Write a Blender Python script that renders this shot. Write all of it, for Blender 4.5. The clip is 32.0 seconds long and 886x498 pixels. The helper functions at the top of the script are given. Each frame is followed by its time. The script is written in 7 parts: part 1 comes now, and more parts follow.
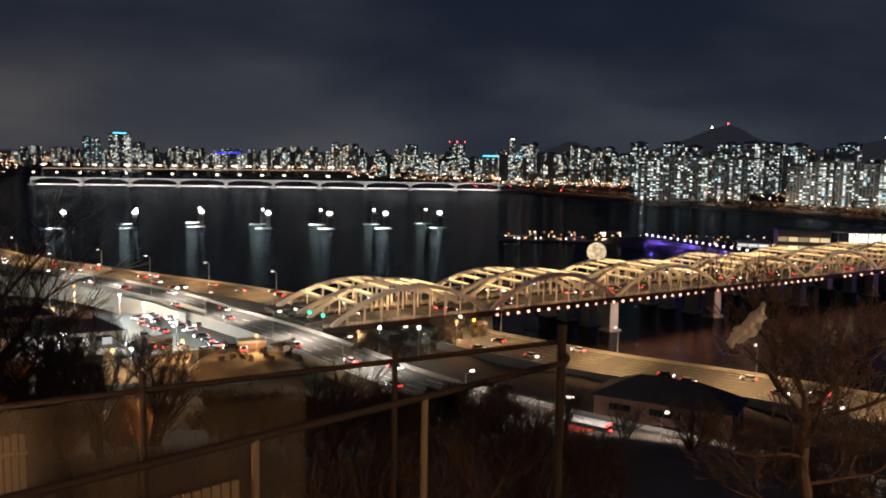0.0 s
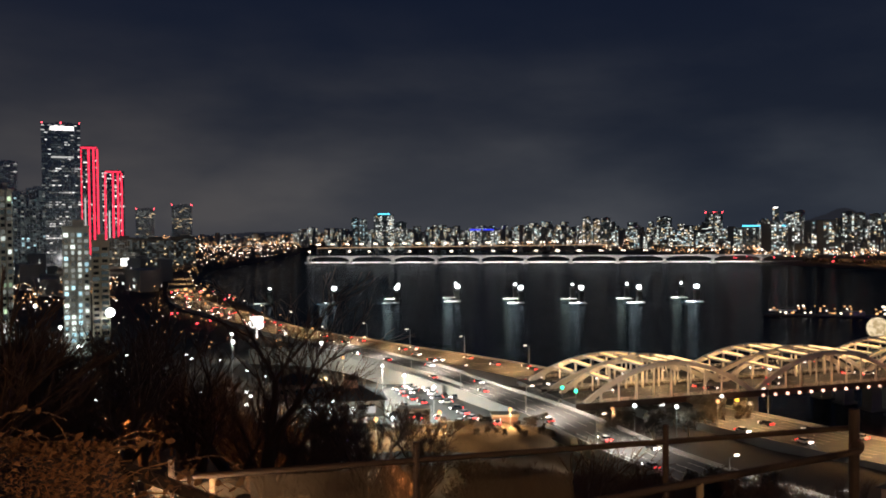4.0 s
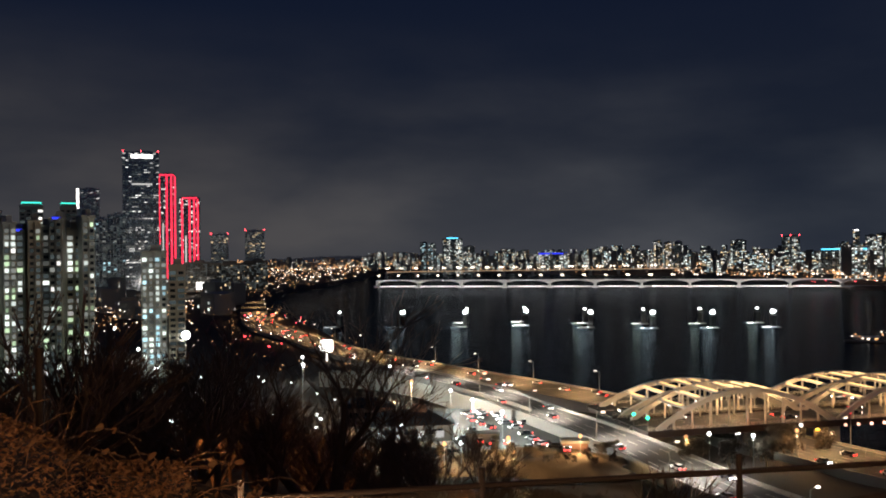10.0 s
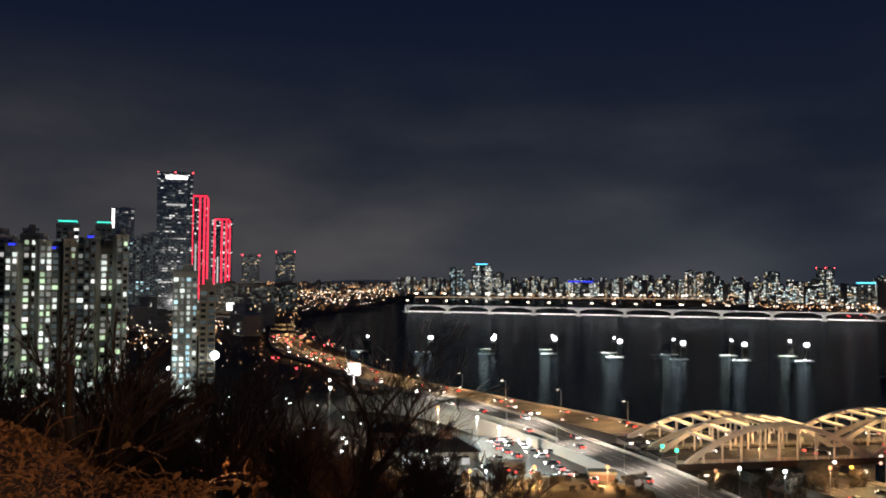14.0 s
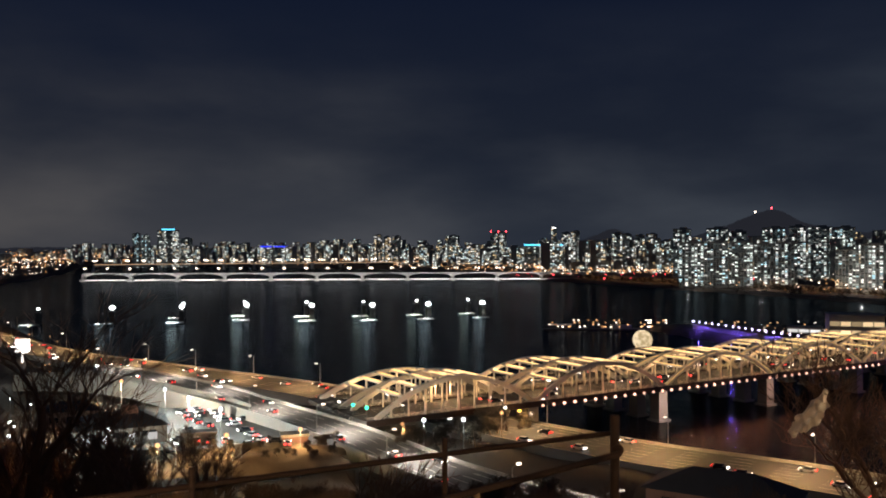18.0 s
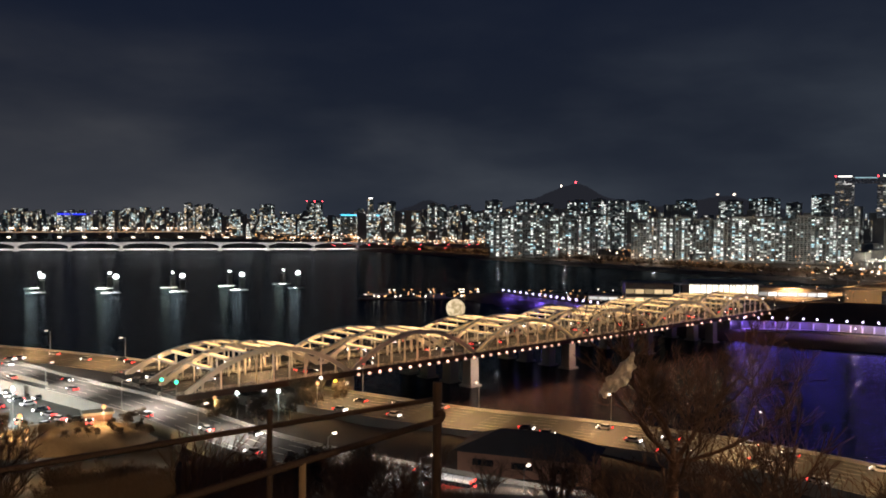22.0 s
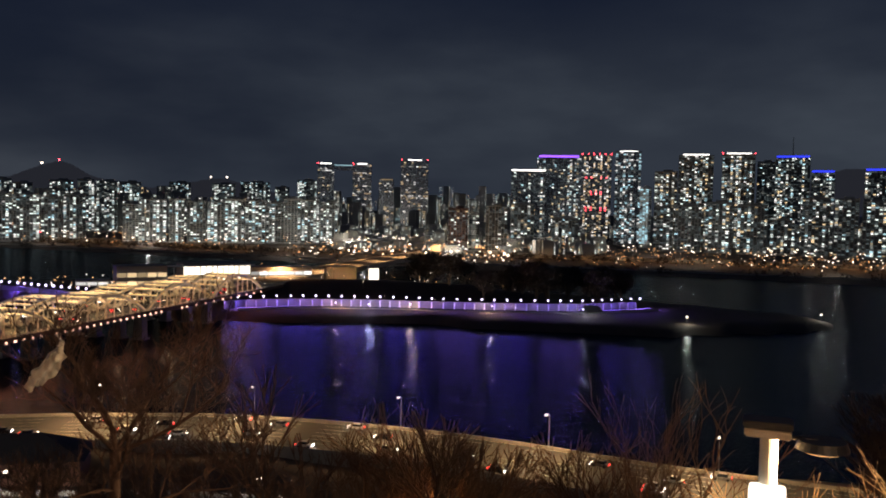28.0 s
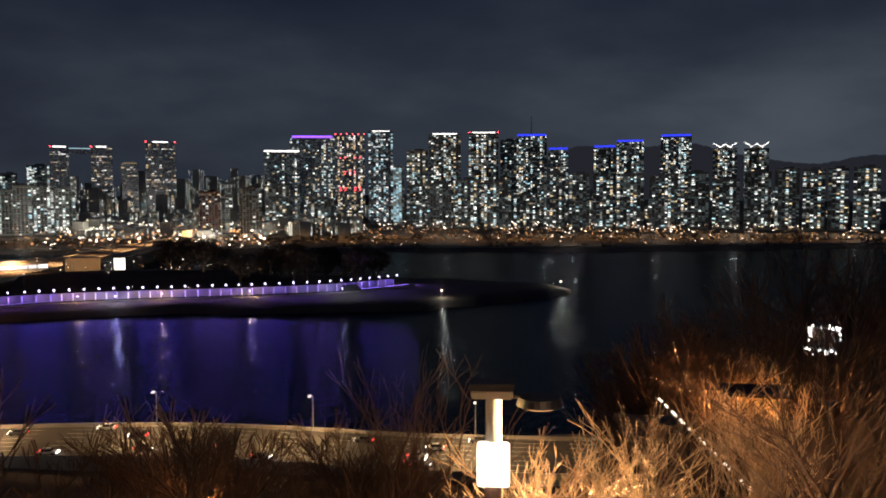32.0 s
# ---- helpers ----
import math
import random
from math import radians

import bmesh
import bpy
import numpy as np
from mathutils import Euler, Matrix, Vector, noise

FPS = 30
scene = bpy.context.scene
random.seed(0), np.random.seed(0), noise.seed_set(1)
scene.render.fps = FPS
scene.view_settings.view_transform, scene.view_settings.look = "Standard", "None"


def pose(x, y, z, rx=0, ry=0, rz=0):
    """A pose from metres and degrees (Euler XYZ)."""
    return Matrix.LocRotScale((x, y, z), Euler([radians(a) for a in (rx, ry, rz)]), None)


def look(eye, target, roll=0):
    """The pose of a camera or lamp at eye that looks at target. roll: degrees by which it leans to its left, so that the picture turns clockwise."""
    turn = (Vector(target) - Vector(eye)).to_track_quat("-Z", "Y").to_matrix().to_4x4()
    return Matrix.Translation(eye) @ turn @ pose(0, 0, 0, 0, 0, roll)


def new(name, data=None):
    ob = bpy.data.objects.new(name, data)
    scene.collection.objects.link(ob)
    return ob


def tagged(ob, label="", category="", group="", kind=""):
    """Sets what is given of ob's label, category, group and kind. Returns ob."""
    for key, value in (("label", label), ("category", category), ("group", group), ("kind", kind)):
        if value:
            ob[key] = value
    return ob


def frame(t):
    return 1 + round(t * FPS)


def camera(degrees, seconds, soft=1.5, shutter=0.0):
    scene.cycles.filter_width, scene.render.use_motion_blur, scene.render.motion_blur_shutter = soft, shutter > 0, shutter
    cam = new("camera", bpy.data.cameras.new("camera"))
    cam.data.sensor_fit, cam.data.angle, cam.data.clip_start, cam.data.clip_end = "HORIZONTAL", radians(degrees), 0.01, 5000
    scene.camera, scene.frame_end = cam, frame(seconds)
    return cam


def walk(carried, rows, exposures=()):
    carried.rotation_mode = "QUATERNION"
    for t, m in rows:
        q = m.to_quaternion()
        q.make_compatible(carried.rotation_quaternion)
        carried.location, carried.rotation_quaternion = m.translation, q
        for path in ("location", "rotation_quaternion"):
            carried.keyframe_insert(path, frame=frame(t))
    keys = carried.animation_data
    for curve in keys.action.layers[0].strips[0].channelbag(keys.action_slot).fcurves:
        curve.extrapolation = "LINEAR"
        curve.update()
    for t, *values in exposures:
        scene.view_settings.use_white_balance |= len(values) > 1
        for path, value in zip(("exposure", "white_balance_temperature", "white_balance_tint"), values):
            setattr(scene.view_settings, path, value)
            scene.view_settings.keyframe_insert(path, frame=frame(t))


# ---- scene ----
cam = camera(54.1, 32.0, soft=1.9)
PATH = [
    (0.0, 0.120, 0.000, 70, 83.82, -1.03, -0.95),
    (0.5, 0.120, 0.000, 70, 84.08, -0.95, 3.26),
    (1.0, 0.120, 0.000, 70, 84.73, -0.91, 8.01),
    (1.5, 0.090, 0.000, 70, 84.78, -0.74, 9.57),
    (2.0, 0.055, 0.000, 70, 84.75, -0.37, 10.17),
    (2.5, 0.035, 0.000, 70, 85.05, -0.12, 10.11),
    (3.0, 0.030, 0.000, 70, 85.93, 0.16, 10.32),
    (3.5, 0.022, 0.000, 70, 87.16, 0.45, 12.30),
    (4.0, 0.015, 0.000, 70, 88.65, 0.52, 15.47),
    (4.5, 0.020, 0.000, 70, 89.55, 0.95, 17.51),
    (6.5, 0.030, 0.000, 70, 90.77, 0.55, 21.71),
    (7.0, 0.031, 0.000, 70, 90.84, 0.27, 21.15),
    (7.5, 0.031, 0.000, 70, 90.95, 0.37, 21.34),
    (8.0, 0.032, 0.000, 70, 91.13, 0.11, 21.70),
    (8.5, 0.033, 0.000, 70, 91.38, 0.12, 22.52),
    (9.0, 0.034, 0.000, 70, 91.18, 0.13, 22.45),
    (9.5, 0.034, 0.000, 70, 90.84, 0.38, 21.20),
    (10.0, 0.035, 0.000, 70, 90.28, 0.63, 19.98),
    (10.5, 0.036, 0.000, 70, 90.36, 0.55, 17.97),
    (11.0, 0.036, 0.000, 70, 90.32, 0.35, 16.96),
    (11.5, 0.037, 0.000, 70, 90.48, 0.32, 16.79),
    (12.0, 0.038, 0.000, 70, 90.84, -0.58, 17.10),
    (12.5, 0.039, 0.000, 70, 91.12, -1.20, 20.85),
    (13.0, 0.039, 0.000, 70, 91.45, -1.02, 22.40),
    (13.5, 0.040, 0.000, 70, 91.75, -0.72, 22.51),
    (15.5, 0.050, 0.000, 70, 92.42, -0.04, 14.23),
    (16.0, 0.053, 0.000, 70, 92.26, 0.09, 9.64),
    (16.5, 0.055, 0.000, 70, 91.52, -0.13, 6.88),
    (17.0, 0.065, 0.000, 70, 90.73, 0.22, 5.62),
    (17.5, 0.080, 0.000, 70, 89.97, 0.16, 2.81),
    (18.0, 0.080, 0.000, 70, 89.73, 0.06, 1.79),
    (18.5, 0.065, 0.000, 70, 89.55, -0.40, -0.78),
    (19.0, 0.020, 0.000, 70, 88.55, -0.53, -2.42),
    (19.5, 0.000, 0.000, 70, 88.50, -0.84, -4.00),
    (20.0, -0.010, 0.000, 70, 88.19, -0.86, -5.90),
    (20.5, -0.005, 0.000, 70, 87.91, -0.76, -7.05),
    (21.0, 0.000, 0.000, 70, 88.02, -0.57, -8.18),
    (21.5, 0.000, 0.000, 70, 87.93, -0.50, -8.99),
    (22.0, 0.000, 0.000, 70, 87.81, -0.51, -10.28),
    (22.5, 0.000, 0.000, 70, 87.80, -0.41, -11.60),
    (23.0, 0.000, 0.000, 70, 88.00, -0.32, -13.60),
    (23.5, 0.006, 0.000, 70, 87.81, -0.63, -17.58),
    (24.0, 0.012, 0.000, 70, 87.65, -0.60, -19.89),
    (24.5, 0.018, 0.000, 70, 87.37, -0.59, -22.61),
    (25.0, 0.024, 0.000, 70, 87.16, -0.71, -24.53),
    (25.5, 0.030, 0.000, 70, 86.89, -0.93, -25.72),
    (27.5, 0.290, 0.000, 70, 87.08, -0.65, -32.71),
    (28.0, 0.340, -0.119, 70, 87.12, -1.22, -42.77),
    (28.5, 0.340, -0.119, 70, 86.54, -1.51, -51.24),
    (29.0, 0.340, -0.119, 70, 85.90, -1.07, -53.48),
    (29.5, 0.340, -0.119, 70, 85.39, -0.50, -55.52),
    (30.0, 0.360, -0.154, 70, 85.09, -0.06, -56.62),
    (30.5, 0.385, -0.197, 70, 85.16, 0.00, -57.33),
    (31.0, 0.403, -0.228, 70, 85.41, -0.08, -57.75),
    (31.5, 0.420, -0.258, 70, 85.72, 0.12, -58.26),
    (32.0, 0.435, -0.284, 70, 85.98, 0.21, -58.80),
]
walk(cam, [(t, pose(*p)) for t, *p in PATH], [(0.0, 0.0, 6500, 14), (32.0, 0.0, 6500, 14)])

# ---------------------------------------------------------------- sky and exposure
world = bpy.data.worlds.new("night_sky")
scene.world = world
world.use_nodes = True
wn, wl = world.node_tree.nodes, world.node_tree.links
wn.clear()
w_out, w_bg = wn.new("ShaderNodeOutputWorld"), wn.new("ShaderNodeBackground")
w_tc, w_sep, w_map = wn.new("ShaderNodeTexCoord"), wn.new("ShaderNodeSeparateXYZ"), wn.new("ShaderNodeMapping")
w_ramp, w_noise, w_cr, w_mix = wn.new("ShaderNodeValToRGB"), wn.new("ShaderNodeTexNoise"), wn.new("ShaderNodeValToRGB"), wn.new("ShaderNodeMix")
w_low = wn.new("ShaderNodeValToRGB")
w_mul = wn.new("ShaderNodeMath")
w_mul.operation = "MULTIPLY"
w_mix.data_type = "RGBA"
w_map.inputs["Scale"].default_value = (1.5, 1.5, 4.5)
w_map.inputs["Location"].default_value = (0.35, 0.1, 0.2)
w_noise.inputs["Scale"].default_value, w_noise.inputs["Detail"].default_value = 1.7, 5.0
w_noise.inputs["Roughness"].default_value = 0.5
e = w_ramp.color_ramp.elements
e[0].position, e[0].color = 0.0, (0.0215, 0.0278, 0.0400, 1)
e[1].position, e[1].color = 0.30, (0.0048, 0.0087, 0.0225, 1)
m_ = e.new(0.12)
m_.color = (0.0112, 0.0157, 0.0270, 1)
e = w_cr.color_ramp.elements
e[0].position, e[0].color = 0.40, (0, 0, 0, 1)
e[1].position, e[1].color = 0.72, (1, 1, 1, 1)
e = w_low.color_ramp.elements
e[0].position, e[0].color = 0.02, (0.75, 0.75, 0.75, 1)
e[1].position, e[1].color = 0.27, (0, 0, 0, 1)
wl.new(w_tc.outputs["Generated"], w_sep.inputs[0])
wl.new(w_tc.outputs["Generated"], w_map.inputs[0])
wl.new(w_map.outputs[0], w_noise.inputs[0])
wl.new(w_sep.outputs["Z"], w_ramp.inputs[0])
wl.new(w_sep.outputs["Z"], w_low.inputs[0])
wl.new(w_noise.outputs[0], w_cr.inputs[0])
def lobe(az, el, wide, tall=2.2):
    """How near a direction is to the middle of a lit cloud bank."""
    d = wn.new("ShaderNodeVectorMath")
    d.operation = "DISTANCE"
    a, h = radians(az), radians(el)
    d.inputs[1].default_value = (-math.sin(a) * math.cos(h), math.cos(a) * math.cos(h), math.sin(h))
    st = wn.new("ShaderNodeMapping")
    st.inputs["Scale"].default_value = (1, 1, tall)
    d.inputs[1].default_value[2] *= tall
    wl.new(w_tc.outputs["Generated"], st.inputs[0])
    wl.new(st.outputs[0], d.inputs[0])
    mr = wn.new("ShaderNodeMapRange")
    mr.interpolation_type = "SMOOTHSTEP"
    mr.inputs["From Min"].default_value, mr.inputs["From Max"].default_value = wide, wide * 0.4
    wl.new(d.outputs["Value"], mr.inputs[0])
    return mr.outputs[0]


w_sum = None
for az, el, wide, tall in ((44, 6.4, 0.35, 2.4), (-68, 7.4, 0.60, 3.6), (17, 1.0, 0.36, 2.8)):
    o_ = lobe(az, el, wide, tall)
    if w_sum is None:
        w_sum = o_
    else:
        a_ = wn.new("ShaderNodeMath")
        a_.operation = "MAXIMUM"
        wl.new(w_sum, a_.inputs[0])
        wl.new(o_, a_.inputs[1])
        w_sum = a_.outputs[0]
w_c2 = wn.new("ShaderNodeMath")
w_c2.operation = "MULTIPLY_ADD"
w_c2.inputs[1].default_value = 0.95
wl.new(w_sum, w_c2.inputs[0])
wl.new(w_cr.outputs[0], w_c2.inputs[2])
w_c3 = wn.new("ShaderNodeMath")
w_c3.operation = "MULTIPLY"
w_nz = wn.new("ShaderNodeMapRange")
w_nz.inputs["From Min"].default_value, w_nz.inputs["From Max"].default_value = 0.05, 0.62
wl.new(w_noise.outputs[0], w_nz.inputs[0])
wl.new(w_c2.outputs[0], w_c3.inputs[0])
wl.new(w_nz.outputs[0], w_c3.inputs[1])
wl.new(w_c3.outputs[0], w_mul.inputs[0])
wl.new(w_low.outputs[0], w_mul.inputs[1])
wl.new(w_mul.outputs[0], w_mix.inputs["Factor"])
wl.new(w_ramp.outputs[0], w_mix.inputs["A"])
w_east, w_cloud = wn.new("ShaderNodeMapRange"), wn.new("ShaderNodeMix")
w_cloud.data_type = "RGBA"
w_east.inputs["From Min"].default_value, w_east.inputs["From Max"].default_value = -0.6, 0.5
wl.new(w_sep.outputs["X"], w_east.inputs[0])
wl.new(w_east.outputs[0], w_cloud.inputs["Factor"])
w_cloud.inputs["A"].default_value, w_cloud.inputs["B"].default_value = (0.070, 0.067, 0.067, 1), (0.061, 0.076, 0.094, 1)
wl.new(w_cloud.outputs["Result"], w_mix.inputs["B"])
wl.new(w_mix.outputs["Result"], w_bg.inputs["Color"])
w_bg.inputs["Strength"].default_value = 1.0
wl.new(w_bg.outputs[0], w_out.inputs[0])


# ---------------------------------------------------------------- materials
def mat(name, base, rough=0.7, metal=0.0, vary=0.25, scale=1.0, bump=0.0, dist=0.05, wear=None, tint=0.0):
    """A surface with colour variation at two scales, uneven gloss and fine relief; scale in features per metre."""
    m = bpy.data.materials.new(name)
    m.use_nodes = True
    n, l = m.node_tree.nodes, m.node_tree.links
    b = n["Principled BSDF"]
    tc, n1, n2 = n.new("ShaderNodeTexCoord"), n.new("ShaderNodeTexNoise"), n.new("ShaderNodeTexNoise")
    n1.inputs["Scale"].default_value, n1.inputs["Detail"].default_value = scale * 0.17, 4
    n2.inputs["Scale"].default_value, n2.inputs["Detail"].default_value = scale * 3.1, 6
    l.new(tc.outputs["Object"], n1.inputs[0])
    l.new(tc.outputs["Object"], n2.inputs[0])
    mx = n.new("ShaderNodeMix")
    mx.data_type = "RGBA"
    dark = tuple(c * (1 - vary) for c in base)
    lite = wear if wear else tuple(min(1, c * (1 + vary)) for c in base)
    mx.inputs["A"].default_value, mx.inputs["B"].default_value = (*dark, 1), (*lite, 1)
    ad = n.new("ShaderNodeMath")
    ad.operation = "MULTIPLY_ADD"
    l.new(n1.outputs[0], ad.inputs[0])
    ad.inputs[1].default_value = 0.6
    mu = n.new("ShaderNodeMath")
    mu.operation = "MULTIPLY"
    l.new(n2.outputs[0], mu.inputs[0])
    mu.inputs[1].default_value = 0.4
    l.new(mu.outputs[0], ad.inputs[2])
    l.new(ad.outputs[0], mx.inputs["Factor"])
    col = mx.outputs["Result"]
    if tint:
        oi, hs = n.new("ShaderNodeObjectInfo"), n.new("ShaderNodeHueSaturation")
        mr = n.new("ShaderNodeMapRange")
        mr.inputs["To Min"].default_value, mr.inputs["To Max"].default_value = 1 - tint, 1 + tint
        l.new(oi.outputs["Random"], mr.inputs[0])
        l.new(mr.outputs[0], hs.inputs["Value"])
        l.new(col, hs.inputs["Color"])
        col = hs.outputs[0]
    l.new(col, b.inputs["Base Color"])
    mr = n.new("ShaderNodeMapRange")
    mr.inputs["To Min"].default_value, mr.inputs["To Max"].default_value = max(0.03, rough - 0.12), min(1, rough + 0.12)
    l.new(n2.outputs[0], mr.inputs[0])
    l.new(mr.outputs[0], b.inputs["Roughness"])
    b.inputs["Metallic"].default_value = metal
    if bump:
        bp = n.new("ShaderNodeBump")
        bp.inputs["Strength"].default_value, bp.inputs["Distance"].default_value = bump, dist
        l.new(n2.outputs[0], bp.inputs["Height"])
        l.new(bp.outputs[0], b.inputs["Normal"])
    return m


def glow(name, color, strength, spread=0.0):
    """A light-giving surface; spread varies its strength from piece to piece."""
    m = bpy.data.materials.new(name)
    m.use_nodes = True
    n, l = m.node_tree.nodes, m.node_tree.links
    n.clear()
    o, em = n.new("ShaderNodeOutputMaterial"), n.new("ShaderNodeEmission")
    em.inputs["Color"].default_value, em.inputs["Strength"].default_value = (*color, 1), strength
    if spread:
        oi, ge, ad = n.new("ShaderNodeObjectInfo"), n.new("ShaderNodeNewGeometry"), n.new("ShaderNodeMath")
        fr, mr = n.new("ShaderNodeMath"), n.new("ShaderNodeMapRange")
        ad.operation, fr.operation = "ADD", "FRACT"
        l.new(oi.outputs["Random"], ad.inputs[0])
        l.new(ge.outputs["Random Per Island"], ad.inputs[1])
        l.new(ad.outputs[0], fr.inputs[0])
        mr.inputs["To Min"].default_value, mr.inputs["To Max"].default_value = strength * (1 - spread), strength * (1 + spread)
        l.new(fr.outputs[0], mr.inputs[0])
        l.new(mr.outputs[0], em.inputs["Strength"])
    l.new(em.outputs[0], o.inputs[0])
    m.cycles.emission_sampling = "NONE"
    return m


def water_mat():
    m = bpy.data.materials.new("river_water")
    m.use_nodes = True
    n, l = m.node_tree.nodes, m.node_tree.links
    n.remove(n["Principled BSDF"])
    deep, b, mixed = n.new("ShaderNodeBsdfDiffuse"), n.new("ShaderNodeBsdfGlossy"), n.new("ShaderNodeMixShader")
    deep.inputs["Color"].default_value = (0.008, 0.012, 0.018, 1)
    b.inputs["Color"].default_value, b.inputs["Roughness"].default_value = (0.76, 0.88, 1.0, 1), 0.07
    mixed.inputs[0].default_value = 0.12
    l.new(deep.outputs[0], mixed.inputs[1])
    l.new(b.outputs[0], mixed.inputs[2])
    l.new(mixed.outputs[0], n["Material Output"].inputs[0])
    tc, mp = n.new("ShaderNodeTexCoord"), n.new("ShaderNodeMapping")
    mp.inputs["Scale"].default_value, mp.inputs["Rotation"].default_value = (1, 2.2, 1), (0, 0, radians(25))
    l.new(tc.outputs["Object"], mp.inputs[0])
    a, c = n.new("ShaderNodeTexNoise"), n.new("ShaderNodeTexNoise")
    a.inputs["Scale"].default_value, a.inputs["Detail"].default_value = 0.14, 4
    c.inputs["Scale"].default_value, c.inputs["Detail"].default_value = 0.45, 4
    l.new(mp.outputs[0], a.inputs[0])
    l.new(mp.outputs[0], c.inputs[0])
    ad = n.new("ShaderNodeMath")
    ad.operation = "MULTIPLY_ADD"
    ad.inputs[1].default_value = 0.7
    l.new(c.outputs[0], ad.inputs[0])
    l.new(a.outputs[0], ad.inputs[2])
    bp = n.new("ShaderNodeBump")
    bp.inputs["Strength"].default_value, bp.inputs["Distance"].default_value = 0.6, 0.5
    l.new(ad.outputs[0], bp.inputs["Height"])
    l.new(bp.outputs[0], b.inputs["Normal"])
    return m


M_WATER = water_mat()
M_GROUND = mat("winter_ground", (0.085, 0.062, 0.044), 0.95, vary=0.5, scale=0.6, bump=0.6, dist=0.2)
M_LITTER = mat("leaf_litter", (0.17, 0.125, 0.075), 0.95, vary=0.85, scale=0.9, bump=0.9, dist=0.2)
M_LEAF = mat("dry_leaf", (0.27, 0.14, 0.06), 0.8, vary=0.5, scale=8, tint=0.3)
M_ASPHALT = mat("asphalt", (0.064, 0.062, 0.058), 0.75, vary=0.35, scale=0.7, bump=0.2)
M_CONC = mat("concrete", (0.30, 0.285, 0.26), 0.8, vary=0.28, scale=0.5, bump=0.25)
M_ARCH = mat("arch_paint", (0.72, 0.66, 0.55), 0.55, vary=0.2, scale=0.6, bump=0.1)
M_STEEL = mat("dark_steel", (0.06, 0.06, 0.062), 0.5, 0.6, vary=0.3, scale=2)
M_GALV = mat("galvanised_steel", (0.34, 0.34, 0.33), 0.45, 0.7, vary=0.2, scale=3)
M_RUST = mat("rusty_pipe", (0.042, 0.026, 0.019), 0.75, 0.25, vary=0.65, scale=14, bump=0.8, dist=0.012)
M_WOOD = mat("weathered_wood", (0.21, 0.15, 0.09), 0.8, vary=0.4, scale=7, bump=0.4, dist=0.01)
M_BARK = mat("bark", (0.25, 0.185, 0.13), 0.9, vary=0.45, scale=10, bump=0.6, dist=0.02)
M_BARK_DARK = mat("dark_bark", (0.135, 0.082, 0.056), 0.9, vary=0.45, scale=10, bump=0.6, dist=0.02)
# deeper brown bark for the crooked tree beside the lookout
M_BARK_DEEP = mat("deep_brown_bark", (0.075, 0.042, 0.030), 0.85, vary=0.5, scale=14, bump=0.8, dist=0.01)
M_BARK_PALE = mat("pale_bark", (0.50, 0.33, 0.20), 0.85, vary=0.35, scale=12, bump=0.5, dist=0.01)
M_PINE = mat("dark_foliage", (0.085, 0.066, 0.045), 0.8, vary=0.5, scale=2, tint=0.3)
M_LINE = mat("road_paint", (0.72, 0.70, 0.64), 0.6, vary=0.2, scale=2)
M_RED = mat("red_paint", (0.55, 0.06, 0.04), 0.5, vary=0.15, scale=2)
M_GLASS = mat("dark_window_glass", (0.02, 0.024, 0.03), 0.12, vary=0.3, scale=0.3)
M_CURTAIN = mat("dark_curtain_wall", (0.42, 0.46, 0.52), 0.24, 0.85, vary=0.25, scale=0.1)
M_APT = mat("apartment_paint", (0.42, 0.42, 0.38), 0.8, vary=0.2, scale=0.15, tint=0.25)
M_APT_WARM = mat("apartment_paint_warm", (0.44, 0.38, 0.30), 0.8, vary=0.2, scale=0.15, tint=0.25)
M_CREAM = mat("cream_paint", (0.52, 0.46, 0.36), 0.5, vary=0.12, scale=6)
M_BRICK = mat("brown_brick", (0.26, 0.14, 0.10), 0.85, vary=0.3, scale=0.6)
M_ROOF = mat("dark_roof_tile", (0.045, 0.042, 0.042), 0.7, vary=0.35, scale=2)
# faint glow stands in for haze over the unlit far hills
M_HILL_HAZE = glow("hill_haze_glow", (0.70, 0.76, 1.0), 0.024)
M_FABRIC = mat("brown_screen_mesh", (0.16, 0.12, 0.08), 0.85, vary=0.25, scale=3)
fn_, fl_ = M_FABRIC.node_tree.nodes, M_FABRIC.node_tree.links
ft_, fm_ = fn_.new("ShaderNodeBsdfTransparent"), fn_.new("ShaderNodeMixShader")
fm_.inputs[0].default_value = 0.34
fl_.new(ft_.outputs[0], fm_.inputs[1])
fl_.new(fn_["Principled BSDF"].outputs[0], fm_.inputs[2])
fl_.new(fm_.outputs[0], fn_["Material Output"].inputs[0])
M_WHITE = mat("white_paint", (0.78, 0.77, 0.74), 0.5, vary=0.08, scale=2)
M_BAG = mat("torn_plastic_sheet", (0.80, 0.76, 0.68), 0.45, vary=0.25, scale=14, bump=0.5, dist=0.02)
M_RUBBER = mat("tyre_rubber", (0.02, 0.02, 0.02), 0.85, vary=0.2, scale=6)
M_MOON = glow("moon_skin", (1.0, 0.80, 0.52), 0.95)
CARS = [mat("car_" + k, c, 0.3, 0.2, vary=0.06, scale=1) for k, c in (("white", (0.7, 0.7, 0.7)), ("silver", (0.35, 0.36, 0.38)), ("black", (0.02, 0.02, 0.022)), ("grey", (0.12, 0.12, 0.13)))]
G_COOL = glow("window_cool", (0.88, 1.0, 0.92), 1.0, 0.7)
G_WHITE = glow("window_white", (1.0, 0.99, 0.93), 1.05, 0.7)
G_WARM = glow("window_warm", (1.0, 0.74, 0.40), 0.85, 0.7)
G_CYAN = glow("window_cyan", (0.55, 0.90, 1.0), 0.85, 0.7)
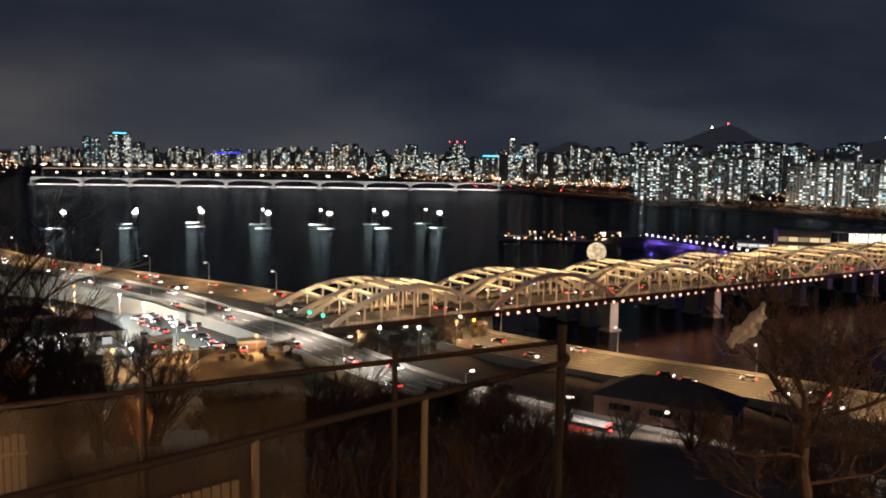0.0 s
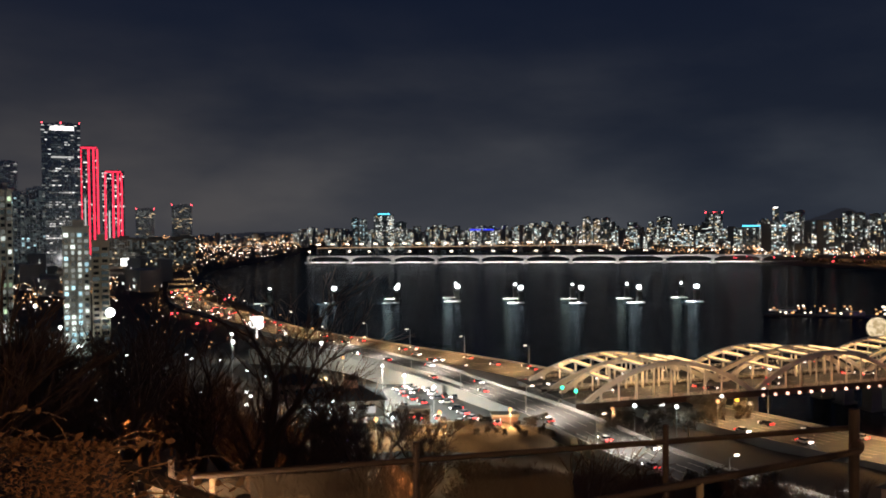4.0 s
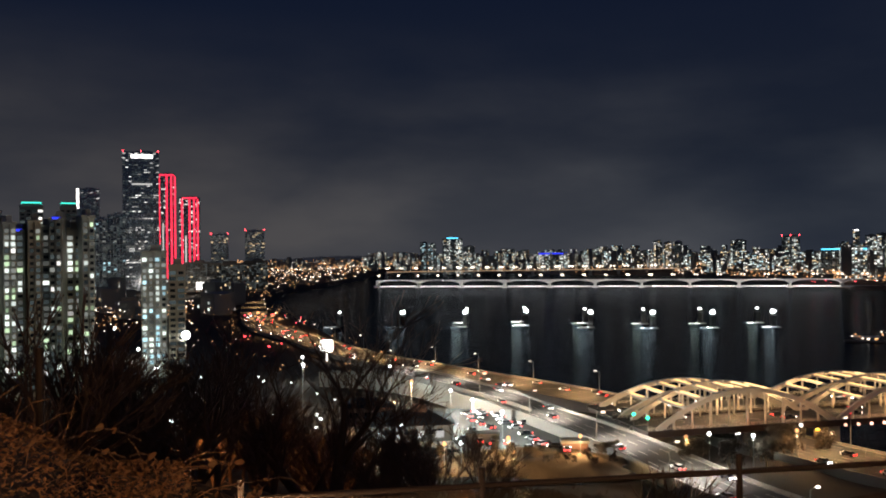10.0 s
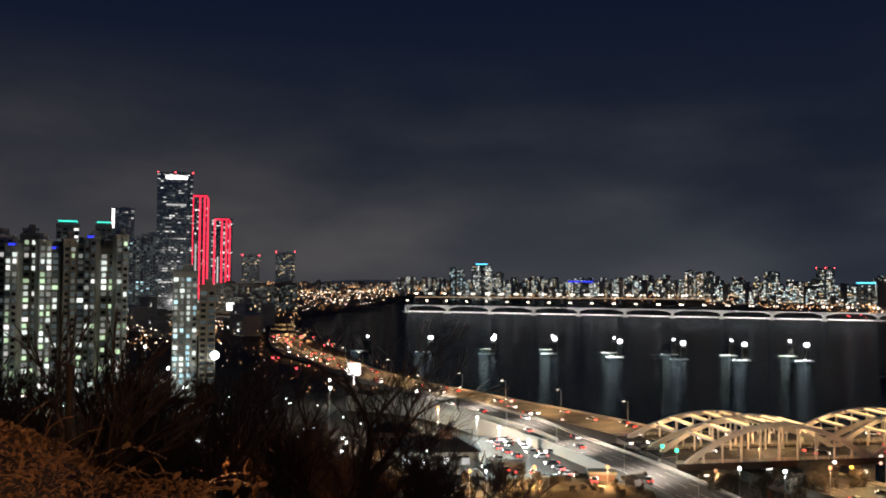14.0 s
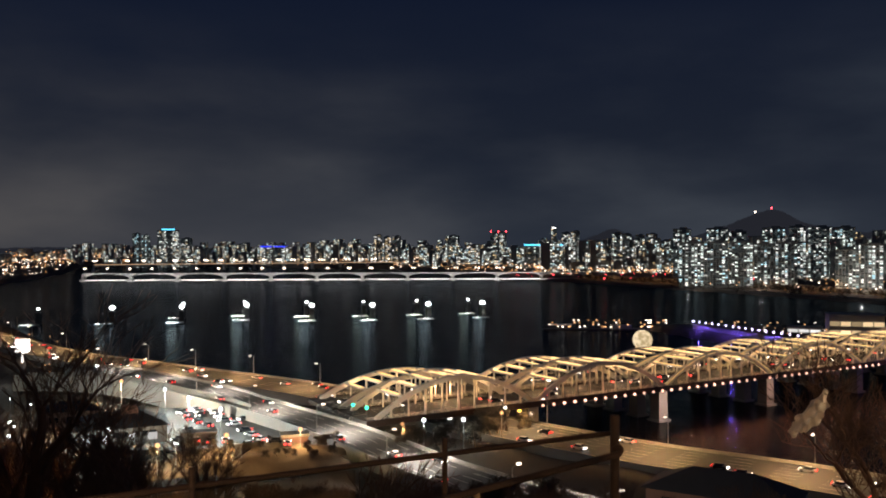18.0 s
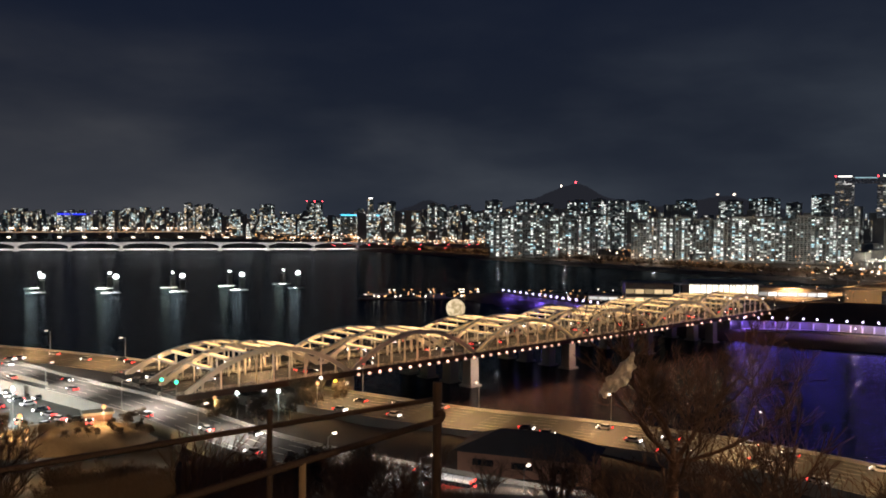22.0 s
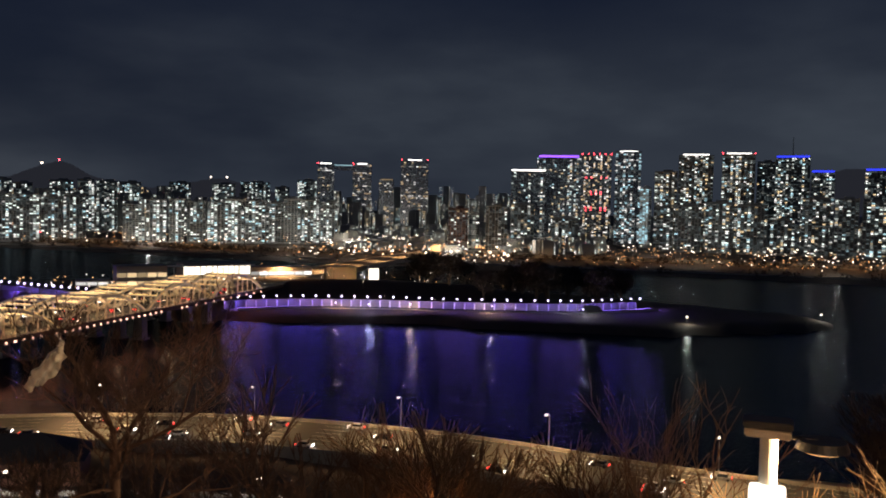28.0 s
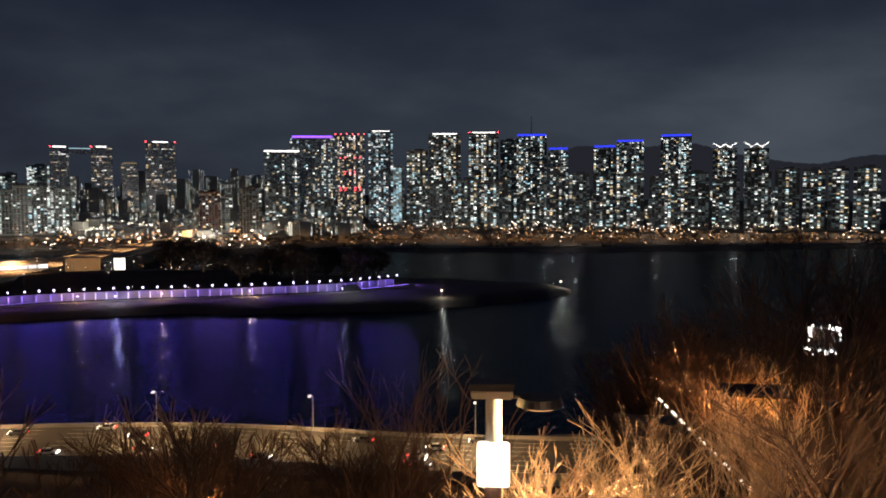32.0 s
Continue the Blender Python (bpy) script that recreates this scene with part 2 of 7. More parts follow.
G_GREENISH = glow("window_greenish", (0.72, 1.0, 0.62), 0.7, 0.6)
G_DIM = glow("window_dim", (0.75, 0.80, 0.72), 0.20, 0.7)
# dim panes; their glow also stands in for light on the facades
G_FAINT = glow("window_faint", (0.66, 0.84, 0.84), 0.06, 0.8)
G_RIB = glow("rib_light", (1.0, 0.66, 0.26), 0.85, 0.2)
G_REDL = glow("red_facade_light", (1.0, 0.03, 0.07), 2.2)
G_BLUE = glow("blue_crown_light", (0.03, 0.05, 1.0), 1.5)
G_VIOLET = glow("violet_light", (0.30, 0.10, 1.0), 2.2)
G_TEAL = glow("teal_crown_light", (0.05, 0.9, 0.7), 1.6)
G_SIGN = glow("white_sign", (1.0, 0.97, 0.90), 3.0)
G_CYSIGN = glow("cyan_sign", (0.10, 0.65, 1.0), 2.2)
G_LAMP = glow("lamp_head", (1.0, 0.84, 0.66), 3.5, 0.5)
G_LAMPW = glow("lamp_head_white", (0.92, 1.0, 0.96), 6)
G_SODIUM = glow("lamp_head_amber", (1.0, 0.50, 0.20), 1.5, 0.6)
G_PROM = glow("promenade_lamp", (0.74, 0.66, 1.0), 4, 0.2)
G_HEAD = glow("headlight", (1.0, 0.95, 0.88), 8, 0.6)
G_TAIL = glow("taillight", (1.0, 0.06, 0.05), 4.5, 0.5)
G_RED = glow("red_beacon", (1.0, 0.06, 0.08), 7)
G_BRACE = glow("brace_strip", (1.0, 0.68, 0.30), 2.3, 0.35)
G_EDGE = glow("parapet_lamp", (1.0, 0.56, 0.40), 2.2, 0.5)
G_GREEN = glow("green_signal", (0.05, 1.0, 0.55), 3)
G_AMBER = glow("amber_signal", (1.0, 0.55, 0.05), 6)
G_DECK = glow("deck_glow_band", (1.0, 0.62, 0.34), 0.7)
G_HALL = glow("lit_hall_glass", (1.0, 0.92, 0.74), 2.4)
G_LANTERN = glow("lantern_panel", (1.0, 0.93, 0.78), 2.2)


# ---------------------------------------------------------------- mesh helpers
def mesh_of(bm, material, smooth=False):
    me = bpy.data.meshes.new("m")
    bm.to_mesh(me)
    bm.free()
    me.materials.append(material)
    if smooth:
        for p in me.polygons:
            p.use_smooth = True
    return me


def put_box(bm, c, s, rz=0.0, taper=1.0):
    """A box with centre c and size s; taper shrinks its top."""
    r = Matrix.Rotation(rz, 3, "Z")
    v = []
    for dz in (-0.5, 0.5):
        k = taper if dz > 0 else 1
        for dx, dy in ((-0.5, -0.5), (0.5, -0.5), (0.5, 0.5), (-0.5, 0.5)):
            v.append(bm.verts.new(Vector(c) + r @ Vector((dx * s[0] * k, dy * s[1] * k, dz * s[2]))))
    for f in ((3, 2, 1, 0), (4, 5, 6, 7), (0, 1, 5, 4), (1, 2, 6, 5), (2, 3, 7, 6), (3, 0, 4, 7)):
        bm.faces.new([v[i] for i in f])
    return v


def put_tube(bm, p, q, r1, r2, sides=6, cap=True):
    p, q = Vector(p), Vector(q)
    ax = (q - p).normalized()
    a = ax.orthogonal().normalized()
    b = ax.cross(a)
    r = [[bm.verts.new(c + (a * math.cos(t) + b * math.sin(t)) * k) for t in [math.tau * i / sides for i in range(sides)]] for c, k in ((p, r1), (q, r2))]
    for i in range(sides):
        j = (i + 1) % sides
        bm.faces.new((r[0][i], r[0][j], r[1][j], r[1][i]))
    if cap:
        bm.faces.new(list(reversed(r[0])))
        bm.faces.new(r[1])


def put_ball(bm, c, r, seg=8, rings=6, sz=1.0):
    m = Matrix.Translation(c) @ Matrix.Diagonal((1, 1, sz, 1))
    bmesh.ops.create_uvsphere(bm, u_segments=seg, v_segments=rings, radius=r, matrix=m)


def box_mesh(s, material, c=(0, 0, 0), bevel=0.0, taper=1.0):
    bm = bmesh.new()
    put_box(bm, c, s, 0, taper)
    if bevel:
        bmesh.ops.bevel(bm, geom=bm.edges[:], offset=bevel, segments=2, affect="EDGES")
    return mesh_of(bm, material)


def thing(name, label, category, m=None, group="", kind=""):
    ob = new(name)
    if m is not None:
        ob.matrix_world = m
    return tagged(ob, label, category, group, kind)


def part(name, data, parent, label="", m=None, material=None, smooth=False):
    """One mesh object (bmesh or mesh data) under a thing or a part."""
    me = data if isinstance(data, bpy.types.Mesh) else mesh_of(data, material, smooth)
    ob = new(name, me)
    ob.parent = parent
    if m is not None:
        ob.matrix_basis = m
    if label:
        ob["label"] = label
    return ob


def lamp(name, kind, m, energy, color, size=0.3, size_y=None, spread=None, cone=None):
    d = bpy.data.lights.new(name, kind)
    d.energy, d.color = energy, color
    if kind == "AREA":
        d.size = size
        if size_y:
            d.shape, d.size_y = "RECTANGLE", size_y
    else:
        d.shadow_soft_size = size
    if cone:
        d.spot_size, d.spot_blend = radians(cone), 0.6
    ob = new(name, d)
    ob.matrix_world = m
    return ob


WARM, AMBER, COOL, PURPLE = (1.0, 0.62, 0.29), (1.0, 0.52, 0.20), (0.85, 1.0, 0.95), (0.18, 0.10, 1.0)

# ---------------------------------------------------------------- land and river
SOUTH = [(-1700, 4600), (-1300, 2900), (-1000, 2100), (-860, 1600), (-801, 1352), (-600, 985), (-352, 672), (-235, 512), (-150, 436), (-101, 410),
         (-55, 378), (-15, 342), (40, 291), (88, 262), (140, 222), (172, 172), (205, 112), (270, 10), (360, -120), (600, -500), (1500, -2000)]
NORTH = [(-2300, 3700), (-1500, 3000), (-900, 2830), (-250, 2500), (60, 1850), (248, 1500), (420, 1150), (560, 860), (700, 640), (790, 500), (870, 360),
         (1000, 200), (1080, 117), (1230, -100), (1600, -700), (2600, -2200)]
ISLAND = [(238, 462), (300, 415), (337, 372), (375, 312), (411, 268), (470, 238), (519, 219), (552, 232), (566, 262), (556, 330), (540, 420), (500, 520),
          (440, 600), (380, 660), (300, 720), (200, 752), (140, 735), (160, 668), (195, 590), (220, 510)]


def inside(x, y, poly):
    c = np.zeros(x.shape, bool)
    for (x1, y1), (x2, y2) in zip(poly, poly[1:] + poly[:1]):
        if y1 != y2:
            c ^= ((y1 > y) != (y2 > y)) & (x < (x2 - x1) * (y - y1) / (y2 - y1) + x1)
    return c


def line_dist(x, y, line):
    d = np.full(x.shape, 1e9)
    for (x1, y1), (x2, y2) in zip(line, line[1:]):
        k = np.clip(((x - x1) * (x2 - x1) + (y - y1) * (y2 - y1)) / ((x2 - x1) ** 2 + (y2 - y1) ** 2), 0, 1)
        d = np.minimum(d, np.hypot(x - x1 - k * (x2 - x1), y - y1 - k * (y2 - y1)))
    return d


def rise(v, a, b):
    k = np.clip((v - a) / (b - a), 0, 1)
    return k * k * (3 - 2 * k)


def land(x, y):
    """Height of the ground: the lookout hill, the two banks, the island and the river bed."""
    x, y = np.asarray(x, float), np.asarray(y, float)
    r, az = np.hypot(x, y), np.degrees(np.arctan2(-x, y))
    s_in = inside(x, y, SOUTH + [(1500, -4900), (-6000, -4900), (-6000, 4600)])
    n_in = inside(x, y, NORTH + [(6000, -2200), (6000, 6000), (-2300, 6000)])
    i_in = inside(x, y, ISLAND)
    ds = np.where(s_in, 1, -1) * line_dist(x, y, SOUTH)
    dn = np.where(n_in, 1, -1) * line_dist(x, y, NORTH)
    di = np.where(i_in, 1, -1) * line_dist(x, y, ISLAND + ISLAND[:1])
    z = np.full(x.shape, -4.0)
    far = 7 + np.clip(r - 2000, 0, None) * 0.009
    slope = 0.31 - 0.085 * rise(az, 23, 34) + 0.085 * rise(-az, 18, 34) - 0.145 * rise(-az, 62, 80)
    fall = 61.4 - slope * np.clip(r - 2.5, 0, None) - 1.2 * rise(r, 3, 7)
    hill = np.where(fall > 6, fall, 6 * np.exp((np.minimum(fall, 6) - 6) / 6))
    hill += 1.2 * np.sin(x * 0.11) * np.cos(y * 0.09) * rise(r, 12, 40)
    hill += (1.8 * rise(az, 30, 37) + 0.6 * rise(az, 37, 50)) * rise(r, 2.5, 6.0) * (1 - rise(r, 7, 14))
    south = -4 + 7 * rise(ds, -6, 3) + (far - 3) * rise(ds, 4, 16) + np.where(r < 900, hill, 0) * rise(ds, 0, 45)
    z = np.where(ds > -6, south, z)
    north = -4 + 6.5 * rise(dn, -6, 4) + 1.5 * rise(dn, 20, 80) + (far - 4) * rise(dn, 110, 170)
    z = np.where(dn > -6, np.maximum(z, north), z)
    back = rise(di, 62, 100)
    isle = -4 + 6.4 * rise(di, -5, 2) + 1.4 * rise(di, 4, 14) + 11 * back * rise(y + x * 0.25, 470, 540)
    z = np.where(di > -5, np.maximum(z, isle), z)
    return np.where(r < 3, 68.4, z)


GAZ = np.concatenate([np.arange(-100, 66, 0.4), np.arange(66, 260, 4.0)])
GR = np.concatenate([np.arange(0.4, 14, 0.45), np.geomspace(14, 4900, 170)])
GA, GRR = np.meshgrid(np.radians(GAZ), GR)
GX, GY = -GRR * np.sin(GA), GRR * np.cos(GA)
GZ = land(GX, GY)
GZ += np.where(GRR < 40, 0.05 * np.sin(GX * 7.3) * np.cos(GY * 6.1) + 0.06 * np.sin(GX * 2.1 + GY * 3.3), 0)


def ground_z(x, y):
    """Height of the ground sheet under a point."""
    a, r = math.degrees(math.atan2(-x, y)), max(0.4, min(4890, math.hypot(x, y)))
    a = a + 360 if a < -100 else a
    i, j = int(np.searchsorted(GAZ, a)) - 1, max(0, int(np.searchsorted(GR, r)) - 1)
    i = max(0, min(i, len(GAZ) - 2))
    u, w = min(1.0, (a - GAZ[i]) / (GAZ[i + 1] - GAZ[i])), (r - GR[j]) / (GR[j + 1] - GR[j])
    return float((GZ[j, i] * (1 - u) + GZ[j, i + 1] * u) * (1 - w) + (GZ[j + 1, i] * (1 - u) + GZ[j + 1, i + 1] * u) * w)


def build_ground():
    az, rr, x, y, z = GAZ, GR, GX, GY, GZ
    na = len(az)
    v = [(0, 0, 68.4)] + list(zip(x.ravel().tolist(), y.ravel().tolist(), z.ravel().tolist()))
    f = [(0, 1 + i, 1 + (i + 1) % na) for i in range(na)]
    for j in range(len(rr) - 1):
        o = 1 + j * na
        f += [(o + i, o + na + i, o + na + (i + 1) % na, o + (i + 1) % na) for i in range(na)]
    me = bpy.data.meshes.new("ground")
    me.from_pydata(v, [], f)
    me.materials.append(M_GROUND)
    for p in me.polygons:
        p.use_smooth = True
    me.update()
    return tagged(new("ground", me), "dark winter hillside and flat city ground by the river", "ground", kind="structure")


build_ground()
bm = bmesh.new()
for q in ((-4800, -4800), (4800, -4800), (4800, 4800), (-4800, 4800)):
    bm.verts.new((*q, 0))
bm.faces.new(bm.verts[:])
water = new("water", mesh_of(bm, M_WATER))
tagged(water, "dark rippled river water with long light reflections", "river", kind="structure")


# ---------------------------------------------------------------- roads
def spline(pts, step):
    """Even points on a smooth curve through pts (x, y, z)."""
    p = [Vector(q) for q in pts]
    p = [p[0] * 2 - p[1]] + p + [p[-1] * 2 - p[-2]]
    dense = []
    for a, b, c, d in zip(p, p[1:], p[2:], p[3:]):
        for i in range(24):
            t = i / 24
            dense.append(0.5 * ((2 * b) + (c - a) * t + (2 * a - 5 * b + 4 * c - d) * t * t + (3 * b - a - 3 * c + d) * t ** 3))
    dense.append(p[-2])
    out, acc = [dense[0]], 0.0
    for a, b in zip(dense, dense[1:]):
        acc += (b - a).length
        if acc >= step:
            out.append(b)
            acc = 0.0
    return out


def sides(line):
    r = []
    for i, p in enumerate(line):
        t = line[min(i + 1, len(line) - 1)] - line[max(i - 1, 0)]
        r.append(Vector((t.y, -t.x, 0)).normalized())
    return r


def ribbon(line, prof, material):
    """Sweeps a closed profile of (offset to the right, height) along a line."""
    bm = bmesh.new()
    rows = [[bm.verts.new(p + s * o + Vector((0, 0, h))) for o, h in prof] for p, s in zip(line, sides(line))]
    n = len(prof)
    for a, b in zip(rows, rows[1:]):
        for i in range(n):
            bm.faces.new((a[i], a[(i + 1) % n], b[(i + 1) % n], b[i]))
    bm.faces.new(rows[0])
    bm.faces.new(list(reversed(rows[-1])))
    bmesh.ops.recalc_face_normals(bm, faces=bm.faces[:])
    return mesh_of(bm, material)


def dashes(line, offs, on, width=0.08):
    bm = bmesh.new()
    sd = sides(line)
    for o in offs:
        for i in range(0, len(line) - 1):
            if on and i % on:
                continue
            a, b = line[i], line[i + 1]
            q = [bm.verts.new(p + s * (o + k) + Vector((0, 0, 0.03))) for p, s, k in ((a, sd[i], -width), (a, sd[i], width), (b, sd[i + 1], width), (b, sd[i + 1], -width))]
            bm.faces.new(q)
    return mesh_of(bm, M_LINE)


def road(name, label, pts, width, lanes, wall=0.9, drop=4.0, wall_mat=None, step=6.0):
    line = spline(pts, step)
    h = width / 2
    ob = thing(name, label, "road", kind="structure")
    part("carriageway", ribbon(line, [(-h, 0), (h, 0), (h, -drop), (-h, -drop)], M_ASPHALT), ob)
    for k in (-1, 1):
        a, b = sorted((k * h, k * (h + 0.4)))
        part("parapet", ribbon(line, [(a, wall), (b, wall), (b, -drop * 0.98), (a, -drop * 0.98)], wall_mat or M_CONC), ob, "pale concrete parapet")
    w = width / lanes
    tagged(part("lane_marking", dashes(line, [-h + w * i for i in range(1, lanes)], 2), ob), kind="stuff")
    part("edge_line", dashes(line, [-h + 0.5, h - 0.5], 0), ob)
    return line


EXPRESS = road("road_riverside", "lit riverside expressway with concrete parapets", [(-640, 1010, 9), (-432, 690, 9), (-306, 552, 9), (-224, 472, 9), (-173, 436, 9), (-132, 407, 9), (-98, 385, 9),
               (-60, 356, 9), (-20, 318, 9), (15, 285, 9), (50, 254, 9), (85, 231, 9), (115, 205, 9), (138, 172, 9), (152, 143, 9), (168, 100, 9), (205, 30, 9), (275, -80, 9)], 27, 8, 0.8, 5)
VIADUCT = road("road_viaduct", "grey viaduct road with smeared traffic light", [(-190, 420, 10), (-157, 390, 12), (-127, 360, 13), (-98, 333, 13), (-78, 308, 13), (-53, 280, 13), (-36, 259, 13), (-22, 239, 13),
               (-8, 219, 13), (8, 201, 13), (30, 181, 13), (52, 163, 13), (75, 143, 13), (100, 112, 12)], 17, 5, 0.9, 3)
RAMP = road("road_ramp", "curved slip ramp with tall pale barrier", [(-196, 372, 11), (-165, 362, 12.5), (-138, 349, 12.5), (-112, 328, 12), (-92, 312, 11.5), (-80, 300, 11)], 7.5, 2, 3.0, 4, M_CONC, 4)
bm = bmesh.new()
for q in ((-122, 312), (-104, 250), (-48, 246), (-62, 288), (-88, 318)):
    bm.verts.new((*q, 10.4))
bm.faces.new(bm.verts[:])
r_ = bmesh.ops.extrude_face_region(bm, geom=bm.faces[:])
bmesh.ops.translate(bm, verts=[v for v in r_["geom"] if isinstance(v, bmesh.types.BMVert)], vec=(0, 0, -3))
bmesh.ops.recalc_face_normals(bm, faces=bm.faces[:])
tagged(new("pavement_plaza", mesh_of(bm, M_ASPHALT)), "busy asphalt junction below the ramp", "pavement", kind="structure")
NROAD = road("road_north_bank", "amber-lit expressway along the far bank", [(250, 1720, 9), (420, 1420, 9), (600, 1060, 9), (760, 830, 9), (905, 640, 9), (1010, 470, 9), (1120, 290, 9), (1230, 90, 9), (1400, -200, 9)], 30, 8, 1.0, 4, None, 14)
SPATH = road("road_far_bank_path", "thin lit path along the far park", [(330, 1400, 3.6), (500, 1060, 3.6), (640, 800, 3.6), (770, 610, 3.6), (860, 460, 3.6), (960, 310, 3.6), (1110, 130, 3.6), (1260, -90, 3.6)], 6, 1, 0.3, 1.5, None, 14)

# ---------------------------------------------------------------- arch bridge
AX, AY = 0.838, 0.545            # along the bridge
ORIGIN = Vector((23, 310, 0))    # first pier, near side
SPAN, DECK = 64.2, 14.4


def along(s, n, z):
    return ORIGIN + Vector((AX * s - AY * n, AY * s + AX * n, z))


rng_b = random.Random(4)


def arch_bridge(label, near, far, crown, lamps):
    """Six tied-arch spans between the cross positions near and far."""
    ob = thing("arch_bridge", label, "bridge", group="twin arch bridges")
    ang = math.atan2(AY, AX)
    mid = (near + far) / 2
    bm = bmesh.new()
    put_box(bm, along(2.2 * SPAN, mid, DECK - 0.9), (6.5 * SPAN, far - near + 3.4, 1.6), ang)
    part("deck", bm, ob, "asphalt deck slab", material=M_ASPHALT)
    for n in (near - 1.9, far + 1.9):
        bm = bmesh.new()
        put_box(bm, along(2.2 * SPAN, n, DECK - 0.85), (6.5 * SPAN, 0.35, 2.0), ang)
        part("edge_girder", bm, ob, "dark red-brown edge girder", material=M_RUST)
        bm = bmesh.new()
        for z in (0.5, 0.85, 1.2):
            put_box(bm, along(2.2 * SPAN, n, DECK + z), (6.5 * SPAN, 0.09, 0.09), ang)
        for i in range(140):
            put_box(bm, along(-SPAN + 3 * i, n, DECK + 0.6), (0.1, 0.1, 1.2), ang)
        part("railing", bm, ob, "amber-lit steel railing", material=M_ARCH)
    line = [along(s, mid, DECK - 0.08) for s in range(-66, 346, 4)]
    tagged(part("lane_marking", dashes(line, [-3.2, 0, 3.2, 6.4, -6.4], 2), ob), kind="stuff")
    for k in range(-1, 5):
        s0 = k * SPAN
        for n in (near, far):
            bm = bmesh.new()
            rows = []
            for i in range(25):
                x = i / 24
                z = 14.0 + (crown - 14.0) * 4 * x * (1 - x)
                th = 1.9 - 0.5 * math.sin(math.pi * x)
                c = along(s0 + 0.6 + x * (SPAN - 1.2), n, z)
                w = Vector((-AY, AX, 0)) * 0.55
                rows.append([bm.verts.new(c + q) for q in (-w + Vector((0, 0, -th / 2)), w + Vector((0, 0, -th / 2)), w + Vector((0, 0, th / 2)), -w + Vector((0, 0, th / 2)))])
            for a, b in zip(rows, rows[1:]):
                for i in range(4):
                    bm.faces.new((a[i], a[(i + 1) % 4], b[(i + 1) % 4], b[i]))
            bm.faces.new(list(reversed(rows[0])))
            bm.faces.new(rows[-1])
            part("arch_rib", bm, ob, "cream-painted steel arch rib", material=M_ARCH)
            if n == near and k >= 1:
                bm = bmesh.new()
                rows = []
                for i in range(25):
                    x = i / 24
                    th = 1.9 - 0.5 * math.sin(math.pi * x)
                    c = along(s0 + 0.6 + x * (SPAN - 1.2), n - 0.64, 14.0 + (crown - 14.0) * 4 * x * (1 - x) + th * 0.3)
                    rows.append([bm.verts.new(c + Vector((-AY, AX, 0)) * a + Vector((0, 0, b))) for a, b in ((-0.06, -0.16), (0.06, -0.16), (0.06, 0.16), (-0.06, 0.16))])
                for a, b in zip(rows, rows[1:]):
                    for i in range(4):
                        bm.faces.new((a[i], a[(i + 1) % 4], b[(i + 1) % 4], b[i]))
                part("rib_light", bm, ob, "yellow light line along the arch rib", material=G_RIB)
            for i in range(1, 10):
                x = i / 10
                z = 14.0 + (crown - 14.0) * 4 * x * (1 - x)
                bm = bmesh.new()
                put_box(bm, along(s0 + x * SPAN, n, (DECK + z) / 2 - 0.2), (0.62 if i % 2 else 0.35, 0.5, z - DECK), ang)
                part("hanger_post", bm, ob, material=M_ARCH)
        for i in range(8):
            x = 0.17 + 0.66 * i / 7
            z = 14.0 + (crown - 14.0) * 4 * x * (1 - x)
            bm = bmesh.new()
            put_box(bm, along(s0 + x * SPAN, mid, z + 0.25), (1.5, far - near + 1.6, 0.7), ang)
            part("cross_brace", bm, ob, "glowing yellow-lit cross brace", material=M_ARCH)
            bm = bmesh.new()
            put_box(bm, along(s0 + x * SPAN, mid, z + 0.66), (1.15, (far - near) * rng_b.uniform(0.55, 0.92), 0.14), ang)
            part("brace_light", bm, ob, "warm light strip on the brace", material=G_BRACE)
        if k >= 0:
            for n in (near + 3.0, far - 3.0):
                bm = bmesh.new()
                put_box(bm, along(s0, n, 5.6), (4.8, 5.0, 12.8), ang, 0.9)
                put_box(bm, along(s0, n, -0.2), (6.8, 7.0, 2.0), ang, 0.94)
                put_box(bm, along(s0, n, 12.3), (4.6, 4.8, 1.3), ang)
                part("pier", bm, ob, "pale concrete pier in the water", material=M_CONC)
        if lamps:
            for f_ in (0.2, 0.5, 0.8):
                if near < 5:
                    lamp("bridge_light", "POINT", Matrix.Translation(along(s0 + f_ * SPAN, near - 4.0, DECK + 2.4)), 260, (1.0, 0.40, 0.20), 0.6)
                lamp("bridge_light", "POINT", Matrix.Translation(along(s0 + f_ * SPAN, near + 5.5, DECK + 4.2)), 1000, WARM, 0.8)
                lamp("bridge_light", "POINT", Matrix.Translation(along(s0 + f_ * SPAN, far - 3.0, DECK + 4.2)), 900, WARM, 0.8)
    return ob


east = arch_bridge("near arch bridge, cream steel arches lit amber", 0, 18, 25.4, True)
west = arch_bridge("far arch bridge, cream steel arches lit amber", 26, 44, 22.6, True)
# lamps along the near parapet
disc = bmesh.new()
put_ball(disc, (0, 0, 0), 0.54, 8, 6)
disc = mesh_of(disc, G_EDGE)
for i in range(66):
    s = 2 + i * 4.9
    if 118 < s < 124 or 205 < s < 222 or (s > 225 and i % 2):
        continue
    o = part("parapet_lamp", disc, east, "small pinkish lamp under the parapet", Matrix.Translation(along(s, -2.3, DECK - 1.5)))
lamp("pier_light", "SPOT", look(along(SPAN, -9, 11.5), along(SPAN, 3, 3)), 9000, (1.0, 0.72, 0.55), 0.5, cone=80)
lamp("pier_light", "SPOT", look(along(2 * SPAN, -9, 11.5), along(2 * SPAN, 3, 3)), 4500, (1.0, 0.60, 0.40), 0.5, cone=80)
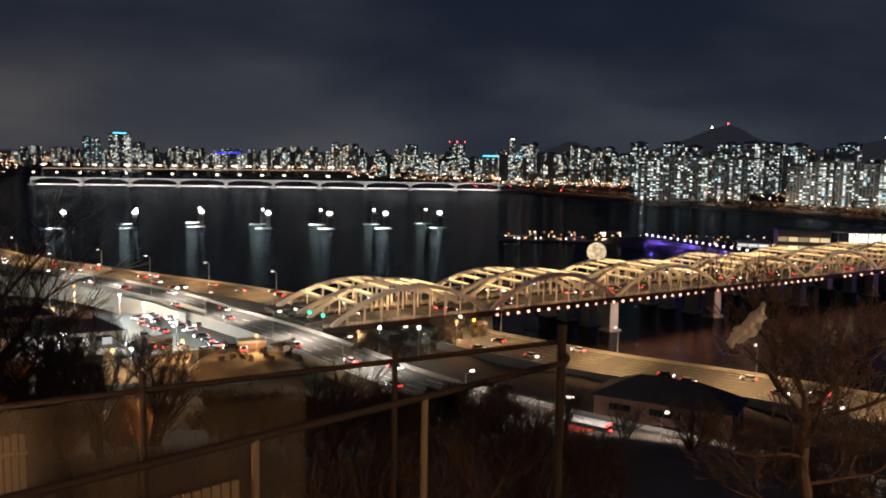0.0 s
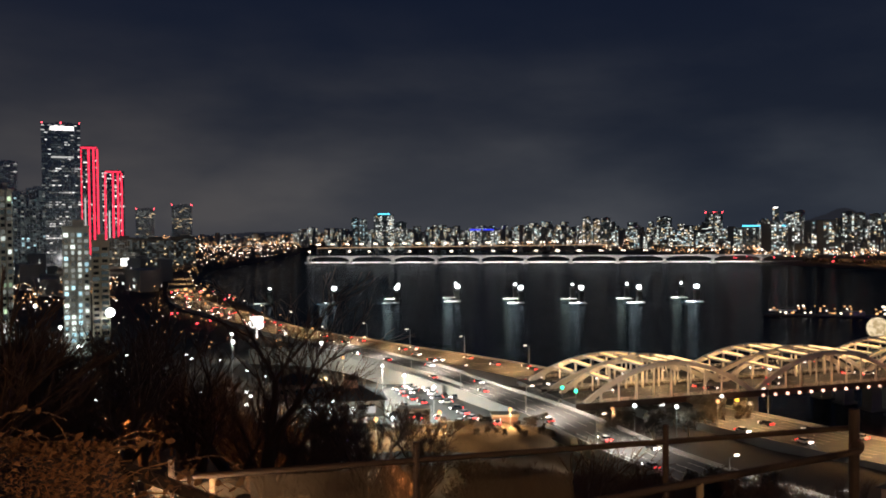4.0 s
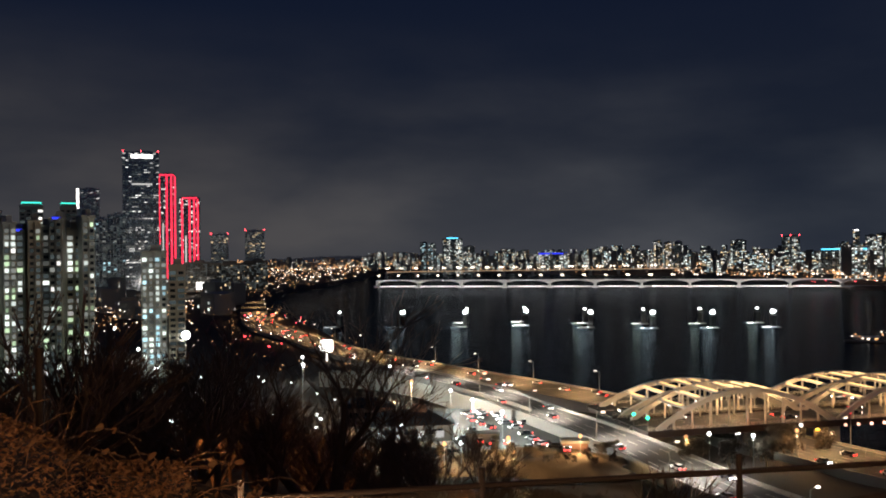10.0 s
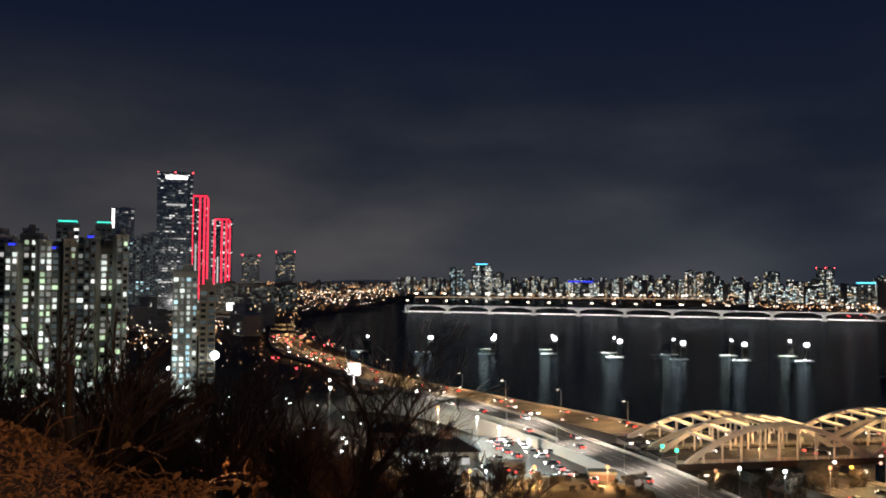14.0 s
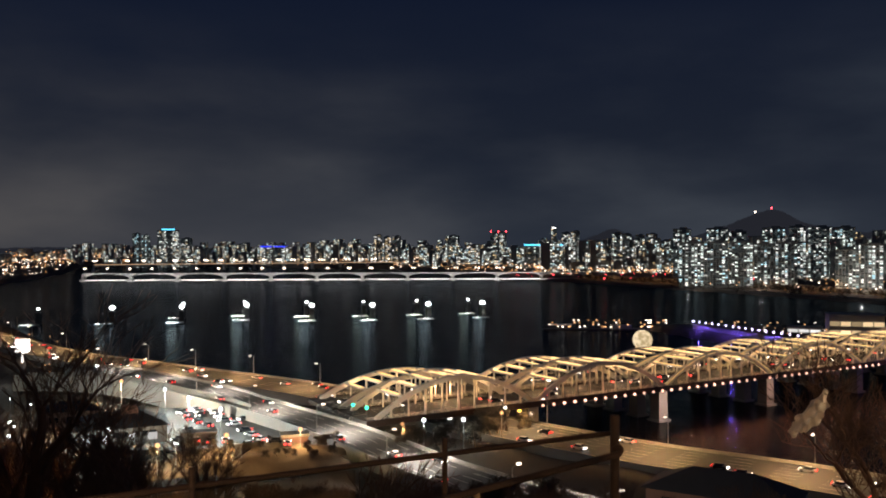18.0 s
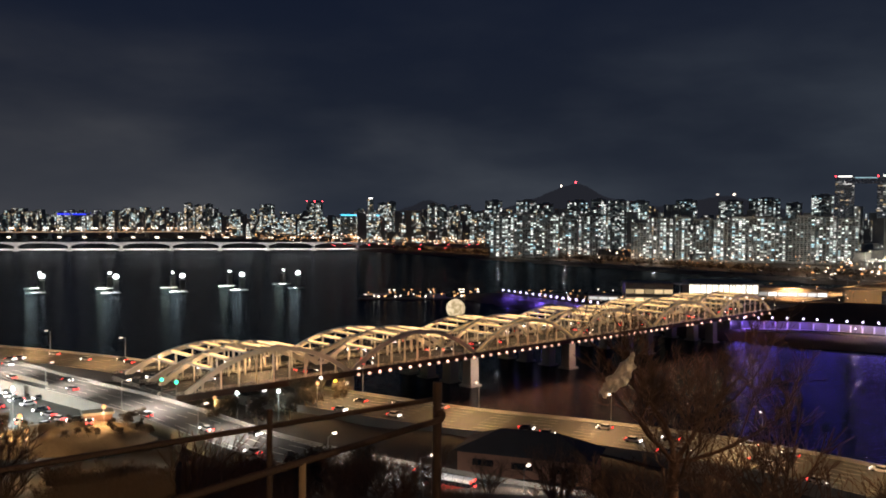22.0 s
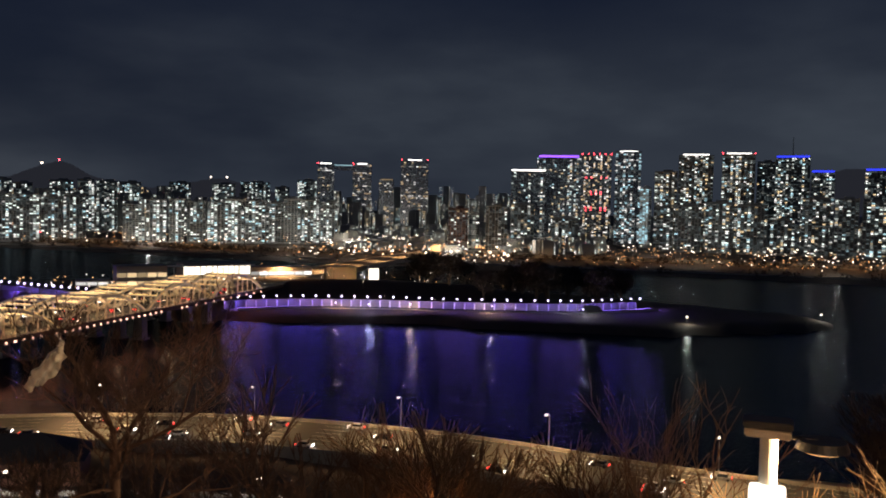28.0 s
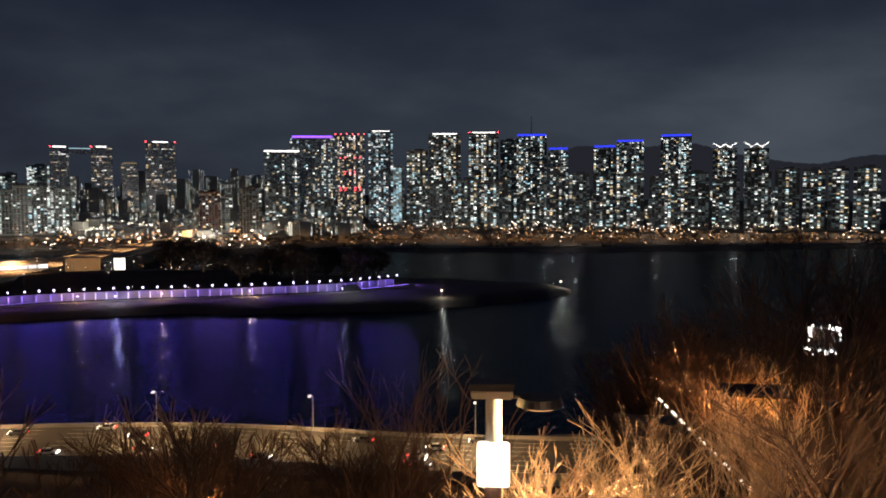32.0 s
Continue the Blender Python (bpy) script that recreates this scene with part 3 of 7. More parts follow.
# red strip lamps added under the parapet to redden the water below
for s_ in (32, 96, 160, 224, 288):
    lamp("water_tint_strip", "AREA", look(along(s_, -2.6, 12.2), along(s_, -12, 7)), 1600 if s_ < 200 else 900, (1.0, 0.28, 0.12), 60, 1.2)
# northern half of the crossing beyond the island
road("road_bridge_north", "amber-lit road running on from the island to the far bank", [tuple(along(5.05 * SPAN, 22, DECK)), tuple(along(450, 22, DECK)), tuple(along(600, 22, DECK)), tuple(along(780, 24, 13)), tuple(along(960, 30, 10)), tuple(along(1200, 40, 9))], 34, 8, 1.0, 3, None, 12)
road("road_bridge_south", "junction road leading onto the arch bridge", [tuple(along(-0.97 * SPAN, 22, DECK)), tuple(along(-65, 22, DECK - 0.2)), tuple(along(-69, 22, 13.6))], 26, 6, 0.4, 3, None, 2)

# ---------------------------------------------------------------- rail bridge piers with floodlights
pier_m = bmesh.new()
put_box(pier_m, (0, 0, 3.5), (4, 9, 11), 0, 0.9)
put_box(pier_m, (0, 0, -0.5), (6, 12, 2.4), 0, 0.92)
put_box(pier_m, (0, 0, 9.6), (4.6, 11, 1.2))
pier_m = mesh_of(pier_m, M_ROOF)
# pale slab set before the pier, to carry the floodlit patch on the water
foot_m = bmesh.new()
put_box(foot_m, (-5, -13, 0.1), (17, 7, 1.2), 0, 0.9)
bmesh.ops.bevel(foot_m, geom=foot_m.edges[:], offset=0.4, segments=2, affect="EDGES")
foot_m = mesh_of(foot_m, M_CONC)
mast_m = bmesh.new()
put_tube(mast_m, (0, 0, 10), (0, 0, 13.4), 0.16, 0.12)
mast_m = mesh_of(mast_m, M_STEEL)
# head made oversize so that its ball takes in the lamp's glare
head_m = bmesh.new()
put_ball(head_m, (0, 0, 13.6), 2.5, 10, 8, 0.8)
head_m = mesh_of(head_m, G_LAMPW)
head_s = bmesh.new()
put_ball(head_s, (0, 0, 13.6), 1.4, 8, 6, 0.8)
head_s = mesh_of(head_s, G_LAMPW)
rail = [(-383, 758), (-322, 771), (-264, 787), (-211, 813), (-148, 808), (-92, 815), (-40, 830), (12, 850)]
for i, (x, y) in enumerate(rail):
    t_ = thing("rail_bridge_pier", "river pier with a white floodlight above dark water", "bridge pier", Matrix.Translation((x, y, 0)) @ Matrix.Rotation(0.25, 4, "Z"), "rail bridge piers")
    part("pier", pier_m, t_)
    part("mast", mast_m, t_)
    part("floodlight", head_m if i else head_s, t_, "bright white floodlight")
    part("footing", foot_m, t_, "pale footing slab at the waterline that carries the floodlit patch")
    # spot and low area lamp added to make the floodlit patch and its reflection
    lamp("pier_glow_helper", "SPOT", look((x - 5, y - 14, 8), (x - 5, y - 14.2, 0)), 90000 if i else 26000, COOL, 0.4, cone=112)
    lamp("pier_glow_helper", "AREA", look((x - 4, y - 18, 1.4), (0, 0, 0.9)), 130 if i else 45, COOL, 8, 1.4)
    if i >= 2:
        q = thing("rail_bridge_pier", "river pier with a small white lamp", "bridge pier", Matrix.Translation((x - 14, y + 46, 0)) @ Matrix.Rotation(0.25, 4, "Z"), "rail bridge piers")
        part("pier", pier_m, q)
        part("mast", mast_m, q)
        part("floodlight", head_s, q, "small white floodlight")
        part("footing", foot_m, q, "pale footing slab at the waterline that carries the floodlit patch")
        # same added lamps for the lit patch and streak of the second row
        lamp("pier_glow_helper", "SPOT", look((x - 19, y + 32, 8), (x - 19, y + 31.8, 0)), 90000, (0.85, 1.0, 0.80), 0.4, cone=112)
        lamp("pier_glow_helper", "AREA", look((x - 18, y + 27, 1.4), (0, 0, 0.9)), 130, (0.85, 1.0, 0.80), 8, 1.4)

# ---------------------------------------------------------------- haunched girder bridges further up the river
def girder_bridge(label, a, b, spans, z, deep, glow_deck, lamps_mat, width=20, lamp_h=9, lamp_r=1.1):
    a, b = Vector((*a, 0)), Vector((*b, 0))
    ln = (b - a).length / spans
    u = (b - a).normalized()
    ang = math.atan2(u.y, u.x)
    ob = thing("girder_bridge", label, "bridge")
    for i in range(spans):
        bm = bmesh.new()
        rows = []
        for k in range(13):
            x = k / 12
            h = 1.6 + deep * abs(2 * x - 1) ** 4
            c = a + u * (ln * (i + x))
            w = Vector((-u.y, u.x, 0)) * width / 2
            rows.append([bm.verts.new(c + q) for q in (-w + Vector((0, 0, z - h)), w + Vector((0, 0, z - h)), w + Vector((0, 0, z)), -w + Vector((0, 0, z)))])
        for p, q in zip(rows, rows[1:]):
            for k in range(4):
                bm.faces.new((p[k], p[(k + 1) % 4], q[(k + 1) % 4], q[k]))
        part("span_girder", bm, ob, "haunched concrete span", material=M_WHITE)
        bm = bmesh.new()
        put_box(bm, a + u * (ln * i) + Vector((0, 0, z / 2 - 2)), (4.5, width * 0.7, z + 1), ang)
        put_box(bm, a + u * (ln * i) + Vector((0, 0, 0.2)), (9, width, 2.0), ang)
        part("pier", bm, ob, material=M_WHITE)
    if glow_deck:
        # band glows by itself, standing in for lamplight along the deck
        bm = bmesh.new()
        put_box(bm, (a + b) / 2 + Vector((u.y, -u.x, 0)) * (width / 2 + 0.3) + Vector((0, 0, z + 0.5)), ((b - a).length, 0.4, 1.3), ang)
        part("light_strip", bm, ob, "parapet band glowing in place of lamplight on the deck", material=glow_deck)
    n = int((b - a).length / 42)
    for i in range(n):
        for side in (-1, 1):
            c = a + u * ((i + 0.1 * (side > 0)) * 42) + Vector((u.y, -u.x, 0)) * side * width * 0.4
            bm = bmesh.new()
            put_tube(bm, c + Vector((0, 0, z)), c + Vector((0, 0, z + lamp_h)), 0.15, 0.1, 5)
            p = part("lamp_post", bm, ob, material=M_STEEL)
            bm = bmesh.new()
            put_ball(bm, c + Vector((0, 0, z + lamp_h)), lamp_r, 6, 4, 0.7)
            part("lamp_head", bm, p, "white road lamp", material=lamps_mat)
    return a, u, ln


wa, wu, wln = girder_bridge("white floodlit girder bridge with haunched spans", (-740, 1640), (230, 1742), 11, 16, 6.5, None, G_LAMP, lamp_r=2.3)
for i in range(11):
    c = wa + wu * (wln * i)
    lamp("girder_floodlight", "AREA", look(c + wu * wln / 2 + Vector((wu.y, -wu.x, 0)) * 22 + Vector((0, 0, 1)), c + wu * wln / 2 + Vector((0, 0, 13))), 10000, (1.0, 0.94, 0.90), wln * 0.8, 2)
low_ = thing("lower_deck", "low white-lit deck just above the water", "bridge")
part("deck", box_mesh((986, 12, 1.5), M_WHITE, (0, 0, 2.6)), low_)
part("rail", box_mesh((986, 0.4, 1.0), M_WHITE, (0, -5.6, 3.85)), low_)
low_.matrix_world = Matrix.Translation((-254, 1685, 0)) @ Matrix.Rotation(math.atan2(wu.y, wu.x), 4, "Z")
girder_bridge("further dark bridge with rows of white lamps", (-1020, 2320), (-80, 2760), 12, 17, 3, G_DECK, G_LAMP, 24, 10, 3.4)
girder_bridge("distant bridge with rows of amber lamps", (-1500, 3300), (-250, 3700), 12, 22, 3, G_DECK, G_SODIUM, 24, 11, 4.4)

# ---------------------------------------------------------------- the island
def embankment():
    """Promenade wall of the island, lit violet, with its row of lamps."""
    pts = [(262, 478, 0), (300, 466, 0), (338, 437, 0), (372, 402, 0), (400, 375, 0), (432, 350, 0), (460, 338, 0), (487, 331, 0)]
    line = spline(pts, 6)
    w = thing("embankment_wall", "pale promenade wall washed in violet light", "wall", kind="structure")
    part("wall_face", ribbon(line, [(-1.2, 8.6), (0, 8.6), (0.6, 2.0), (-1.2, 2.0)], M_CONC), w)
    part("coping", ribbon(line, [(-1.4, 9.0), (0.2, 9.0), (0.2, 8.63), (-1.4, 8.63)], M_CONC), w)
    quay = spline([(x + 5, y - 6, 0) for x, y, _ in pts], 8)
    part("quay", ribbon(quay, [(-3, 4.6), (6, 4.6), (6, 2.0), (-3, 2.0)], M_CONC), w, "pale paved quay below the wall")
    part("quay_edge", ribbon(quay, [(5.6, 5.3), (6.0, 5.3), (6.0, 4.6), (5.6, 4.6)], M_STEEL), w)
    for p, s in zip(line, sides(line)):
        part("pilaster", box_mesh((0.7, 0.7, 4.6), M_WHITE, tuple(p + s * 0.7 + Vector((0, 0, 6.2)))), w)
    posts = spline(pts, 7.2)
    sd = sides(posts)
    pole, head = bmesh.new(), bmesh.new()
    put_tube(pole, (0, 0, 0), (0, 0, 1.6), 0.09, 0.07, 5)
    put_ball(head, (0, 0, 1.9), 0.62, 8, 6)
    pole, head = mesh_of(pole, M_STEEL), mesh_of(head, G_PROM)
    for i, (p, s) in enumerate(zip(posts, sd)):
        t = thing("promenade_lamp", "round violet-white promenade lamp on a short post", "lamp", Matrix.Translation(p + s * -0.4 + Vector((0, 0, 9.0))), "promenade lamps")
        part("post", pole, t)
        part("globe", head, t)
        lamp("promenade_light", "POINT", Matrix.Translation(p + s * 2.2 + Vector((0, 0, 7.9))), 360, PURPLE if i % 2 else (0.34, 0.20, 1.0), 0.8)
        if i % 4 == 2:
            # strip added facing the river to colour the water; it lights no wall
            q = p + s * 1.5 + Vector((0, 0, 6.6))
            lamp("river_glow_strip", "AREA", look(q, q + s), 3000, (0.30, 0.16, 1.0) if i % 8 == 2 else PURPLE, 28, 3.0)
    for x, y, c in ((318, 440, WARM), (352, 408, WARM), (388, 372, (1.0, 0.7, 0.4)), (330, 422, (0.8, 0.8, 1.0)), (425, 330, (0.85, 0.9, 1.0))):
        t = thing("path_lamp", "slim path lamp on the lower promenade", "lamp", Matrix.Translation((x, y, ground_z(x, y))), "path lamps")
        part("post", pole, t, m=Matrix.Diagonal((1, 1, 2.6, 1)))
        part("globe", head, t, m=Matrix.Translation((0, 0, 2.7)) @ Matrix.Diagonal((0.8, 0.8, 0.8, 1)))
        lamp("path_light", "POINT", Matrix.Translation((x, y, 8.0)), 12000, c, 0.6)


embankment()
for x, y, z in ((448, 272, 3.2), (545, 236, 3.2)):
    t_ = thing("path_lamp", "slim white lamp near the island tip", "lamp", Matrix.Translation((x, y, ground_z(x, y))), "path lamps")
    bm = bmesh.new()
    put_tube(bm, (0, 0, 0), (0, 0, 4), 0.1, 0.07, 5)
    part("post", bm, t_, material=M_STEEL)
    bm = bmesh.new()
    put_ball(bm, (0, 0, 4.2), 0.6, 8, 6)
    part("globe", bm, t_, material=G_LAMP)
    lamp("path_light", "POINT", Matrix.Translation((x - 2, y - 2, 6.6)), 1800, (0.95, 0.95, 0.8), 0.5)
# steps and wedge ramp in the promenade wall
bm = bmesh.new()
put_box(bm, (443, 338, 5.2), (22, 3.0, 6.6), radians(-30), 0.4)
tagged(new("ramp_wedge", mesh_of(bm, M_STEEL)), "dark wedge-shaped stair block against the promenade wall", "stairs", kind="structure")
# western promenade of the island
pts = [(176, 690, 0), (190, 655, 0), (205, 615, 0), (222, 572, 0)]
line = spline(pts, 7)
bm = bmesh.new()
put_tube(bm, (0, 0, 0), (0, 0, 2.2), 0.09, 0.07, 5)
pole_m = mesh_of(bm, M_STEEL)
bm = bmesh.new()
put_ball(bm, (0, 0, 2.5), 0.75, 8, 6)
head_v = mesh_of(bm, G_PROM)
ww = thing("embankment_wall", "low violet-lit wall on the island's upstream side", "wall", kind="structure")
part("wall_face", ribbon(line, [(-0.6, 7.0), (0.6, 7.0), (0.6, 1.5), (-0.6, 1.5)], M_CONC), ww)
for i, p in enumerate(line):
    t_ = thing("promenade_lamp", "round violet-white promenade lamp on a short post", "lamp", Matrix.Translation(p + Vector((0, 0, 7))), "promenade lamps")
    part("post", pole_m, t_)
    part("globe", head_v, t_)
    if i % 5 == 2:
        lamp("promenade_light", "POINT", Matrix.Translation(p + Vector((-6, -3, 6))), 8000, PURPLE, 0.5)


def slab_house(name, label, category, x, y, w, d, h, rz, wall, base=None, lit=None):
    """A plain building with parapet and a band of lit glazing on its near side."""
    b = ground_z(x, y) if base is None else base
    ob = thing(name, label, category, Matrix.Translation((x, y, b)) @ Matrix.Rotation(rz, 4, "Z"))
    part("wall", box_mesh((w, d, h), wall, (0, 0, h / 2)), ob)
    part("roof", box_mesh((w + 1, d + 1, 0.7), M_CONC, (0, 0, h + 0.36)), ob)
    if lit:
        for z0, z1, m in lit:
            n = max(2, int(w / 6))
            for i in range(n):
                part("window", box_mesh((w / n * 0.9, 0.3, z1 - z0), m, ((i + 0.5) * w / n - w / 2, -d / 2 - 0.16, (z0 + z1) / 2)), ob, "brightly lit glazing")
    return ob


hall = slab_house("culture_hall", "long bright glass hall glowing on the island", "building", 304, 571, 48, 20, 13, radians(-12), M_CONC, 12, [(5.5, 11.5, G_HALL)])
part("canopy", box_mesh((60, 9, 0.6), M_WHITE, (-5, -13.5, 12.2), 0.1), hall, "thin projecting canopy lit from below")
for i in range(13):
    part("mullion", box_mesh((0.5, 0.4, 6.4), M_STEEL, (-24 + 4 * i, -10.5, 8.4)), hall)
for i in range(7):
    part("canopy_post", box_mesh((0.4, 0.4, 12), M_WHITE, (-32 + 9 * i, -17, 6)), hall)
part("terrace", box_mesh((58, 10, 4.6), M_CONC, (0, -15.5, 2.3), 0.1), hall)
for i in range(16):
    part("terrace_lamp", box_mesh((1.3, 0.5, 0.8), G_LAMP if i % 3 else G_SODIUM, (-28 + 3.7 * i, -20.7, 3.0 + (i % 2) * 0.8)), hall)
slab_house("culture_hall", "low terrace building with lit windows on the island", "building", 262, 600, 34, 20, 13, radians(-15), M_CONC, 9, [(6, 9, G_WARM), (1, 3, G_WARM)])
slab_house("culture_hall", "low terrace building with lit windows on the island", "building", 352, 560, 46, 18, 9, radians(-20), M_CONC, 12, [(4, 6.5, G_WHITE), (1, 2.5, G_WARM)])
slab_house("concrete_block", "blank concrete building washed in amber light", "building", 395, 541, 23, 18, 12, radians(-30), M_CONC, 9)
slab_house("lit_kiosk", "small bright white kiosk beside the concrete block", "building", 418, 530, 8, 8, 13, radians(-30), M_CONC, 8, [(2, 12, G_HALL)])
slab_house("boat_house", "low lit pavilion on the upstream shore", "building", 238, 625, 22, 10, 4, radians(-25), M_CONC, 7, [(1, 3, G_WHITE)])
lamp("block_light", "SPOT", look((380, 515, 22), (395, 541, 14)), 16000, AMBER, 0.5, cone=70)
# big glowing moon ball on its float
t_ = thing("moon_sculpture", "huge glowing cream-white moon ball moored at the island", "sculpture", Matrix.Translation((111, 562, 0)))
bm = bmesh.new()
put_tube(bm, (0, 0, -0.6), (0, 0, 2.6), 9, 8.4, 20)
part("float", bm, t_, material=M_STEEL)
bm = bmesh.new()
put_ball(bm, (0, 0, 8.8), 6.3, 32, 20)
ball = part("ball", bm, t_, "glowing moon skin with grey patches", material=M_MOON, smooth=True)
mn, ml = M_MOON.node_tree.nodes, M_MOON.node_tree.links
tc_, nz_, cr_ = mn.new("ShaderNodeTexCoord"), mn.new("ShaderNodeTexNoise"), mn.new("ShaderNodeValToRGB")
nz_.inputs["Scale"].default_value, nz_.inputs["Detail"].default_value = 0.32, 5
cr_.color_ramp.elements[0].position, cr_.color_ramp.elements[0].color = 0.38, (0.55, 0.40, 0.20, 1)
cr_.color_ramp.elements[1].position, cr_.color_ramp.elements[1].color = 0.6, (1.0, 0.82, 0.52, 1)
ml.new(tc_.outputs["Object"], nz_.inputs[0])
ml.new(nz_.outputs[0], cr_.inputs[0])
ml.new(cr_.outputs[0], [q for q in mn if q.type == "EMISSION"][0].inputs["Color"])

# ---------------------------------------------------------------- the city
UNIT = {}


def unit_window(m):
    if m.name not in UNIT:
        UNIT[m.name] = box_mesh((1, 1, 1), m)
    return UNIT[m.name]


RNG = random.Random(7)
N_WIN = [0]


def lit_pick(rng, mix):
    return mix[min(int(rng.random() ** 1.3 * len(mix)), len(mix) - 1)]


def tower(x, y, w, h, depth=None, name="apartment_tower", label="tall apartment block with scattered lit windows", base=None, floor=2.9, bay=3.6, lit=0.4,
          wall=None, mix=None, single=True, crown=None, turn=0.0, stripes=False, seed=None, group="", beacon=0, fill=0.8, sets=1):
    """A building turned towards the river: walls with recessed stair bays, dark panes, lit windows, parapet and plant room."""
    rng = random.Random(seed if seed is not None else int(abs(x * 13 + y * 7)))
    wall, mix = wall or M_APT, mix or [G_COOL, G_WHITE, G_COOL, G_WARM, G_DIM]
    b = ground_z(x, y) - 1 if base is None else base
    h = h - b
    d = depth or max(12, min(w * 0.7, 26))
    rz = math.atan2(y, x) - math.pi / 2 + radians(turn)
    ob = thing(name, label, "building", Matrix.Translation((x, y, b)) @ Matrix.Rotation(rz, 4, "Z"), group)
    bays = max(2, int(w / 8))
    foot = [(-w / 2, d / 2)]
    for k in range(bays):
        a, c = -w / 2 + k * w / bays, -w / 2 + (k + 1) * w / bays
        foot += [(a, -d / 2), (c - 0.9, -d / 2), (c - 0.9, -d / 2 + 0.8), (c, -d / 2 + 0.8)]
    foot += [(w / 2, d / 2)]
    bm = bmesh.new()
    lo, hi = [bm.verts.new((*q, 0)) for q in foot], [bm.verts.new((*q, h)) for q in foot]
    for k in range(len(foot)):
        k2 = (k + 1) % len(foot)
        bm.faces.new((lo[k], lo[k2], hi[k2], hi[k]))
    bm.faces.new(hi)
    part("wall", bm, ob, material=wall)
    roof = part("roof", box_mesh((w + 0.6, d + 0.6, 1.0), wall, (0, 0, h + 0.5)), ob)
    part("plant_room", box_mesh((w * 0.42, d * 0.5, 2.8), wall, (w * 0.08, 0, h + 2.41)), ob)
    nf, nc = max(2, int((h - 4) / floor)), max(1, int(w / bay))
    cw = w / nc
    panes, many = bmesh.new(), {}
    prob = [lit * (1 if stripes else rng.choice((0.1, 0.5, 1.0, 2.0))) for _ in range(nc)]
    for f in range(nf):
        z = 4 + floor * (f + 0.45)
        row = rng.uniform(0.1, 1.0) if stripes else 1.0
        for c in range(nc):
            cx = -w / 2 + (c + 0.5) * cw
            if rng.random() < prob[c] * (row if not stripes else (1.9 if row > 0.72 else 0.35)):
                many.setdefault(lit_pick(rng, mix), []).append((cx, z, cw * (rng.uniform(0.7, 1.02) if stripes else fill * rng.uniform(0.7, 1.2))))
            elif rng.random() < 0.5:
                many.setdefault(G_FAINT, []).append((cx, z, cw * fill))
            elif not stripes:
                put_box(panes, (cx, -d / 2 - 0.03, z), (cw * 0.6, 0.1, floor * 0.5))
    if len(panes.verts):
        tagged(part("dark_panes", panes, ob, "unlit window panes", material=M_GLASS), kind="stuff")
    else:
        panes.free()
    hh = floor * (0.34 if stripes else 0.64) * sets
    for m, lst in many.items():
        if single and m is not G_FAINT:
            me = unit_window(m)
            for cx, z, ww in lst:
                part("window", me, ob, m=Matrix.Translation((cx, -d / 2 - 0.12, z)) @ Matrix.Diagonal((ww, 0.25, hh, 1)))
            N_WIN[0] += len(lst)
        else:
            bm = bmesh.new()
            for cx, z, ww in lst:
                put_box(bm, (cx, -d / 2 - 0.12, z), (ww, 0.25, hh))
            tagged(part("lit_windows", bm, ob, "small lit windows", material=m), kind="stuff")
    if crown:
        m, z0, z1, k = crown
        z1 = z0 + (z1 - z0) * 0.65
        bm = bmesh.new()
        put_box(bm, (0, -d * 0.1, h + (z0 + z1) / 2), (w * k, d * 0.85, z1 - z0))
        part("crown_light", bm, ob, "coloured light band on the crown", material=m)
        bm = bmesh.new()
        put_box(bm, (0, -d * 0.1, h + z1 / 2 + 0.3), (w * k * 0.94, d * 0.8, z1 + 0.5))
        part("crown", bm, ob, material=wall)
    for i in range(beacon):
        bm = bmesh.new()
        put_ball(bm, ((i / max(1, beacon - 1) - 0.5) * w * 0.96, -d / 2, h + 2.0), max(0.7, math.hypot(x, y) / 1250), 6, 5)
        put_tube(bm, ((i / max(1, beacon - 1) - 0.5) * w * 0.96, -d / 2, h), ((i / max(1, beacon - 1) - 0.5) * w * 0.96, -d / 2, h + 1.4), 0.1, 0.1, 4)
        part("beacon", bm, ob, "red warning lamp", material=G_RED)
    return ob

APT_MIX = [G_WHITE, G_COOL, G_WHITE, G_DIM]
BANK_MIX = [G_COOL, G_WHITE, G_COOL, G_DIM, G_CYAN]
TALL_MIX = [G_COOL, G_WHITE, G_DIM, G_CYAN, G_DIM, G_WARM]
# apartment estate on the hill's upstream side
for k in range(13):
    az_, r_ = radians(51.0 - k * 0.72), 409 + (k % 2) * 6 + (k % 3) * 2
    tower(-r_ * math.sin(az_), r_ * math.cos(az_), 6.6 if k % 2 else 5.0, (81, 85, 83, 86, 82, 87, 84)[k % 7], depth=14, floor=2.75, bay=2.45, lit=0.30 if k % 2 else 0.42, fill=0.62,
          mix=[G_COOL, G_GREENISH, G_DIM, G_WHITE, G_DIM, G_DIM], group="hillside apartments", label="pale high-rise apartment wing with bright kitchen windows", base=10,
          turn=(10, -14, 4)[k % 3], wall=M_APT_WARM if k % 3 == 2 else M_APT, crown=(G_BLUE, 0.3, 1.7, 0.5) if k in (1, 4, 7, 10) else None)
tower(-530, 488, 11, 104, floor=2.8, bay=3.4, lit=0.16, base=10, single=False, group="hillside apartments")
tower(-512, 506, 16, 108, floor=2.8, bay=3.4, lit=0.16, base=10, single=False, group="hillside apartments", crown=(G_TEAL, 2.5, 4.0, 0.85), label="apartment block with a teal light band on its crown")
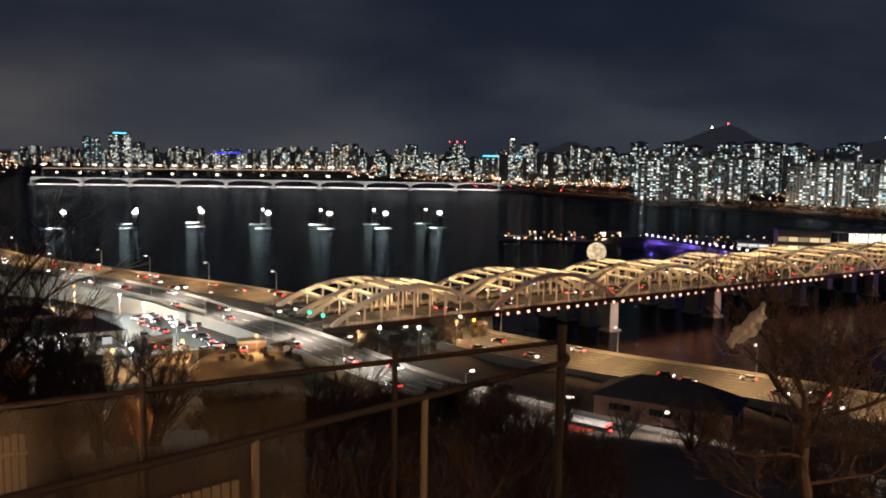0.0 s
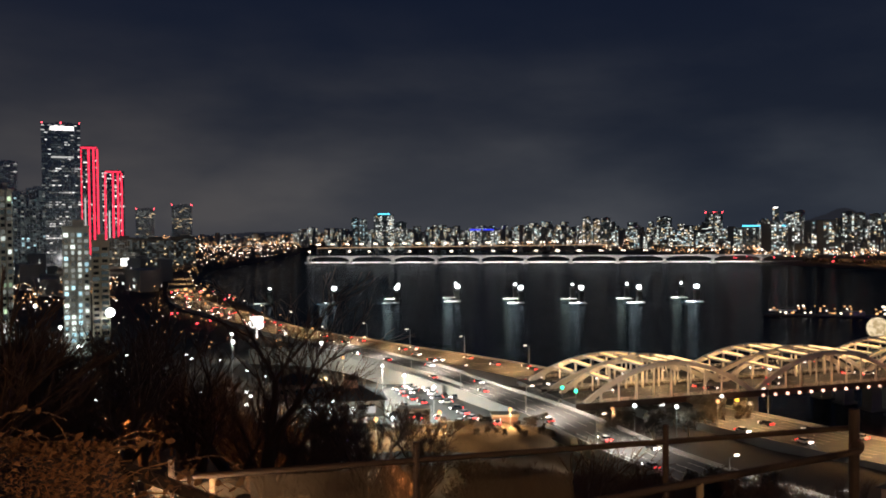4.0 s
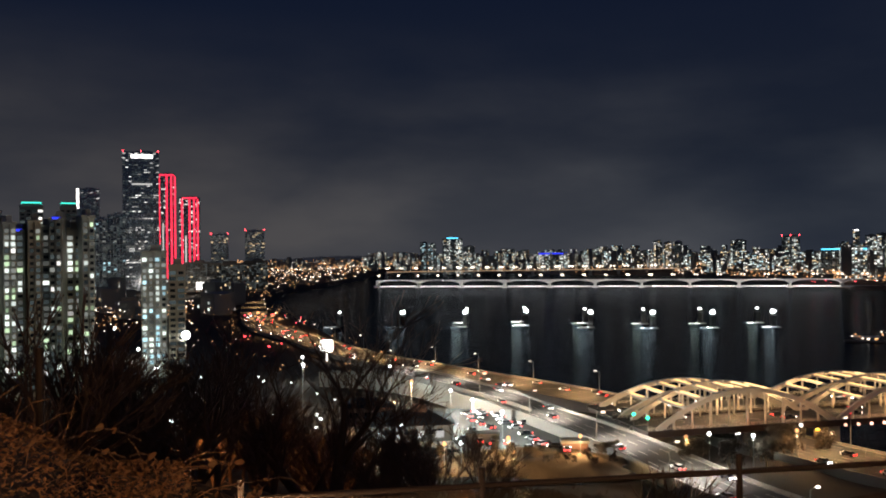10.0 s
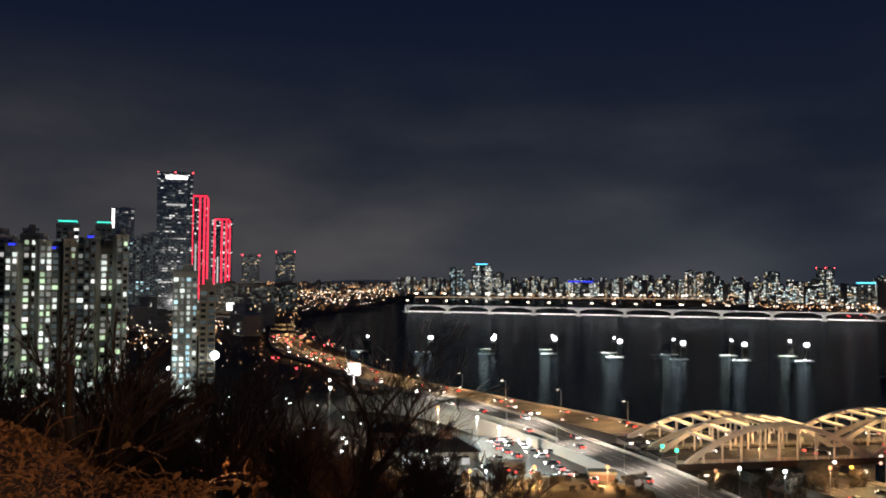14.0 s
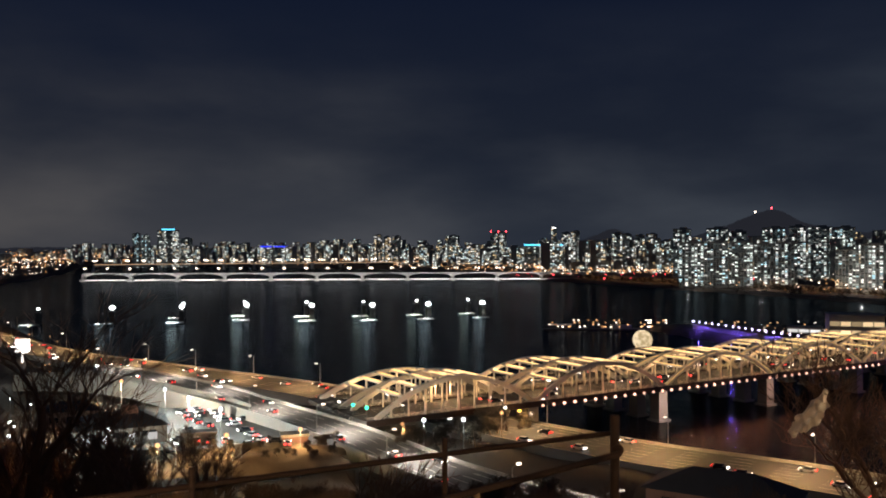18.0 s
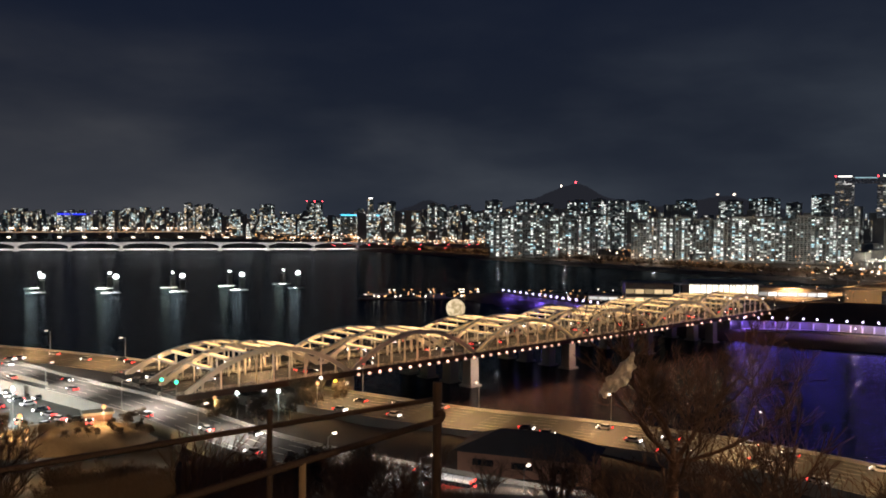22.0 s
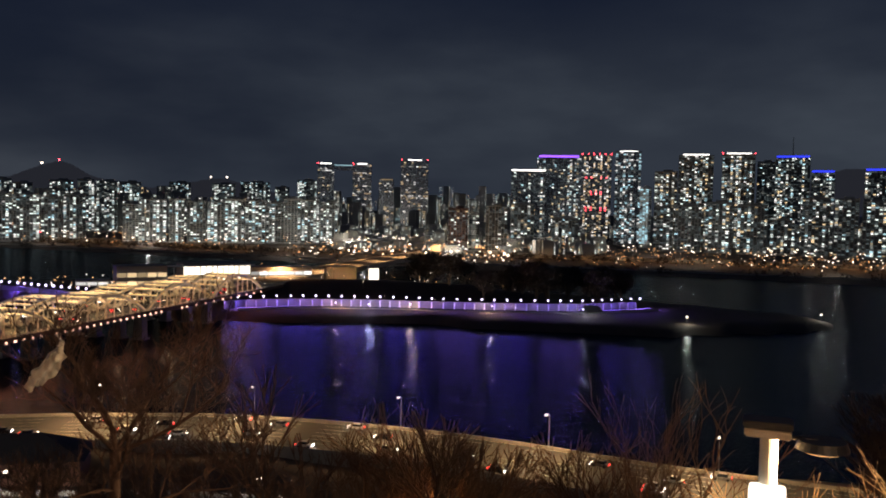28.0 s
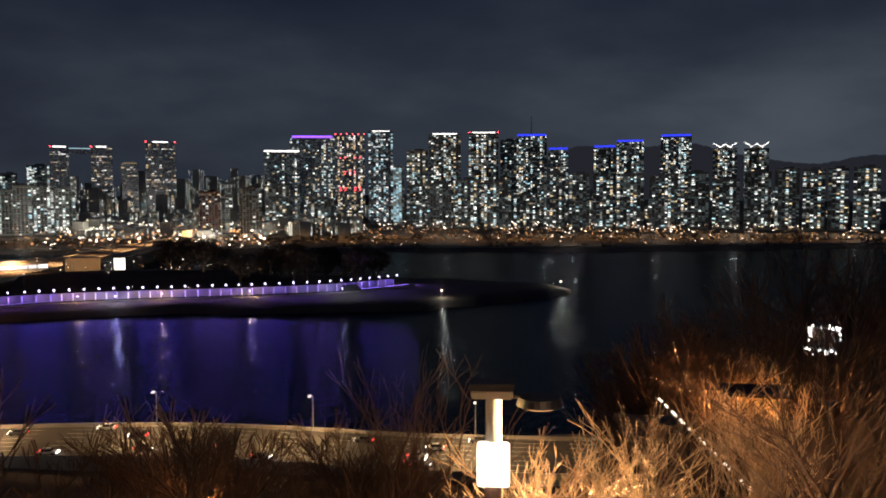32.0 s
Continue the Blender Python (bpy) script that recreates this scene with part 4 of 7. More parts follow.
tower(-494, 524, 12, 108, floor=2.8, bay=3.4, lit=0.16, base=10, single=False, group="hillside apartments", crown=(G_TEAL, 2.5, 3.8, 0.85), label="apartment block with a teal light band on its crown")
tower(-283, 357, 12, 72, floor=2.8, bay=2.8, lit=0.5, mix=[G_COOL, G_DIM, G_CYAN, G_DIM], fill=0.6, base=10, label="slim apartment block with rows of cool white windows")
tower(-274, 363, 8, 65, lit=0.0, wall=M_APT_WARM, base=10, label="blank beige apartment gable")
# business district towers upstream
tower(-828, 936, 21, 120, wall=M_CURTAIN, lit=0.12, mix=[G_DIM, G_CYAN], single=False, name="office_tower", label="dark blue-grey office tower", base=10)
tower(-813, 949, 23, 126, wall=M_CURTAIN, lit=0.12, mix=[G_DIM, G_CYAN], single=False, name="office_tower", label="dark blue-grey office tower", base=10)
tower(-1410, 1556, 46, 222, wall=M_CURTAIN, lit=0.2, floor=4.2, bay=6, mix=[G_DIM, G_WHITE], stripes=True, single=False, name="office_tower", label="curved grey office tower with a white light blade", base=10)
tower(-1010, 1241, 60, 250, wall=M_CURTAIN, lit=0.34, floor=4.0, bay=5, mix=[G_DIM, G_WHITE, G_WHITE], stripes=True, depth=30, name="office_tower", label="very tall dark glass tower with thin lit floors", base=10, beacon=3)
tower(-1312, 1703, 35, 263, wall=M_CURTAIN, lit=0.25, floor=4.0, bay=5, mix=[G_WHITE, G_DIM], single=False, name="office_tower", label="office tower edged with red light lines", base=10)
tower(-1271, 1734, 48, 208, wall=M_CURTAIN, lit=0.25, floor=4.0, bay=5, mix=[G_WHITE, G_DIM], single=False, name="office_tower", label="office tower edged with red light lines", base=10)
tower(-1130, 1650, 38, 117, wall=M_CURTAIN, lit=0.42, floor=4.0, bay=5, mix=[G_DIM, G_WARM], stripes=True, single=False, name="office_tower", label="brown twin office tower with lit floors", base=10, beacon=2)
tower(-1066, 1692, 43, 125, wall=M_CURTAIN, lit=0.42, floor=4.0, bay=5, mix=[G_DIM, G_WARM], stripes=True, single=False, name="office_tower", label="brown twin office tower with lit floors", base=10, beacon=2)
tower(-877, 1217, 39, 59, lit=0.14, single=False, mix=[G_WARM, G_DIM, G_DIM], wall=M_APT_WARM, base=10, label="long low apartment slab in amber street light")
tower(-838, 1244, 56, 57, lit=0.14, single=False, mix=[G_WARM, G_DIM, G_DIM], wall=M_APT_WARM, base=10, label="long low apartment slab in amber street light")
tower(-798, 1270, 38, 60, lit=0.14, single=False, mix=[G_WARM, G_DIM, G_DIM], wall=M_APT_WARM, base=10, label="long low apartment slab in amber street light")
# skyline beyond the road bridges
tower(-1051, 2703, 24, 106, lit=0.34, floor=3.4, bay=5, single=False, group="far skyline towers", mix=[G_CYAN, G_COOL, G_DIM])
tower(-1025, 2713, 25, 101, lit=0.34, floor=3.4, bay=5, single=False, group="far skyline towers", mix=[G_CYAN, G_COOL, G_DIM])
tower(-961, 2736, 65, 117, lit=0.34, floor=3.4, bay=5, single=False, group="far skyline towers", crown=(G_CYSIGN, 1, 7, 0.6), label="tower with a cyan sign on its crown")
tower(-909, 2754, 38, 91, lit=0.34, floor=3.4, bay=5, single=False, group="far skyline towers")
tower(-668, 2822, 38, 63, lit=0.34, floor=3.4, bay=5, single=False, group="far skyline towers", crown=(G_BLUE, 0, 6, 1.0), label="low block under a blue light band")
tower(-614, 2834, 62, 63, lit=0.34, floor=3.4, bay=5, single=False, group="far skyline towers", crown=(G_BLUE, 0, 6, 1.0), label="low block under a blue light band")
tower(-285, 2685, 24, 100, lit=0.34, floor=3.4, bay=5, single=False, group="far skyline towers", mix=[G_WARM, G_WHITE])
tower(-257, 2688, 22, 95, lit=0.34, floor=3.4, bay=5, single=False, group="far skyline towers", mix=[G_WARM, G_WHITE])
tower(-228, 2690, 27, 97, lit=0.34, floor=3.4, bay=5, single=False, group="far skyline towers", mix=[G_WARM, G_WHITE])
tower(-55, 2699, 44, 98, lit=0.34, floor=3.4, bay=5, single=False, group="far skyline towers")
tower(88, 2699, 49, 109, lit=0.34, floor=3.4, bay=5, single=False, group="far skyline towers", beacon=3)
tower(259, 2688, 17, 119, lit=0.34, floor=3.4, bay=5, single=False, group="far skyline towers", crown=(G_SIGN, 1, 7, 0.7))
tower(295, 2684, 26, 107, lit=0.34, floor=3.4, bay=5, single=False, group="far skyline towers")
tower(324, 2680, 26, 111, lit=0.34, floor=3.4, bay=5, single=False, group="far skyline towers")
tower(193, 2292, 100, 68, lit=0.34, floor=3.4, bay=5, single=False, group="far skyline towers", crown=(G_CYSIGN, 0, 5, 1.0), label="broad low hall with a long cyan sign")
tower(382, 2268, 25, 100, lit=0.34, floor=3.4, bay=5, single=False, group="far skyline towers")
tower(407, 2264, 23, 97, lit=0.34, floor=3.4, bay=5, single=False, group="far skyline towers")
tower(439, 2258, 24, 94, lit=0.34, floor=3.4, bay=5, single=False, group="far skyline towers")
tower(468, 2252, 29, 97, lit=0.34, floor=3.4, bay=5, single=False, group="far skyline towers")
tower(501, 2245, 26, 80, lit=0.34, floor=3.4, bay=5, single=False, group="far skyline towers")
tower(540, 2236, 38, 104, lit=0.34, floor=3.4, bay=5, single=False, group="far skyline towers")
# apartment rows on the far bank
tower(348, 1377, 37, 74, floor=2.85, bay=4.2, lit=0.36, mix=BANK_MIX, single=False, group="far bank apartments")
tower(384, 1367, 35, 74, floor=2.85, bay=4.2, lit=0.36, mix=BANK_MIX, single=False, group="far bank apartments")
tower(419, 1357, 35, 73, floor=2.85, bay=4.2, lit=0.36, mix=BANK_MIX, single=False, group="far bank apartments")
tower(451, 1347, 28, 71, floor=2.85, bay=4.2, lit=0.36, mix=BANK_MIX, single=False, group="far bank apartments")
tower(481, 1336, 31, 74, floor=2.85, bay=4.2, lit=0.36, mix=BANK_MIX, single=False, group="far bank apartments")
tower(412, 1701, 34, 100, floor=2.85, bay=4.2, lit=0.36, mix=BANK_MIX, single=False, group="far bank apartments")
tower(475, 1684, 39, 101, floor=2.85, bay=4.2, lit=0.36, mix=BANK_MIX, single=False, group="far bank apartments")
tower(511, 1674, 32, 95, floor=2.85, bay=4.2, lit=0.36, mix=BANK_MIX, single=False, group="far bank apartments")
tower(572, 1654, 40, 101, floor=2.85, bay=4.2, lit=0.36, mix=BANK_MIX, single=False, group="far bank apartments")
tower(611, 1640, 29, 104, floor=2.85, bay=4.2, lit=0.36, mix=BANK_MIX, single=False, group="far bank apartments")
tower(647, 1626, 40, 102, floor=2.85, bay=4.2, lit=0.36, mix=BANK_MIX, single=False, group="far bank apartments")
tower(684, 1611, 38, 101, floor=2.85, bay=4.2, lit=0.36, mix=BANK_MIX, single=False, group="far bank apartments")
tower(524, 1223, 30, 62, floor=2.85, bay=4.2, lit=0.40, mix=BANK_MIX, single=False, group="far bank apartments")
tower(552, 1210, 28, 69, floor=2.85, bay=4.2, lit=0.40, mix=BANK_MIX, single=False, group="far bank apartments")
tower(578, 1198, 21, 71, floor=2.85, bay=4.2, lit=0.40, mix=BANK_MIX, single=False, group="far bank apartments")
tower(603, 1186, 27, 68, floor=2.85, bay=4.2, lit=0.40, mix=BANK_MIX, single=False, group="far bank apartments")
tower(627, 1173, 24, 67, floor=2.85, bay=4.2, lit=0.40, mix=BANK_MIX, single=False, group="far bank apartments")
tower(651, 1160, 28, 72, floor=2.85, bay=4.2, lit=0.40, mix=BANK_MIX, single=False, group="far bank apartments")
tower(677, 1145, 29, 71, floor=2.85, bay=4.2, lit=0.40, mix=BANK_MIX, single=False, group="far bank apartments")
tower(702, 1130, 26, 68, floor=2.85, bay=4.2, lit=0.40, mix=BANK_MIX, single=False, group="far bank apartments")
tower(724, 1116, 24, 75, floor=2.85, bay=4.2, lit=0.40, mix=BANK_MIX, single=False, group="far bank apartments")
tower(746, 1101, 26, 73, floor=2.85, bay=4.2, lit=0.40, mix=BANK_MIX, single=False, group="far bank apartments")
tower(769, 1085, 26, 70, floor=2.85, bay=4.2, lit=0.40, mix=BANK_MIX, single=False, group="far bank apartments")
tower(831, 1709, 43, 106, floor=2.85, bay=4.2, lit=0.30, mix=BANK_MIX, single=False, group="far bank apartments")
tower(910, 1668, 48, 105, floor=2.85, bay=4.2, lit=0.30, mix=BANK_MIX, single=False, group="far bank apartments")
tower(967, 1636, 60, 110, floor=2.85, bay=4.2, lit=0.30, mix=BANK_MIX, single=False, group="far bank apartments")
tower(1015, 1606, 30, 101, floor=2.85, bay=4.2, lit=0.30, mix=BANK_MIX, single=False, group="far bank apartments")
tower(1059, 1577, 41, 117, floor=2.85, bay=4.2, lit=0.30, mix=BANK_MIX, single=False, group="far bank apartments")
# towers downstream
tower(1092, 1555, 35, 153, wall=M_CURTAIN, floor=4.0, bay=5, mix=[G_WARM, G_WHITE, G_DIM], stripes=True, name="office_tower", base=10, lit=0.3, beacon=1, crown=(G_SIGN, 0.5, 4, 0.7), label="twin office tower joined by a sky bridge")
tower(1155, 1509, 40, 154, wall=M_CURTAIN, floor=4.0, bay=5, mix=[G_WARM, G_WHITE, G_DIM], stripes=True, name="office_tower", base=10, lit=0.3, beacon=1, crown=(G_SIGN, 0.5, 4, 0.5), label="twin office tower joined by a sky bridge")
tower(1178, 1361, 56, 160, wall=M_CURTAIN, floor=4.0, bay=5, mix=[G_WARM, G_WHITE, G_DIM], stripes=True, name="office_tower", base=10, lit=0.34, beacon=2, crown=(G_SIGN, 0.5, 3.5, 0.5), label="brown office tower with a lit crown sign")
tower(1134, 1398, 31, 119, wall=M_CURTAIN, floor=4.0, bay=5, mix=[G_WARM, G_WHITE, G_DIM], stripes=True, name="office_tower", base=10, lit=0.3, single=False, crown=(G_WARM, 0.5, 3, 0.8))
tower(796, 830, 26, 66, wall=M_BRICK, lit=0.08, base=8, label="red-brown slab block with blank gable")
tower(811, 815, 14, 59, lit=0.3, base=8)
tower(832, 794, 28, 70, wall=M_APT_WARM, lit=0.05, base=8, label="pale blank slab block")
tower(1121, 997, 58, 131, floor=3.0, bay=4.0, mix=TALL_MIX, base=9, group="downstream residential towers", wall=M_CURTAIN, lit=0.3, crown=(G_SIGN, 0.5, 4, 1.0), label="dark glass tower with a broad white crown band")
tower(1225, 866, 42, 166, floor=3.0, bay=4.0, base=9, group="downstream residential towers", wall=M_CURTAIN, lit=0.26, mix=[G_CYAN, G_WHITE, G_DIM], crown=(G_SIGN, 0.3, 2.0, 0.7), label="dark glass tower with a lit cap")
tower(1270, 1054, 82, 163, floor=3.0, bay=4.0, mix=TALL_MIX, base=9, group="downstream residential towers", single=False, wall=M_CURTAIN, lit=0.24, crown=(G_VIOLET, 1, 6.5, 0.9), label="broad glass tower with a violet light crown")
tower(1313, 999, 55, 169, floor=3.0, bay=4.0, base=9, group="downstream residential towers", single=False, wall=M_CURTAIN, lit=0.36, mix=[G_WARM, G_DIM, G_WHITE], beacon=6, label="broad glass tower with red crown lamps")
tower(1176, 796, 18, 104, floor=3.0, bay=4.0, base=9, group="downstream residential towers", wall=M_WHITE, lit=0.8, mix=[G_CYAN, G_DIM], label="slim pale block with a slanted roof")
tower(1218, 787, 35, 131, floor=3.0, bay=4.0, mix=TALL_MIX, base=9, group="downstream residential towers", lit=0.32, wall=M_APT_WARM)
tower(1242, 748, 53, 157, floor=3.0, bay=4.0, mix=TALL_MIX, base=9, group="downstream residential towers", lit=0.4, wall=M_APT_WARM, crown=(G_SIGN, 1, 3.2, 0.75), label="residential tower with a white crown ring")
tower(1274, 692, 49, 159, floor=3.0, bay=4.0, mix=TALL_MIX, base=9, group="downstream residential towers", lit=0.4, wall=M_APT_WARM, crown=(G_SIGN, 1, 3.2, 0.75), beacon=2, label="residential tower with a white crown ring")
tower(1382, 701, 28, 153, floor=3.0, bay=4.0, mix=TALL_MIX, base=9, group="downstream residential towers", lit=0.1, single=False)
tower(1400, 664, 53, 160, floor=3.0, bay=4.0, mix=TALL_MIX, base=9, group="downstream residential towers", lit=0.3, single=False, crown=(G_BLUE, 0.5, 5, 0.95), label="residential tower with a deep blue crown light")
tower(1420, 622, 35, 136, floor=3.0, bay=4.0, mix=TALL_MIX, base=9, group="downstream residential towers", lit=0.3, single=False, crown=(G_BLUE, 0.5, 5, 0.95), label="residential tower with a deep blue crown light")
tower(1450, 547, 37, 139, floor=3.0, bay=4.0, mix=TALL_MIX, base=9, group="downstream residential towers", lit=0.3, single=False, crown=(G_BLUE, 0.5, 5, 0.95), label="residential tower with a deep blue crown light")
tower(1465, 506, 46, 148, floor=3.0, bay=4.0, mix=TALL_MIX, base=9, group="downstream residential towers", lit=0.3, single=False, crown=(G_BLUE, 0.5, 5, 0.95), label="residential tower with a deep blue crown light")
tower(1488, 433, 51, 156, floor=3.0, bay=4.0, mix=TALL_MIX, base=9, group="downstream residential towers", lit=0.3, single=False, crown=(G_BLUE, 0.5, 5, 0.95), label="residential tower with a deep blue crown light")
tower(1557, 367, 40, 136, floor=3.0, bay=4.0, mix=TALL_MIX, base=9, group="downstream residential towers", lit=0.34, single=False, wall=M_APT_WARM, label="residential tower under a zigzag white roof light")
tower(1568, 316, 40, 135, floor=3.0, bay=4.0, mix=TALL_MIX, base=9, group="downstream residential towers", lit=0.34, single=False, wall=M_APT_WARM, label="residential tower under a zigzag white roof light")
tower(1026, 923, 36, 74, floor=2.85, bay=4.6, lit=0.30, mix=TALL_MIX, single=False, group="far bank apartments")
tower(1070, 872, 41, 54, floor=2.85, bay=4.6, lit=0.30, mix=TALL_MIX, single=False, group="far bank apartments")
tower(1158, 751, 29, 73, floor=2.85, bay=4.6, lit=0.30, mix=TALL_MIX, single=False, group="far bank apartments")
tower(1178, 720, 39, 77, floor=2.85, bay=4.6, lit=0.30, mix=TALL_MIX, single=False, group="far bank apartments")
tower(1200, 681, 39, 83, floor=2.85, bay=4.6, lit=0.30, mix=TALL_MIX, single=False, group="far bank apartments")
tower(1223, 639, 42, 80, floor=2.85, bay=4.6, lit=0.30, mix=TALL_MIX, single=False, group="far bank apartments")
tower(1242, 601, 34, 59, floor=2.85, bay=4.6, lit=0.30, mix=TALL_MIX, single=False, group="far bank apartments")
tower(1261, 561, 37, 92, floor=2.85, bay=4.6, lit=0.30, mix=TALL_MIX, single=False, group="far bank apartments")
tower(1277, 523, 32, 91, floor=2.85, bay=4.6, lit=0.30, mix=TALL_MIX, single=False, group="far bank apartments")
tower(1290, 489, 31, 88, floor=2.85, bay=4.6, lit=0.30, mix=TALL_MIX, single=False, group="far bank apartments")
tower(1304, 450, 41, 89, floor=2.85, bay=4.6, lit=0.30, mix=TALL_MIX, single=False, group="far bank apartments")
tower(1320, 403, 42, 87, floor=2.85, bay=4.6, lit=0.30, mix=TALL_MIX, single=False, group="far bank apartments")
tower(1333, 358, 41, 92, floor=2.85, bay=4.6, lit=0.30, mix=TALL_MIX, single=False, group="far bank apartments")
tower(1344, 314, 39, 81, floor=2.85, bay=4.6, lit=0.30, mix=TALL_MIX, single=False, group="far bank apartments")
tower(1353, 270, 38, 92, floor=2.85, bay=4.6, lit=0.30, mix=TALL_MIX, single=False, group="far bank apartments")
tower(1361, 230, 34, 96, floor=2.85, bay=4.6, lit=0.30, mix=TALL_MIX, single=False, group="far bank apartments")
tower(1366, 194, 30, 94, floor=2.85, bay=4.6, lit=0.30, mix=TALL_MIX, single=False, group="far bank apartments")
tower(1371, 162, 27, 96, floor=2.85, bay=4.6, lit=0.30, mix=TALL_MIX, single=False, group="far bank apartments")
tower(1374, 125, 35, 97, floor=2.85, bay=4.6, lit=0.30, mix=TALL_MIX, single=False, group="far bank apartments")
# light lines, signs and links of the landmark towers
def strip(owner, name, label, m, size, at, rz=0.0):
    bm = bmesh.new()
    put_box(bm, at, size, rz)
    return part(name, bm, owner, label, material=m)


tall = [o for o in scene.collection.objects if o.name.startswith("office_tower") and o.type == "EMPTY"]


def near_to(x, y):
    return min(tall, key=lambda o: (o.location.x - x) ** 2 + (o.location.y - y) ** 2)


o63 = near_to(-1010, 1241)
strip(o63, "roof_sign", "white rooftop sign", G_SIGN, (36, 1, 6), (2, -16, 233))
strip(o63, "lit_floor", "fully lit white floor", G_WHITE, (34, 1, 2.6), (2, -16, 185))
for x_, y_, hh_ in ((-1312, 1703, 250), (-1271, 1734, 196)):
    ot = near_to(x_, y_)
    for k_ in (-0.42, 0.0, 0.26, 0.46):
        strip(ot, "light_line", "red light line up the tower's edge", G_REDL, (3.4, 1.2, hh_ - 8), (k_ * 40, -14, hh_ / 2 + 2))
    strip(ot, "light_line", "white light line beside the red ones", G_WHITE, (3.0, 1.2, hh_ * 0.5), (-0.22 * 40, -14, hh_ * 0.3))
    strip(ot, "light_line", "red light band on the crown", G_REDL, (34, 1.2, 3), (0, -14, hh_ + 1))
o_ = min([q for q in scene.collection.objects if q.type == "EMPTY" and q.get("label", "").startswith("broad glass tower with red")], key=lambda q: q.location.x)
for kx in range(5):
    for kz in (58, 62, 88, 92, 118):
        if (kx * 7 + kz) % 4:
            strip(o_, "red_lamp", "red facade lamp", G_RED, (2.4, 0.8, 1.8), ((kx - 2) * 9, -14, kz))
strip(near_to(-1410, 1556), "light_blade", "tall warm-white light blade", G_SIGN, (5, 1.5, 44), (-22, -14, 190))
ob_ = near_to(1092, 1555)
strip(ob_, "sky_bridge", "blue-lit sky bridge between two towers", M_CURTAIN, (54, 12, 9), (38, 0, 136))
strip(ob_, "sky_bridge_light", "faint blue light under the sky bridge", G_CYAN, (50, 0.6, 1.2), (38, -6.6, 142))
for o in [q for q in scene.collection.objects if q.get("label", "").startswith("residential tower under a zigzag")]:
    for k_ in range(4):
        bm = bmesh.new()
        put_box(bm, ((k_ - 1.5) * 9.5, -8, 0), (11.2, 0.6, 1.0))
        sgn = 1 if k_ % 2 else -1
        for v in bm.verts:
            v.co.z += (v.co.x - (k_ - 1.5) * 9.5) * 0.62 * sgn + 131 + (3 if k_ in (0, 3) else 1)
        part("roof_light", bm, o, "slanting white roof light", material=G_SIGN)
bm = bmesh.new()
put_tube(bm, (1129 * 1.24, 536 * 1.24, 150), (1129 * 1.24, 536 * 1.24, 195), 0.9, 0.4, 6)
tagged(new("mast", mesh_of(bm, M_STEEL)), "thin radio mast behind the blue-crowned tower", "mast")
bm = bmesh.new()
put_box(bm, (-838, 1176, 22), (20, 2, 12), math.atan2(1176, -838) - math.pi / 2)
put_tube(bm, (-838, 1176, 6), (-838, 1176, 17), 0.6, 0.6, 6)
tagged(new("billboard", mesh_of(bm, G_SIGN)), "glaring white billboard among low roofs", "billboard")

# low far city: blocks and street lamps too many to count
def far_city(az0, az1, r0, r1, n, hmin, hmax, seed, lit=0.3, mats=(G_COOL, G_WHITE, G_WARM, G_DIM)):
    rng = random.Random(seed)
    body, wins = bmesh.new(), {m: bmesh.new() for m in mats}
    for _ in range(n):
        a, r = radians(rng.uniform(az0, az1)), rng.uniform(r0, r1)
        x, y = -r * math.sin(a), r * math.cos(a)
        z = ground_z(x, y)
        if z < 5:
            continue
        w, d, h = rng.uniform(14, 44), rng.uniform(12, 20), rng.uniform(hmin, hmax) * rng.uniform(0.7, 1.0)
        put_box(body, (x, y, z + h / 2), (w, d, h), -a)
        face = Vector((math.sin(a), -math.cos(a), 0)) * (d / 2 + 0.3)
        side = Vector((math.cos(a), math.sin(a), 0))
        fl, nb = 3.4, max(2, int(w / 5))
        for f in range(int(h / fl)):
            for c in range(nb):
                if rng.random() < lit:
                    m = mats[min(int(rng.random() ** 1.4 * len(mats)), len(mats) - 1)]
                    put_box(wins[m], Vector((x, y, z + fl * (f + 0.6))) + face + side * ((c + 0.5) / nb - 0.5) * w, (w / nb * 0.75, 0.4, 2.6), -a)
    ob = thing("far_blocks", "distant low city blocks with tiny lit windows", "buildings", kind="stuff")
    part("walls", body, ob, material=M_APT)
    for m, b in wins.items():
        part("lit_windows", b, ob, material=m)


far_city(-8, 20, 2300, 3700, 330, 20, 78, 3, 0.42, (G_COOL, G_WHITE, G_WARM, G_CYAN, G_DIM))
far_city(3, 25, 2950, 4000, 300, 16, 62, 14, 0.45, (G_COOL, G_WHITE, G_WARM, G_CYAN, G_DIM))
far_city(-20, -5, 1950, 3200, 240, 20, 82, 4, 0.42, (G_COOL, G_WHITE, G_WARM, G_CYAN, G_DIM))
far_city(18, 33, 2900, 4500, 110, 15, 35, 5, 0.15)
far_city(-48, -18, 1650, 2600, 170, 30, 95, 6, 0.4)
far_city(-90, -50, 1650, 2100, 70, 25, 70, 8)
far_city(33, 48, 900, 1500, 40, 15, 40, 9, 0.12)
far_city(-53, -35, 1120, 1700, 80, 10, 30, 10, 0.5)


